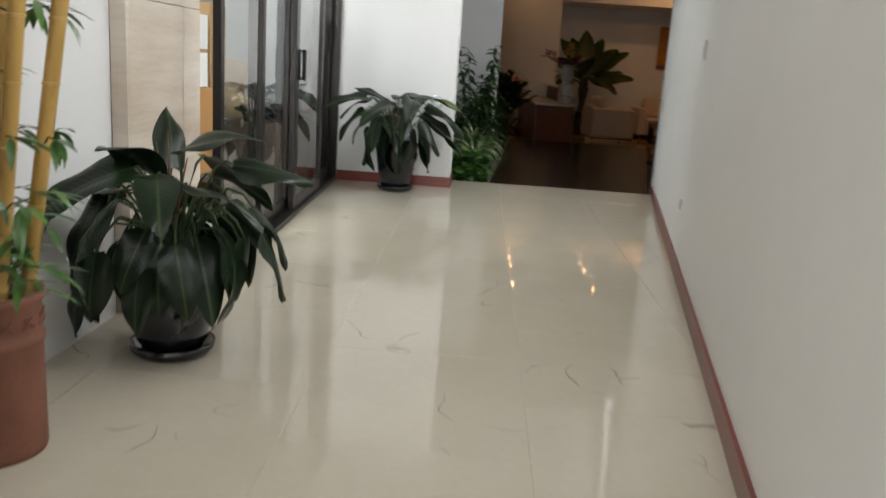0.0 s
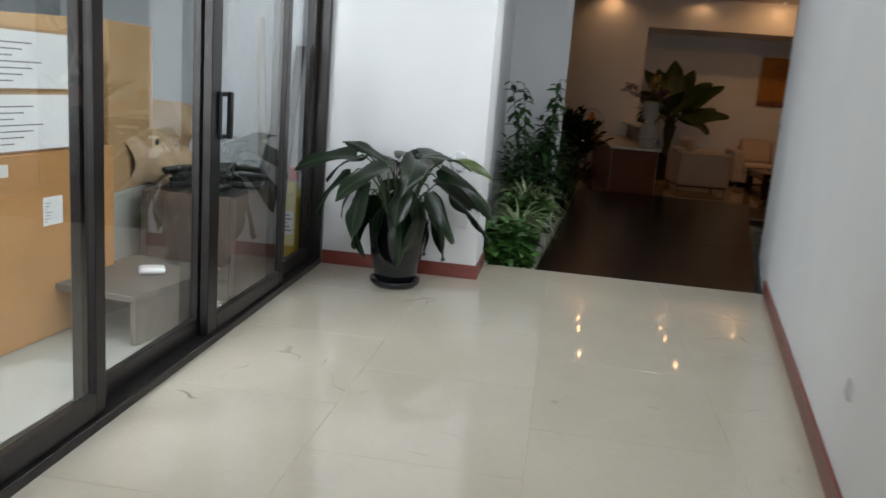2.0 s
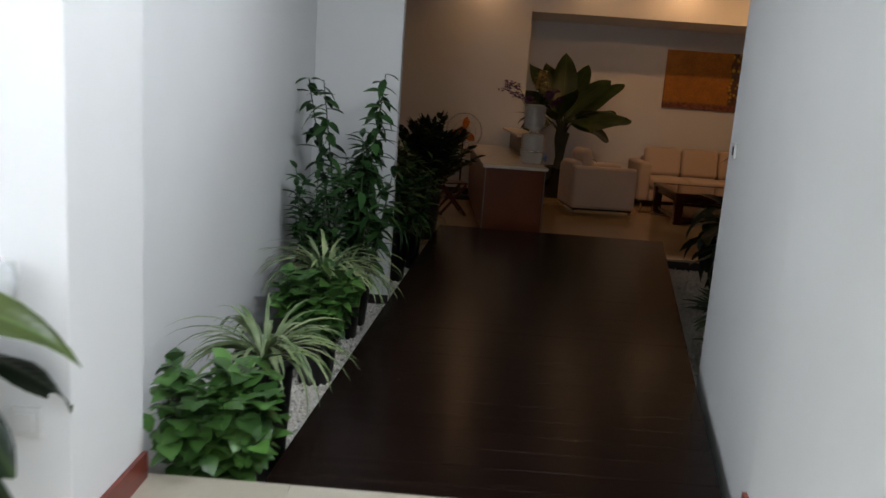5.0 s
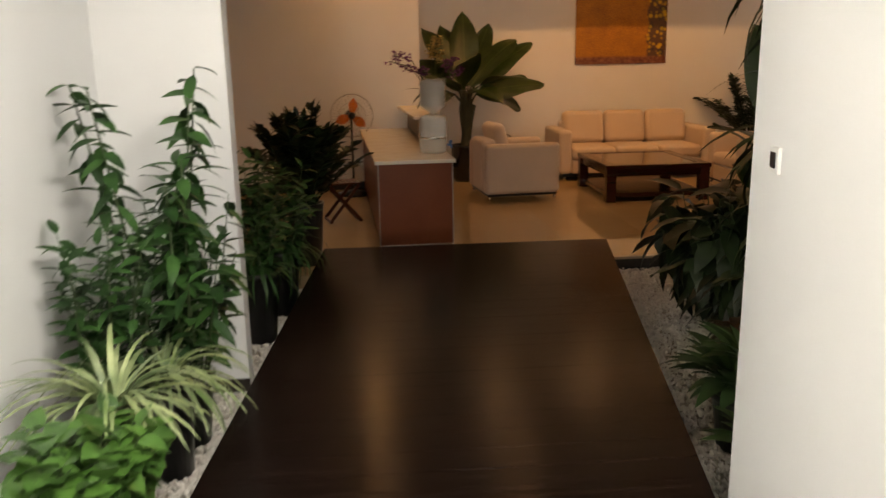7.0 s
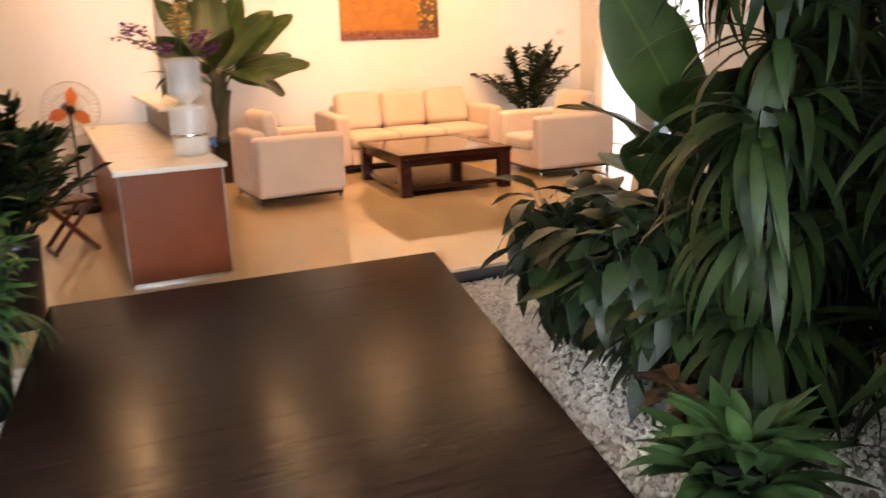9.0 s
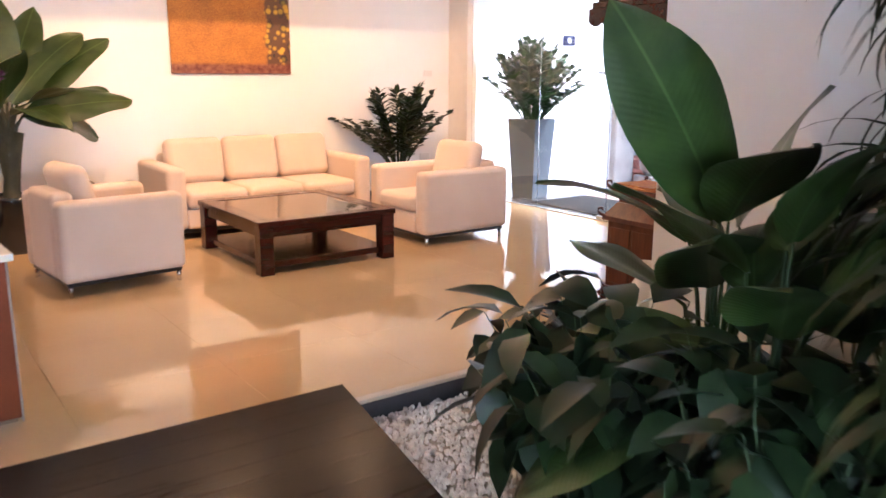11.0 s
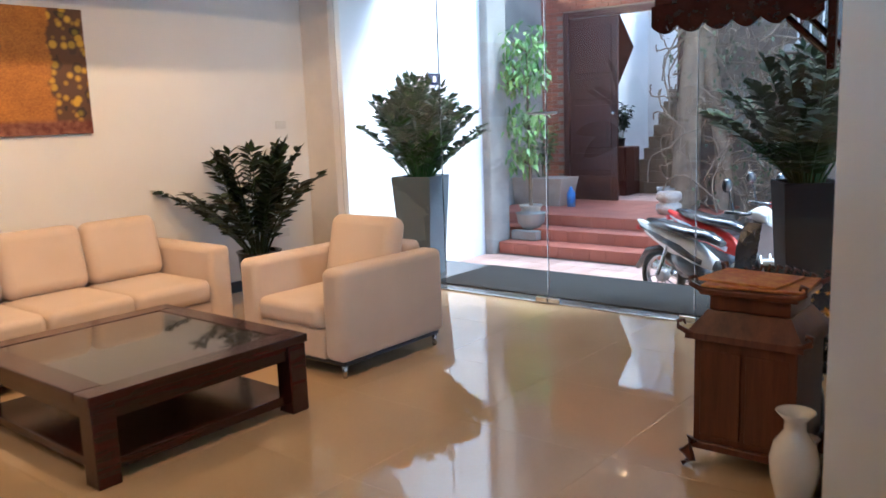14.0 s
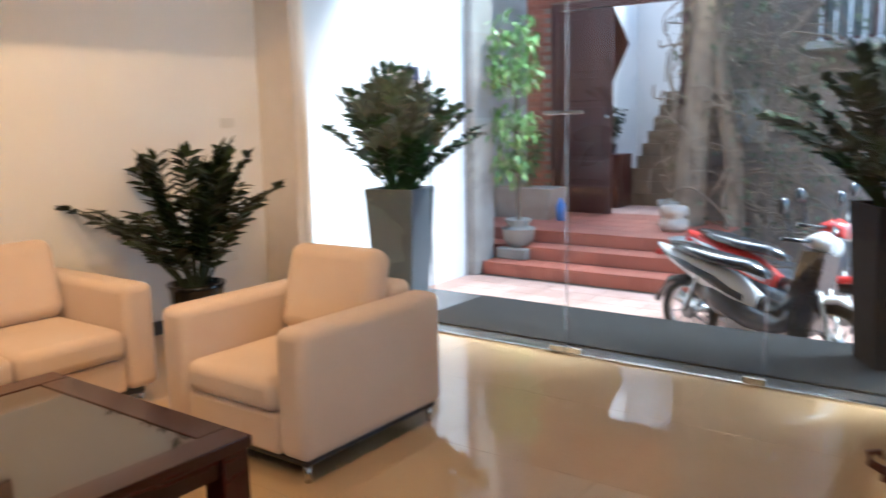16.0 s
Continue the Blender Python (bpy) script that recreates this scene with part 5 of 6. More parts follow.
solo("tall_vase", Geo().lathe([(0.055, 0), (0.06, 0.01), (0.085, 0.12), (0.09, 0.19), (0.075, 0.25), (0.04, 0.30), (0.04, 0.34), (0.072, 0.375), (0.066, 0.375), (0.034, 0.34), (0.034, 0.30)], 28), PORCELAIN, "tall white porcelain vase on the floor beside the cabinet", "vase", (5.30, 10.625, 0.002))
o = solo("small_vase", Geo().lathe([(0.035, 0), (0.055, 0.05), (0.058, 0.1), (0.035, 0.17), (0.034, 0.19), (0.05, 0.215), (0.045, 0.215), (0.028, 0.19)], 24), surface("patterned_porcelain", (0.25, 0.18, 0.14), (0.72, 0.68, 0.62), 0.2, 18, 50), "small white vase with a dark painted pattern", "vase", (5.46, 10.625, 0.002))
o = thing("flower_vase", "yellow flowers in a dark vase beside the cabinet", "flowers", (6.02, 10.76, 0))
part("vase", Geo().lathe([(0.05, 0), (0.07, 0.08), (0.06, 0.2), (0.045, 0.26), (0.055, 0.28), (0.045, 0.28)], 20), BLACK_GLAZE, o)
lf, fl = Geo(), Geo()
leafy_bush(lf, lf, 16, 0.4, 0.12, 0.07, 0.025, 61, 0.2)
r = random.Random(62)
for k in range(12):
    c = Vector((r.uniform(-0.12, 0.12), r.uniform(-0.12, 0.12), r.uniform(0.45, 0.66)))
    for j in range(12):
        fl.leaf(turn(30 * j, r.uniform(0, 60), c), 0.03, 0.016, 0.3, 0.2, 2, 0.5)
part("leaves", lf, DARKGREEN, o)
part("blooms", fl, MARIGOLD, o, "yellow blooms")

# carved canopy shelf over the cabinet
o = thing("altar_shelf", "dark carved wooden wall shelf with a scalloped valance", "shelf", (5.55, 10.86, 1.82), 0)
part("shelf_board", Geo().rbox((-0.2, -0.27, 0.08), (0.25, 0.36, 0.12), 0.006, 2), MAHOGANY, o)
for k in range(6):
    y0, y1 = -0.27 + k * 0.105, -0.27 + (k + 1) * 0.105
    pts = [(y0 + (y1 - y0) * i / 6, -0.0 - 0.03 * math.sin(math.pi * i / 6)) for i in range(7)]
    n, g = len(pts), Geo()
    g.add([(x, y, z) for x in (-0.205, -0.225) for y, z in pts] + [(x, y, 0.079) for x in (-0.205, -0.225) for y, _ in pts],
          [(i, i + 1, 2 * n + i + 1, 2 * n + i) for i in range(n - 1)] + [(n + i + 1, n + i, 3 * n + i, 3 * n + i + 1) for i in range(n - 1)] + [(i + 1, i, n + i, n + i + 1) for i in range(n - 1)])
    part("valance_board", g, MAHOGANY, o, "scalloped valance board")
part("upper_box", Geo().rbox((-0.18, -0.26, 0.1205), (0.24, 0.33, 0.5), 0.006, 2), MAHOGANY, o)
for x in (-0.18, 0.2):
    part("bracket", Geo().rbox((x - 0.015, -0.305, -0.2), (x + 0.015, -0.275, 0.079), 0.004, 1).tube([(x, -0.285, -0.15), (x, -0.18, -0.05), (x, -0.06, 0.07)], 0.014, 6), MAHOGANY, o)

# ---- store room behind the glass ----
def carton(at, rz, size, label, mat=CARD, tape=PAPER, labels=()):
    w, d, h = size
    o = thing("carton", label, "cardboard box", at, rz, "stored cartons")
    part("box", Geo().rbox((-w / 2, -d / 2, 0), (w / 2, d / 2, h), 0.006, 1), mat, o)
    part("tape", Geo().box((-0.03, -d / 2 - 0.001, h * 0.75), (0.03, -d / 2 - 0.0002, h)).box((-0.03, -d / 2, h + 0.0003), (0.03, d / 2, h + 0.001)), tape, o)
    for face, u, z, lw, lh in labels:
        y = -d / 2 - 0.0015
        if face == "f":
            lab = part("label", Geo().box((u - lw / 2, y, z - lh / 2), (u + lw / 2, y + 0.001, z + lh / 2)), PAPER, o, "white shipping label with printed bars")
            for i in range(7):
                part("printed_bar", Geo().box((u - lw * 0.42, y - 0.0006, z - lh * 0.38 + i * lh * 0.11), (u + lw * (0.05 + 0.09 * (i * 5 % 4)), y - 0.0001, z - lh * 0.36 + i * lh * 0.11)), INK, lab)
        else:
            x = w / 2
            lab = part("label", Geo().box((x + 0.0002, u - lw / 2, z - lh / 2), (x + 0.0015, u + lw / 2, z + lh / 2)), PAPER, o, "white shipping label with printed bars")
            for i in range(7):
                part("printed_bar", Geo().box((x + 0.0016, u - lw * 0.42, z - lh * 0.38 + i * lh * 0.11), (x + 0.0022, u - lw * (0.3 - 0.09 * (i * 5 % 4)), z - lh * 0.36 + i * lh * 0.11)), INK, lab)
    return o


carton((-1.99, 2.53, ZC), -4, (1.0, 0.95, 0.80), "large orange-brown carton with dark hand slots", CARD_ORANGE, CARD, (("f", 0.35, 0.66, 0.14, 0.05), ("r", 0.05, 0.55, 0.12, 0.12), ("r", -0.3, 0.74, 0.2, 0.05)))
for k in range(2):
    carton((-1.95, 2.56, ZC + 0.801 + 0.245 * k), -4, (0.9, 0.62, 0.244), "flat brown carton with white end labels", CARD, BLUE, (("r", 0.0, 0.12, 0.6, 0.22), ("f", -0.1, 0.16, 0.3, 0.08)))
carton((-1.86, 3.28, ZC + 0.551), 6, (0.6, 0.52, 0.82), "tall brown carton wrapped in clear film", CARD, CARD)
r = random.Random(73)
n, g = 10, Geo()
pts = []
for layer in (0.0, 0.006):
    for a in range(n + 1):
        for b in range(n + 1):
            u, v = a / n, b / n
            fold = 0.10 * abs(u - 0.45) + 0.05 * math.sin(5 * v + 2 * u) + 0.035 * math.sin(11 * u * v + 1)
            pts.append((fold + layer, 0.72 * (u - 0.5) + 0.04 * math.sin(7 * v), 0.46 * v * (1 - 0.45 * max(0.0, u - 0.55)) + 0.02 * math.sin(9 * u)))
m = (n + 1) ** 2
idx = [(a * (n + 1) + b, (a + 1) * (n + 1) + b, (a + 1) * (n + 1) + b + 1, a * (n + 1) + b + 1) for a in range(n) for b in range(n)]
g.add(pts, idx + [tuple(m + q for q in reversed(f)) for f in idx], None, False)
o = thing("cardboard_sheet", "crumpled light brown cardboard sheet with dark punched holes", "packaging", (-1.62, 3.62, ZC + 0.555), -6)
part("sheet", g, CARD_PALE, o)
for u, v in ((0.25, 0.55), (0.55, 0.75), (0.6, 0.45), (0.82, 0.4)):
    x = 0.10 * abs(u - 0.45) + 0.05 * math.sin(5 * v + 2 * u) + 0.035 * math.sin(11 * u * v + 1) + 0.009
    part("punched_hole", Geo().lathe([(0.018, 0), (0.018, 0.003)], 12, pose(x, 0.72 * (u - 0.5) + 0.04 * math.sin(7 * v), 0.46 * v * (1 - 0.45 * max(0.0, u - 0.55)), 0, 90, 0)), INK, o)
o = thing("work_table", "grey laminate work table with stacked packaging", "table", (-2.18, 3.55, ZC), 0)
part("tabletop", Geo().rbox((-0.7, -0.45, 0.52), (0.62, 0.5, 0.55), 0.004, 1), GREYLAM, o)
for x in (-0.66, 0.58):
    part("side_panel", Geo().rbox((x - 0.02, -0.42, 0), (x + 0.02, 0.46, 0.5195), 0.003, 1), GREYLAM, o)
part("modesty_panel", Geo().rbox((-0.63, -0.2, 0.02), (0.55, -0.18, 0.5195), 0.003, 1), GREYLAM, o)
o = thing("low_bench", "low worn grey wooden bench", "bench", (-1.54, 2.86, ZC), -8)
part("seat", Geo().rbox((0.02, -0.3, 0.2), (0.5, 0.35, 0.23), 0.004, 1), WORN, o)
for x in (0.05, 0.45):
    part("side_panel", Geo().rbox((x, -0.27, 0), (x + 0.03, 0.32, 0.1995), 0.003, 1), WORN, o)
solo("crumpled_tissue", Geo().rbox((-0.06, -0.04, 0), (0.06, 0.04, 0.035), 0.016, 2), PAPER, "crumpled white tissue on the bench", "litter", (-1.22, 2.88, ZC + 0.231), 30)
o = thing("packing_crate", "brown laminate crate heaped with wrapped parts", "crate", (-1.28, 3.75, ZC), 4)
for lo, hi in (((-0.25, -0.45, 0), (-0.22, 0.45, 0.55)), ((0.22, -0.45, 0), (0.25, 0.45, 0.55)), ((-0.2195, -0.45, 0), (0.2195, -0.42, 0.55)), ((-0.2195, 0.42, 0), (0.2195, 0.45, 0.55))):
    part("side_board", Geo().rbox(lo, hi, 0.004, 1), BROWNLAM, o)
part("contents", Geo().rbox((-0.21, -0.41, 0.1), (0.21, 0.41, 0.52), 0.06, 2), BLACK, o, "dark packed contents")
r = random.Random(71)
g = Geo()
for k in range(26):
    c = Vector((r.uniform(-0.22, 0.2), r.uniform(-0.4, 0.4), 0.56 + r.uniform(0, 0.1)))
    g.rbox((-0.1, -0.02, -0.015), (0.1, 0.02, 0.015), 0.008, 1, turn(r.uniform(0, 180), r.uniform(-40, 40), c))
part("wrapped_parts", g, BLACK, o, "tangled dark parts in film")
g = Geo()
for k, (x, y, w, h) in enumerate(((-1.5, 4.9, 0.5, 1.5), (-1.15, 4.6, 0.25, 1.25))):
    n = 9
    pts = [(x + w * (i / n - 0.5) + r.uniform(-0.04, 0.04), y + r.uniform(-0.08, 0.08), ZC + 0.55 + h * j / n) for j in range(n + 1) for i in range(n + 1)]
    g.add(pts, [(j * (n + 1) + i, j * (n + 1) + i + 1, (j + 1) * (n + 1) + i + 1, (j + 1) * (n + 1) + i) for j in range(n) for i in range(n)], None, True)
film_mat, ft, fb = nodes("clear_packing_film")
fb.inputs["Base Color"].default_value, fb.inputs["Roughness"].default_value, fb.inputs["Alpha"].default_value = (0.8, 0.84, 0.86, 1), 0.12, 0.35
bump(ft, fb, noise_of(ft, 14, 4, place(ft)), 1.0, 0.03)
solo("hanging_film", g, film_mat, "crumpled clear packing film hanging over the goods", "packing film")
for k, (x, y, h, a) in enumerate(((-1.12, 4.22, 1.35, 6), (-1.2, 4.3, 1.5, -4), (-1.3, 4.15, 1.1, 14))):
    solo("pipe", Geo().tube([(0, 0, 0), (0.0, 0, h)], 0.028, 10, pose(0, 0, 0, a * 0.4, a, 0)), BLACK if k != 1 else GREYLAM, "dark plastic pipe leaning in the store room", "pipe", (x, y, ZC + 0.01))
o = thing("yellow_canister", "yellow plastic canister with a red cap", "canister", (-1.14, 4.5, ZC))
o.scale = (1.2, 1.2, 1.26)
part("body", Geo().rbox((-0.09, -0.07, 0), (0.09, 0.07, 0.34), 0.035, 3), YELLOW, o)
part("shoulder", Geo().lathe([(0.07, 0.335), (0.05, 0.38), (0.045, 0.40)], 16), YELLOW, o)
part("cap", Geo().lathe([(0.052, 0.40), (0.052, 0.46), (0.046, 0.47)], 16), RED, o, "red screw cap")
lab = part("label", Geo().box((-0.06, -0.0725, 0.13), (0.06, -0.0705, 0.25)), PAPER, o, "white label with dark bars")
for i in range(5):
    part("printed_bar", Geo().box((-0.05, -0.0735, 0.145 + 0.02 * i), (0.05 - 0.01 * (i % 3), -0.0726, 0.154 + 0.02 * i)), INK, lab)
o = thing("water_bottle", "clear blue large water bottle lying by the door", "bottle", (-1.15, 3.98, ZC))
part("body", Geo().lathe([(0.08, 0), (0.085, 0.03), (0.08, 0.06), (0.085, 0.09), (0.08, 0.12), (0.085, 0.16), (0.07, 0.2), (0.03, 0.24), (0.03, 0.27)], 20), plain_glass("blue_clear_plastic", (0.55, 0.78, 0.95), 0.05), o)
part("cap", Geo().lathe([(0.033, 0.27), (0.033, 0.3)], 16), BLUE, o)


# ---- the street ----
struct("ground", Geo().box((8.80, -60, ZS - 0.3), (120, 90, ZS - 0.012)), CONCRETE, "street ground to the horizon", "ground")
struct("ground_behind", Geo().box((-80, -60, ZS - 0.6), (8.7995, 90, ZS - 0.3)), CONCRETE, "ground around the building", "ground")
struct("sill", Geo().rbox((7.673, 10.4, -0.3), (8.80, 16.2, 0.0), 0.006, 2), GRANITE, "black granite entrance sill", "sill")
solo("door_mat", Geo().rbox((-0.46, -1.85, 0), (0.46, 1.85, 0.012), 0.004, 1), MAT, "dark grey door mat on the granite sill", "door mat", (8.30, 12.65, 0.0015))
struct("wall_street_left", Geo().box((7.7, 16.21, ZS - 0.1), (11.0, 16.5, 6.0)), OUTWHITE, "white outdoor side wall", "wall")
o = thing("house_plaque", "small dark blue plaque with a pale bar on the white wall", "sign", (10.03, 16.209, 1.95))
part("plate", Geo().rbox((-0.12, -0.012, -0.07), (0.12, -0.0005, 0.07), 0.004, 1), surface("navy_enamel", (0.01, 0.015, 0.05), (0.02, 0.03, 0.08), 0.3), o)
part("pale_bar", Geo().box((-0.03, -0.0135, -0.035), (0.03, -0.0122, 0.035)), PAPER, o)
struct("wall_street_right", Geo().box((7.9, 6.0, ZS - 0.1), (8.1, 10.39, 6.0)), OUTWHITE, "white outdoor wall", "wall")
struct("wall_upper_front", Geo().box((7.73, 10.4, 3.21), (7.9, 16.2, 6.0)), OUTWHITE, "white upper front wall", "wall")
# added slab above the view, keeps sky light off the sill planters
struct("shade_slab", Geo().box((7.91, 9.5, 3.25), (9.25, 16.2, 3.42)), OUTWHITE, "unseen white slab added to shade the entrance sill", "canopy")
struct("stone_pilaster", Geo().rbox((11.0, 16.1, ZS - 0.02), (11.45, 16.6, 6.0), 0.03, 2), CONCRETE, "weathered grey pilaster", "column")
struct("wall_street_far_left", Geo().box((11.45, 16.95, ZS - 0.1), (13.69, 17.2, 6.0)), CONCRETE, "weathered side wall above the steps", "wall")
# steps with brick tiles
steps = tagged(new("steps"), "three red brick-tiled steps up to the street door", "steps", kind="structure")
for k in range(3):
    z0, z1, x0 = ZS + 0.15 * k, ZS + 0.15 * (k + 1), 11.15 + 0.38 * k
    part("step", Geo().box((x0 + 0.01, 13.55 + 0.08 * k, ZS - 0.02 + 0.15 * k), (13.65, 16.09 if k == 0 else 16.94, z1 - 0.02)), MORTAR, steps)
FZ = ZS + 0.45
# facade of the house opposite
house = thing("house", "red brick house with a tall dark door opposite", "house", (13.7, 0, 0))
part("wall", Geo().box((0.02, 16.55, ZS - 0.1), (0.3, 19.5, 6.5)).box((0.02, 14.55, 3.02), (0.3, 16.5495, 6.5)), MORTAR, house, "mortar backing of the brick wall")
part("plaster_wall", Geo().box((0.02, 8.0, ZS - 0.1), (0.3, 14.5495, 6.5)), OLDPLASTER, house, "weathered brown plaster wall")
part("door_frame", Geo().rbox((-0.03, 16.45, FZ - 0.02), (0.1, 16.55, 3.02), 0.008, 1).rbox((-0.03, 14.56, FZ - 0.02), (0.1, 14.66, 3.02), 0.008, 1).rbox((-0.03, 14.661, 2.92), (0.1, 16.449, 3.019), 0.008, 1), DOORWOOD, house)
leafo = part("door", Geo().rbox((-0.0, 15.62, FZ + 0.01), (0.045, 16.449, 2.915), 0.006, 1), DOORWOOD, house, "dark red-brown panelled door leaf")
for z0, z1 in ((0.15, 0.5), (0.58, 0.85), (0.93, 1.6), (1.68, 2.0), (2.08, 2.8)):
    part("panel", Geo().rbox((-0.016, 15.72, FZ - 0.1 + z0), (-0.0005, 16.35, FZ - 0.1 + z1), 0.012, 2), DOORWOOD, leafo)
part("knob", Geo().lathe([(0.015, 0), (0.03, 0.02), (0.028, 0.045), (0.012, 0.055)], 14, pose(0, 15.68, 1.45, 0, -90, 0)), CHROME, leafo)
part("room_wall", Geo().box((0.3, 14.2, FZ - 0.3), (3.6, 14.4, 4.6)).box((0.3, 16.7, FZ - 0.3), (3.6, 16.9, 4.6)).box((3.4, 14.4, FZ - 0.3), (3.6, 16.7, 4.6)), OUTWHITE, house, "white inner walls of the hall")
part("room_floor", Geo().box((-0.03, 14.4, FZ - 0.2), (3.4, 16.7, FZ - 0.001)), PINKTILE, house)
for k in range(9):
    part("stair", Geo().rbox((1.3 + 0.0 * k, 14.41 + 0.0, FZ + 0.19 * k), (2.4, 16.05 - 0.085 * k, FZ + 0.19 * (k + 1) - 0.002), 0.006, 1), wood("stair_wood", (0.10, 0.075, 0.05), (0.2, 0.15, 0.1), 0.5, "x") if k == 0 else bpy.data.materials["stair_wood"], house)
part("wall_ornament", Geo().add([(x, 15.9 + y, 2.46 + z) for x in (0.52, 0.5) for y, z in ((0, -0.65), (-0.3, 0), (0, 0.65), (0.3, 0))], [(4, 5, 6, 7), (3, 2, 1, 0), (0, 1, 5, 4), (1, 2, 6, 5), (2, 3, 7, 6), (3, 0, 4, 7)]), DOORWOOD, house, "dark diamond ornament")
# upper grille and windows on the plaster wall
for y0, y1 in ((11.55, 12.2), (12.4, 13.0)):
    w = part("window", Geo().rbox((-0.02, y0, 2.25), (0.05, y0 + 0.05, 3.1), 0.004, 1).rbox((-0.02, y1 - 0.05, 2.25), (0.05, y1, 3.1), 0.004, 1).rbox((-0.02, y0 + 0.0505, 2.25), (0.05, y1 - 0.0505, 2.31), 0.004, 1).rbox((-0.02, y0 + 0.0505, 3.05), (0.05, y1 - 0.0505, 3.1), 0.004, 1), DOORWOOD, house)
    part("pane", Geo().box((0.0, y0 + 0.0506, 2.3105), (0.019, y1 - 0.0506, 3.0495)), surface("dull_window_glass", (0.10, 0.11, 0.11), (0.2, 0.21, 0.2), 0.1), w)
for k in range(12):
    part("railing_bar", Geo().tube([(-0.25, 11.3 + 0.15 * k, 2.25), (-0.25, 11.3 + 0.15 * k, 3.3)], 0.014, 8).lathe([(0.03, 0), (0.03, 0.03)], 10, Matrix.Translation((-0.25, 11.3 + 0.15 * k, 2.25))), WHITEPLASTIC, house, "white railing bar")
part("ledge", Geo().rbox((-0.4, 11.2, 2.16), (0.019, 13.1, 2.249), 0.01, 1), CONCRETE, house)
part("niche_panel", Geo().rbox((-0.02, 13.6, 1.1), (0.019, 14.0, 1.75), 0.01, 1), CONCRETE, house)
part("gate_panel", Geo().rbox((-0.06, 10.6, ZS), (0.019, 11.5, 1.3), 0.01, 1), CONCRETE, house)
solo("hall_cabinet", Geo().rbox((-0.25, -0.4, 0), (0.25, 0.4, 0.8), 0.01, 2), DOORWOOD, "dark wooden cabinet inside the hall", "cabinet", (14.75, 16.27, FZ), 0)
o = thing("hall_plant", "small potted plant on the hall cabinet", "potted plant", (14.75, 16.1, FZ + 0.802))
nursery_pot(o, 0.09, 0.14)
g, s = Geo(), Geo()
leafy_bush(g, s, 14, 0.6, 0.22, 0.12, 0.06, 81, 0.1)
part("leaves", g, DARKGREEN, o)
part("twig_tangle", s, STEM, o)

# vine-grown tree in front of the plaster wall
o = thing("vine_tree", "old tree trunk overgrown with tangled vines", "tree", (13.25, 14.2, ZS))
r = random.Random(91)
part("trunk", Geo().tube([(0, 0.2, -0.05), (0.02, 0.15, 0.8), (0.0, 0.1, 1.8), (0.05, 0.0, 3.0), (0.0, -0.1, 4.6)], [0.28, 0.2, 0.17, 0.16, 0.13], 12).tube([(0.1, -0.4, -0.05), (0.12, -0.35, 1.2), (0.1, -0.15, 2.4), (0.0, -0.05, 3.2)], [0.16, 0.11, 0.1, 0.08], 9), VINE, o)
g = Geo()
for k in range(200):
    p = Vector((r.uniform(-0.25, 0.3), r.uniform(-1.5, 0.4), r.uniform(0.1, 3.6)))
    v = Vector((r.uniform(-0.03, 0.03), r.uniform(-0.09, 0.09), r.uniform(-0.14, 0.14)))
    path = [p]
    for i in range(12):
        v = v * 0.86 + Vector((r.uniform(-0.015, 0.015), r.uniform(-0.045, 0.045), r.uniform(-0.045, 0.035)))
        p = p + v
        p.z, p.y = max(0.05, p.z), min(p.y, 0.5)
        path.append(p.copy())
    g.tube(path, r.uniform(0.005, 0.015), 5)
for k in range(12):
    cy, cz, rr = r.uniform(-1.5, -0.6), r.uniform(0.5, 1.3), r.uniform(0.15, 0.35)
    g.tube([(r.uniform(-0.02, 0.02) + 0.1, cy + rr * math.cos(a * 0.55), cz + rr * 0.8 * math.sin(a * 0.55)) for a in range(12)], 0.014, 4)
part("vines", g, VINE, o)
g = Geo()
for k in range(2300):
    z = 0.3 + 4.2 * r.random() ** 0.7
    p = (r.uniform(-0.35, 0.35), r.gauss(-0.7, 0.7) if z < 2.4 else r.gauss(-0.5, 0.9), z)
    if p[1] > 0.42 or (r.random() < 0.75 and -0.35 < p[1] < 0.3 and z < 2.2):
        continue
    g.leaf(turn(r.uniform(0, 360), r.uniform(-70, 30), p), r.uniform(0.05, 0.10), 0.045, 0.5, 0.2, 2, 0.45)
part("crown", g, leaf_material("grey_green_leaf", (0.05, 0.075, 0.035), (0.13, 0.16, 0.085), 0.6), o)

# pots by the steps
o = thing("potted_tree", "slim young tree with light green leaves in a stone pot", "potted plant", (11.6, 15.86, ZS + 0.15))
part("plinth_block", Geo().rbox((-0.2, -0.2, 0), (0.2, 0.2, 0.13), 0.015, 2), CONCRETE, o)
part("pot", Geo().lathe([(0.1, 0.131), (0.18, 0.22), (0.2, 0.34), (0.21, 0.36), (0.16, 0.36), (0.12, 0.40), (0.17, 0.46), (0.16, 0.47), (0.12, 0.45)], 22), CONCRETE, o)
g, s = Geo(), Geo().tube([(0, 0, 0.4), (0.02, 0.01, 1.0), (-0.03, 0, 1.7), (0, 0.02, 2.5)], [0.03, 0.025, 0.02, 0.01], 7)
r = random.Random(95)
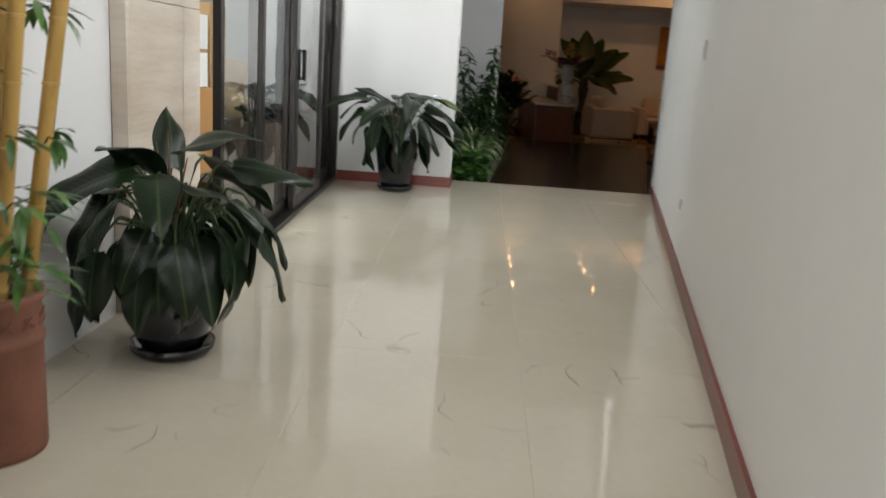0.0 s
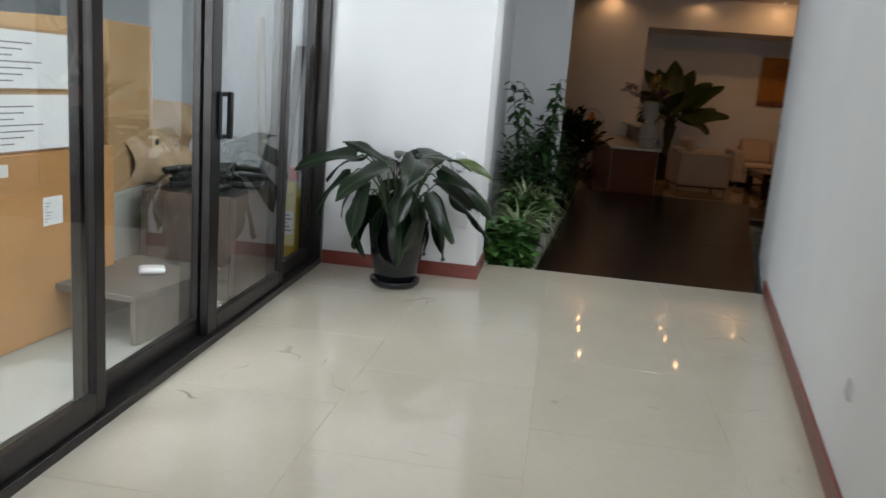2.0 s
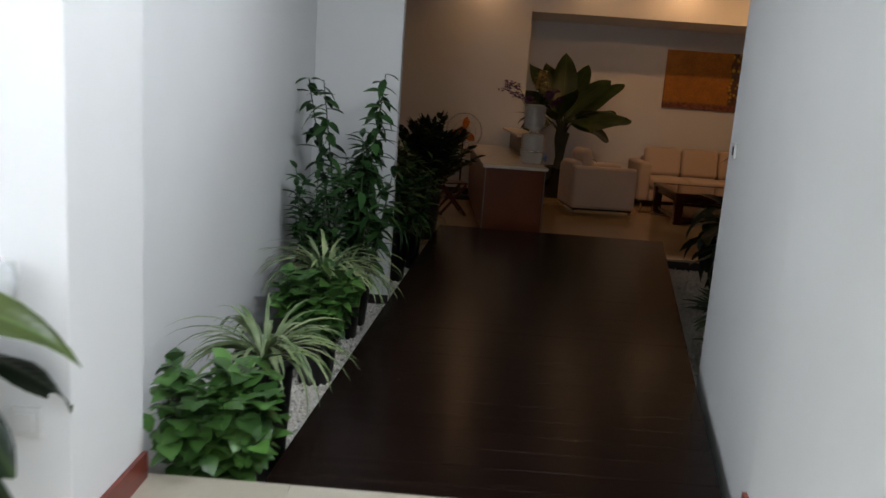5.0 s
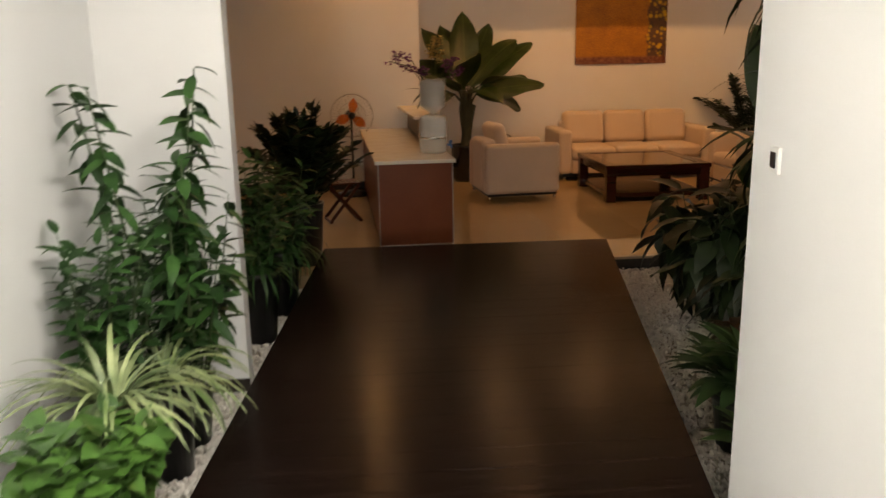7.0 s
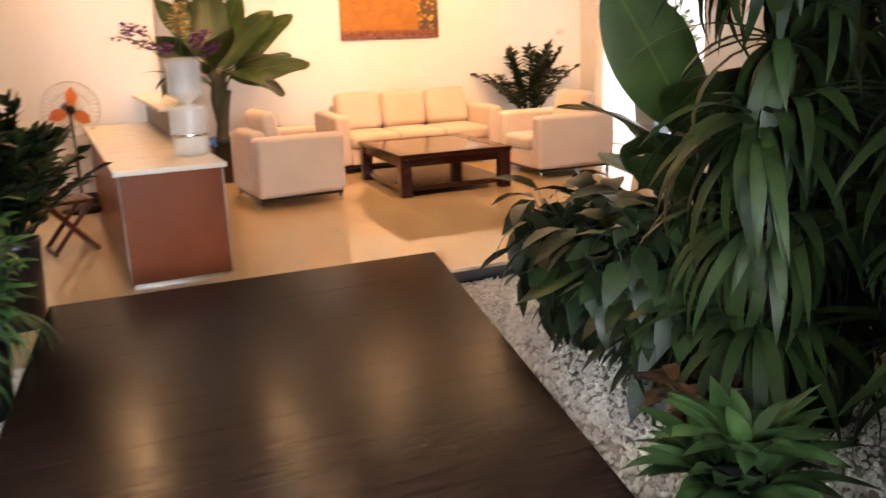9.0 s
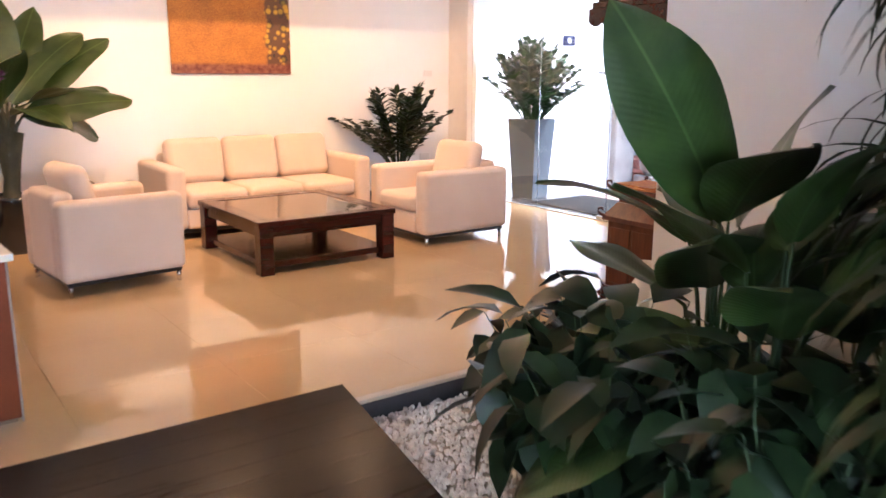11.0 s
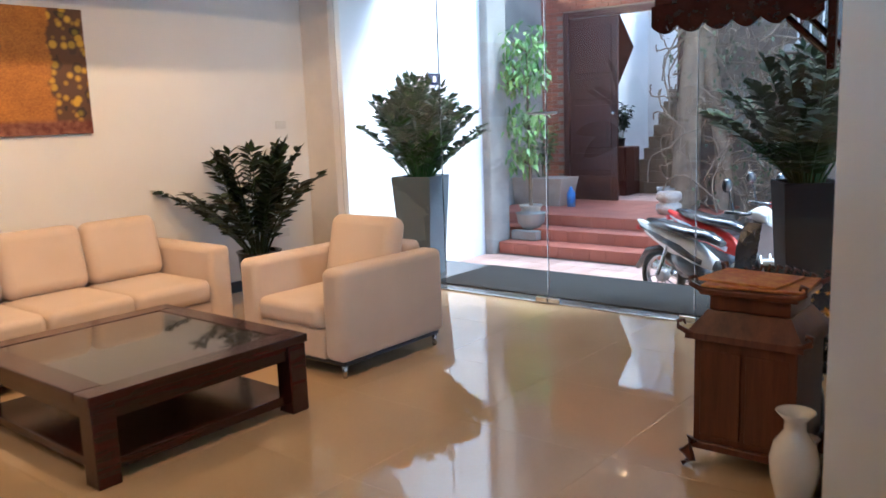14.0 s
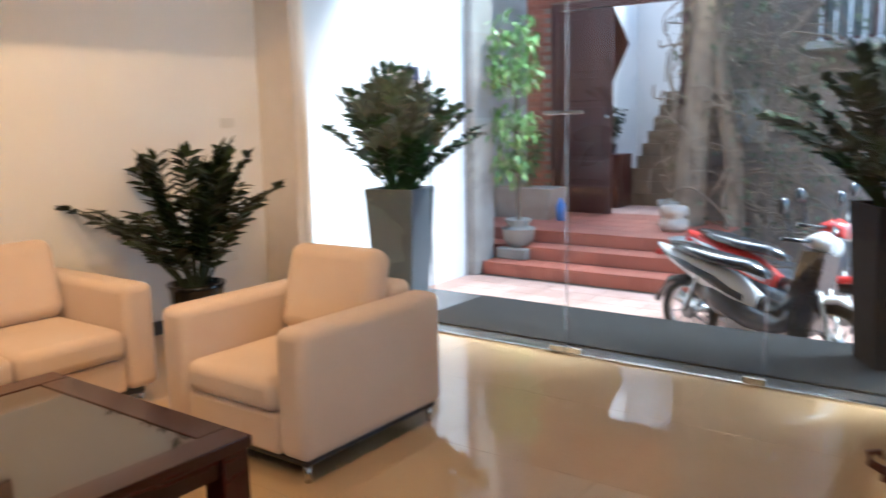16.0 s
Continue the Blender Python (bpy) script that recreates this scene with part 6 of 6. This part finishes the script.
for c, n, rad in (((-0.03, 0.12, 1.15), 120, 0.26), ((0, 0.1, 1.6), 200, 0.34), ((0, 0.15, 2.25), 300, 0.42), ((0, 0.45, 2.15), 110, 0.25), ((0, 0.1, 2.65), 160, 0.36)):
    for k in range(n):
        d = Vector((r.gauss(0, 1), r.gauss(0, 1), r.gauss(0, 0.6))).normalized() * rad * r.random() ** 0.4
        g.leaf(turn(r.uniform(0, 360), r.uniform(-70, 10), Vector(c) + d), r.uniform(0.10, 0.17), 0.05, 0.6, 0.3, 3, 0.4)
    for k in range(6):
        a = r.uniform(0, 6.28)
        s.tube([(0, 0, c[2] - 0.15), Vector(c) + Vector((rad * 0.8 * math.cos(a), rad * 0.8 * math.sin(a), 0.05))], 0.006, 4)
tagged(part("trunk", s, BARK, o), kind="")
part("crown", g, leaf_material("pale_green_leaf", (0.13, 0.27, 0.07), (0.27, 0.45, 0.15), 0.5), o)
o = thing("trough_planter", "grey stone trough planter on the landing", "planter", (13.0, 16.55, FZ))
part("trough", Geo().add([(-0.2, -0.42, 0), (0.2, -0.42, 0), (0.2, 0.38, 0), (-0.2, 0.38, 0), (-0.26, -0.5, 0.42), (0.26, -0.5, 0.42), (0.26, 0.38, 0.42), (-0.26, 0.38, 0.42)], [(0, 3, 2, 1), (4, 5, 6, 7), (0, 1, 5, 4), (1, 2, 6, 5), (2, 3, 7, 6), (3, 0, 4, 7)]), surface("tan_stone", (0.30, 0.24, 0.19), (0.42, 0.35, 0.29), 0.8), o)
g, s = Geo(), Geo()
leafy_bush(g, s, 16, 0.8, 0.25, 0.12, 0.04, 96, 0.42)
part("leaves", g, GREEN, o)
part("twig_tangle", s, STEM, o)
solo("round_pot", Geo().lathe([(0.13, 0), (0.17, 0.06), (0.17, 0.13), (0.13, 0.15), (0.12, 0.16), (0.17, 0.2), (0.17, 0.27), (0.14, 0.3), (0.12, 0.3)], 22), surface("cream_and_clay_glaze", (0.35, 0.2, 0.12), (0.72, 0.68, 0.6), 0.4, 4), "cream glazed pot on a clay pot on the landing", "pot", (12.6, 14.3, FZ))
solo("round_pot", Geo().lathe([(0.12, 0), (0.17, 0.2), (0.19, 0.3), (0.16, 0.3), (0.15, 0.25)], 20), CONCRETE, "grey pot on the landing", "pot", (13.2, 14.55, FZ))
solo("round_pot", Geo().lathe([(0.12, 0), (0.16, 0.14), (0.19, 0.2), (0.16, 0.2), (0.15, 0.17)], 20), CONCRETE, "shallow grey pot on the step", "pot", (11.75, 13.85, ZS + 0.301))
solo("spray_bottle", Geo().lathe([(0.06, 0), (0.065, 0.2), (0.03, 0.26), (0.02, 0.3)], 14), BLUE, "blue plastic bottle by the trough", "bottle", (12.85, 15.95, FZ))
solo("blue_bottle", Geo().lathe([(0.12, 0), (0.13, 0.05), (0.12, 0.15), (0.13, 0.25), (0.12, 0.35), (0.04, 0.44), (0.04, 0.5)], 20), BLUE, "large blue water bottle on the street", "bottle", (10.6, 10.95, ZS))


# tall planters on the sill
def tall_planter(at, rz, seed, label, h2=1.0, spread=0.55, body=GREYPOT, leaf=MIDGREEN):
    o = thing("tall_planter", label, "planter", at, rz, "tall planters flanking the entrance")
    a, c, h = 0.15, 0.205, 0.95
    g = Geo().add([(-a, -a, 0), (a, -a, 0), (a, a, 0), (-a, a, 0), (-c, -c, h), (c, -c, h), (c, c, h), (-c, c, h), (-c + 0.025, -c + 0.025, h), (c - 0.025, -c + 0.025, h), (c - 0.025, c - 0.025, h), (-c + 0.025, c - 0.025, h),
                   (-c + 0.03, -c + 0.03, h - 0.08), (c - 0.03, -c + 0.03, h - 0.08), (c - 0.03, c - 0.03, h - 0.08), (-c + 0.03, c - 0.03, h - 0.08)],
                  [(3, 2, 1, 0)] + [(i, (i + 1) % 4, 4 + (i + 1) % 4, 4 + i) for i in range(4)] + [(4 + i, 4 + (i + 1) % 4, 8 + (i + 1) % 4, 8 + i) for i in range(4)] + [(8 + i, 8 + (i + 1) % 4, 12 + (i + 1) % 4, 12 + i) for i in range(4)])
    part("planter_body", g, body, o)
    part("soil", Geo().box((-c + 0.031, -c + 0.031, h - 0.14), (c - 0.031, c - 0.031, h - 0.079)), SOIL, o)
    zz_plant(o, 42, h - 0.08, h2, spread, seed, leaf, 0.09, 17)
    return o


tall_planter((8.14, 14.86, 0.001), 12, 101, "tall slate-grey planter with a green zamioculcas on the sill")
# backlit planter: shade is painted into the body and leaf colours
tall_planter((8.45, 11.45, 0.001), 30, 102, "tall planter with a bushy zamioculcas on the sill, backlit shade in its colour", 1.02, 0.72, SHADED_POT, leaf_material("shaded_green_leaf", (0.007, 0.022, 0.006), (0.020, 0.050, 0.012), 0.6, 0, 0.0, 0.12))


# motorbikes
BIKEGREY = surface("dark_grey_paint", (0.035, 0.042, 0.05), (0.055, 0.063, 0.075), 0.25, 4, 60, 0.02, 0, (1, 1, 1), 0.5)
def motorbike(at, rz, label, panel, accent):
    """A small step-through motorbike along local +y (front), standing on its wheels."""
    o = thing("motorbike", label, "motorbike", at, rz, "parked motorbikes")
    for y in (-0.6, 0.62):
        w = part("wheel", Geo().lathe([(0.05, -0.05), (0.06, -0.02), (0.06, 0.02), (0.05, 0.05)], 18, pose(0, y, 0.27, 0, 90, 0)), ENGINE, o)
        ring = [(0.232 + 0.037 * math.cos(a), 0.037 * math.sin(a)) for a in [2 * math.pi * i / 10 for i in range(11)]]
        part("tyre", Geo().lathe(ring, 32, pose(0, y, 0.27, 0, 90, 0), False), RUBBER, w)
        part("rim", Geo().lathe([(0.19, -0.02), (0.205, -0.024), (0.205, 0.024), (0.19, 0.02), (0.19, -0.02)], 32, pose(0, y, 0.27, 0, 90, 0), False), CHROME, w)
        sp = Geo()
        for k in range(10):
            a = 2 * math.pi * k / 10
            sp.tube([(0, y + 0.05 * math.cos(a), 0.27 + 0.05 * math.sin(a)), (0, y + 0.195 * math.cos(a + 0.2), 0.27 + 0.195 * math.sin(a + 0.2))], 0.006, 5)
        part("spokes", sp, ENGINE, w)
    def loft(secs, n=10):
        g = Geo()
        pts = [(sx * math.cos(2 * math.pi * j / n), y, z + sz * math.sin(2 * math.pi * j / n)) for y, z, sx, sz in secs for j in range(n)]
        g.add(pts, [(i * n + j, (i + 1) * n + j, (i + 1) * n + (j + 1) % n, i * n + (j + 1) % n) for i in range(len(secs) - 1) for j in range(n)], None, True)
        g.face(list(range(n)))
        g.face([(len(secs) - 1) * n + j for j in range(n - 1, -1, -1)])
        return g
    part("tail_fairing", loft([(-0.92, 0.78, 0.03, 0.015), (-0.75, 0.70, 0.09, 0.06), (-0.45, 0.60, 0.12, 0.11), (-0.15, 0.50, 0.12, 0.13), (0.05, 0.42, 0.08, 0.09)]), panel, o)
    part("side_stripe", loft([(-0.85, 0.735, 0.075, 0.012), (-0.6, 0.66, 0.124, 0.05), (-0.3, 0.57, 0.140, 0.065), (-0.05, 0.48, 0.150, 0.03)]), accent, o)
    part("seat", loft([(-0.78, 0.80, 0.05, 0.02), (-0.6, 0.77, 0.12, 0.045), (-0.3, 0.73, 0.125, 0.05), (-0.05, 0.71, 0.09, 0.05), (0.1, 0.66, 0.05, 0.03)]), BIKEBLACK, o)
    part("engine", Geo().rbox((-0.12, -0.2, 0.2), (0.12, 0.1, 0.42), 0.05, 3).lathe([(0.09, 0.1), (0.09, 0.16), (0.06, 0.17)], 18, pose(0, -0.05, 0.3, 0, -90, 0)), ENGINE, o)
    part("floor_tunnel", loft([(0.0, 0.42, 0.08, 0.1), (0.2, 0.40, 0.07, 0.08), (0.38, 0.55, 0.08, 0.12), (0.45, 0.75, 0.08, 0.12)]), BIKEBLACK, o)
    part("leg_shield", Geo().add([(-0.2, 0.38, 0.3), (0.2, 0.38, 0.3), (0.22, 0.42, 0.7), (-0.22, 0.42, 0.7), (-0.12, 0.5, 0.3), (0.12, 0.5, 0.3), (0.1, 0.58, 0.9), (-0.1, 0.58, 0.9), (-0.14, 0.44, 0.9), (0.14, 0.44, 0.9)], [(0, 1, 2, 3), (4, 7, 6, 5), (0, 3, 7, 4), (1, 5, 6, 2), (0, 4, 5, 1), (3, 2, 9, 8), (8, 9, 6, 7), (2, 6, 9), (3, 8, 7)]), BIKEBLACK, o)
    part("under_cowl", loft([(-0.52, 0.50, 0.09, 0.08), (-0.3, 0.43, 0.135, 0.15), (0.0, 0.34, 0.15, 0.12), (0.25, 0.32, 0.15, 0.08), (0.42, 0.46, 0.14, 0.16), (0.5, 0.66, 0.12, 0.14)]), BIKEGREY, o, "dark grey lower fairing")
    part("front_fender", loft([(0.36, 0.46, 0.05, 0.02), (0.5, 0.55, 0.06, 0.03), (0.66, 0.575, 0.065, 0.03), (0.82, 0.52, 0.05, 0.02)]), panel, o)
    part("rear_fender", loft([(-0.55, 0.56, 0.05, 0.03), (-0.8, 0.50, 0.05, 0.03), (-0.93, 0.32, 0.045, 0.03)]), BIKEBLACK, o)
    part("handlebar", Geo().tube([(-0.34, 0.4, 1.0), (-0.15, 0.47, 0.97), (0.15, 0.47, 0.97), (0.34, 0.4, 1.0)], 0.014, 8), BIKEBLACK, o)
    part("cowl", loft([(0.4, 0.95, 0.08, 0.04), (0.5, 0.96, 0.12, 0.07), (0.6, 0.93, 0.08, 0.05)]), panel, o)
    part("headlight", Geo().lathe([(0.07, 0), (0.06, 0.03), (0.01, 0.045)], 16, pose(0, 0.59, 0.93, -80, 0, 0)), CLEARPLASTIC, o)
    part("tail_light", Geo().rbox((-0.05, -0.93, 0.69), (0.05, -0.87, 0.74), 0.015, 2), RED, o)
    for s in (-1, 1):
        mi = part("mirror", Geo().tube([(s * 0.26, 0.42, 1.0), (s * 0.3, 0.42, 1.12), (s * 0.33, 0.42, 1.2)], 0.007, 6), BIKEBLACK, o)
        part("mirror_shell", Geo().lathe([(0.058, -0.012), (0.06, 0.0), (0.045, 0.016), (0.01, 0.022)], 16, pose(s * 0.34, 0.42, 1.22, -90, 0, 0)), BIKEBLACK, mi)
        part("mirror_glass", Geo().lathe([(0.052, -0.002), (0.052, 0.0)], 16, pose(s * 0.34, 0.4055, 1.22, 90, 0, 0)), CHROME, mi)
        part("fork", Geo().tube([(s * 0.06, 0.62, 0.27), (s * 0.06, 0.48, 0.8)], 0.018, 8), ENGINE, o)
        part("shock_absorber", Geo().tube([(s * 0.1, -0.58, 0.3), (s * 0.1, -0.45, 0.6)], 0.02, 8), CHROME, o)
    part("exhaust", Geo().tube([(-0.12, 0.0, 0.2), (-0.14, -0.3, 0.2), (-0.15, -0.45, 0.23), (-0.16, -0.85, 0.33)], [0.015, 0.018, 0.045, 0.05], 10), CHROME, o, "steel exhaust pipe")
    part("stand", Geo().tube([(-0.1, -0.1, 0.2), (-0.16, -0.2, 0.005)], 0.01, 6).tube([(0.1, -0.1, 0.2), (0.14, -0.2, 0.005)], 0.01, 6), BIKEBLACK, o)
    return o


motorbike((9.32, 12.45, ZS), 160, "dark grey motorbike with white side panels parked on the street", BIKEWHITE, BIKEGREY)
motorbike((10.10, 12.50, ZS), 158, "red and black motorbike parked behind another", RED, BIKEWHITE)

# ---- pieces: floors, deck, pebbles, paving, bricks (last) ----
floor = struct("floor_corridor", Geo().box((-1.03, -6.0, ZC - 0.2), (2.25, 4.859, ZC - 0.0015)), GROUT, "polished cream marble floor of the corridor", "floor")
TX = [-1.02, -0.84, -0.12, 0.60, 1.32, 2.2]
for i in range(len(TX) - 1):
    off = 0.0 if i % 2 else 0.4
    ys = [4.898] + [y for y in (3.83 + off - 0.8 * k for k in range(14)) if -5.98 < y < 4.6] + [-5.98]
    for y1, y0 in zip(ys, ys[1:]):
        x0, x1 = TX[i] + 0.0006, TX[i + 1] - 0.0006
        part("tile", Geo().rbox((x0, y0 + 0.0006, ZC - 0.02 if y1 > 4.8 else ZC - 0.004), (x1, y1 - 0.0006, ZC), 0.0008, 1), CREAM, floor)

lobby = struct("floor_lobby", Geo().box((-1.6, 10.34, -0.2), (2.9, 15.9, -0.0045)).box((2.9005, 10.601, -0.2), (7.67, 15.9, -0.0045)).box((-1.6, 8.7, -0.2), (0.139, 10.3395, -0.0045)), GROUT_TAN, "polished tan tiled lobby floor", "floor")
xs = [-1.6] + [2.9 + 0.8 * k for k in range(-5, 6)] + [7.629]
ys = [10.602 + 0.8 * k for k in range(7)] + [15.9]
lob = {}
for i in range(len(xs) - 1):
    for j in range(len(ys) - 1):
        dx, dy = round(xs[i + 1] - xs[i], 4), round(ys[j + 1] - ys[j], 4)
        if (dx, dy) not in lob:
            lob[dx, dy] = Geo().rbox((0.0004, 0.0004, -0.004), (dx - 0.0004, dy - 0.0004, 0), 0.0006, 1).mesh("tile", TAN)
        part("tile", lob[dx, dy], None, lobby).location = (xs[i], ys[j], 0)
part("tile", Geo().rbox((-1.6, 10.341, -0.004), (2.899, 10.6016, 0), 0.0006, 1), TAN, lobby)
part("tile", Geo().rbox((-1.6, 8.7, -0.004), (0.139, 10.3405, 0), 0.0006, 1), TAN, lobby)

deck = tagged(new("deck"), "dark-stained polished plank deck across the planting bed", "deck", kind="structure")
y = 4.905
while y < 10.32:
    y2 = min(y + 0.1505, 10.33)
    c = [(deck_x(y, DL), y), (deck_x(y, DR), y), (deck_x(y2 - 0.0006, DR), y2 - 0.0006), (deck_x(y2 - 0.0006, DL), y2 - 0.0006)]
    z1 = ZD + rnd.uniform(-0.0004, 0.0004)
    g = prism(Geo(), c, ZD - 0.03, z1 - 0.0008)
    e = 0.0008
    g.add([(c[0][0], c[0][1], z1 - 0.0008), (c[1][0], c[1][1], z1 - 0.0008), (c[2][0], c[2][1], z1 - 0.0008), (c[3][0], c[3][1], z1 - 0.0008),
           (c[0][0] + e, c[0][1] + e, z1), (c[1][0] - e, c[1][1] + e, z1), (c[2][0] - e, c[2][1] - e, z1), (c[3][0] + e, c[3][1] - e, z1)], [(0, 1, 5, 4), (1, 2, 6, 5), (2, 3, 7, 6), (3, 0, 4, 7), (4, 5, 6, 7)])
    part("plank", g, DECK, deck)
    y = y2

# pebbles over the bed
ICO = [(0, 0, 1), (0.894, 0, 0.447), (0.276, 0.851, 0.447), (-0.724, 0.526, 0.447), (-0.724, -0.526, 0.447), (0.276, -0.851, 0.447), (0.724, 0.526, -0.447), (-0.276, 0.851, -0.447), (-0.894, 0, -0.447), (-0.276, -0.851, -0.447), (0.724, -0.526, -0.447), (0, 0, -1)]
ICF = [(0, 1, 2), (0, 2, 3), (0, 3, 4), (0, 4, 5), (0, 5, 1), (1, 6, 2), (2, 7, 3), (3, 8, 4), (4, 9, 5), (5, 10, 1), (2, 6, 7), (3, 7, 8), (4, 8, 9), (5, 9, 10), (1, 10, 6), (11, 7, 6), (11, 8, 7), (11, 9, 8), (11, 10, 9), (11, 6, 10)]
r = random.Random(7)
g = Geo()


def pebble(x, y):
    s = r.uniform(0.008, 0.0155)
    m = Matrix.Translation((x, y, ZB - 0.012 + r.uniform(0, 0.014))) @ Euler((r.uniform(0, 6), r.uniform(0, 6), r.uniform(0, 6))).to_matrix().to_4x4() @ Matrix.Diagonal((s * r.uniform(0.8, 1.5), s, s * r.uniform(0.55, 0.9), 1))
    g.add(ICO, ICF, m, False)


for k in range(8000):
    y = r.uniform(4.92, 8.38)
    pebble(r.uniform(-0.03 if y > 4.88 else 0.16, deck_x(y, DL) + 0.03), y)
for k in range(2400):
    y = r.uniform(8.56, 10.3)
    pebble(r.uniform(0.16, deck_x(y, DL) + 0.03), y)
for k in range(21000):
    y = r.uniform(5.0, 10.55)
    lo = deck_x(y, DR) - 0.03
    hi = wall_r(y) if y < 6.75 else 4.66
    x = lo + (hi - lo) * (r.random() ** (1.0 if y < 6.75 else 1.4))
    if hi > lo:
        pebble(x, y)
tagged(struct("pebbles", g, PEBBLE, "white pebbles covering the planting bed", "pebbles"), kind="stuff")

# street paving, step tiles and bricks
pave = struct("pavement", Geo().box((8.805, 8.0, ZS - 0.05), (11.155, 16.2, ZS - 0.011)), MORTAR, "pink paved street between the houses", "pavement")
pm = Geo().rbox((0.003, 0.003, -0.01), (0.297, 0.297, 0.0), 0.003, 1).mesh("paving_tile", PINKTILE)
for i in range(7):
    for j in range(22):
        part("paving_tile", pm, None, pave).location = (8.95 + 0.3 * i if i else 8.95, 9.6 + 0.3 * j, ZS)
tm = Geo().rbox((0.003, 0.002, -0.02), (0.377, 0.228, 0.0), 0.004, 1).mesh("step_tile", STEPRED)
rm = Geo().rbox((0.0, 0.002, -0.128), (0.012, 0.228, -0.002), 0.003, 1).mesh("riser_tile", STEPRED)
for k in range(3):
    z1, x0 = ZS + 0.15 * (k + 1), 11.15 + 0.38 * k
    for j in range(11 + (3 if k else 0)):
        y0 = 13.56 + 0.08 * k + 0.23 * j
        if y0 > 16.72:
            continue
        part("step_tile", tm, None, steps).location = (x0 - 0.005, y0, z1)
        part("riser_tile", rm, None, steps).location = (x0, y0, z1 - 0.02)
        if k == 2:
            for q in range(1, 6):
                part("step_tile", tm, None, steps).location = (x0 - 0.005 + 0.38 * q, y0, z1) if q < 5 else (x0 - 0.005 + 0.38 * 4.3, y0, z1 + 0.0005)
bm = Geo().rbox((0.0, 0.004, 0.004), (0.02, 0.216, 0.061), 0.003, 1).mesh("brick", BRICK)
k = 0
z = FZ - 0.1
while z < 3.9 and k < 420:
    y = 16.56 + (0.11 if round((z - FZ) / 0.065) % 2 else 0)
    row = [y + 0.22 * i for i in range(4)]
    if z > 3.03:
        row = [14.56 + (0.11 if round((z - FZ) / 0.065) % 2 else 0) + 0.22 * i for i in range(13)]
    for yy in row:
        part("brick", bm, None, house).location = (0.0, yy, z)
        k += 1
    z += 0.065
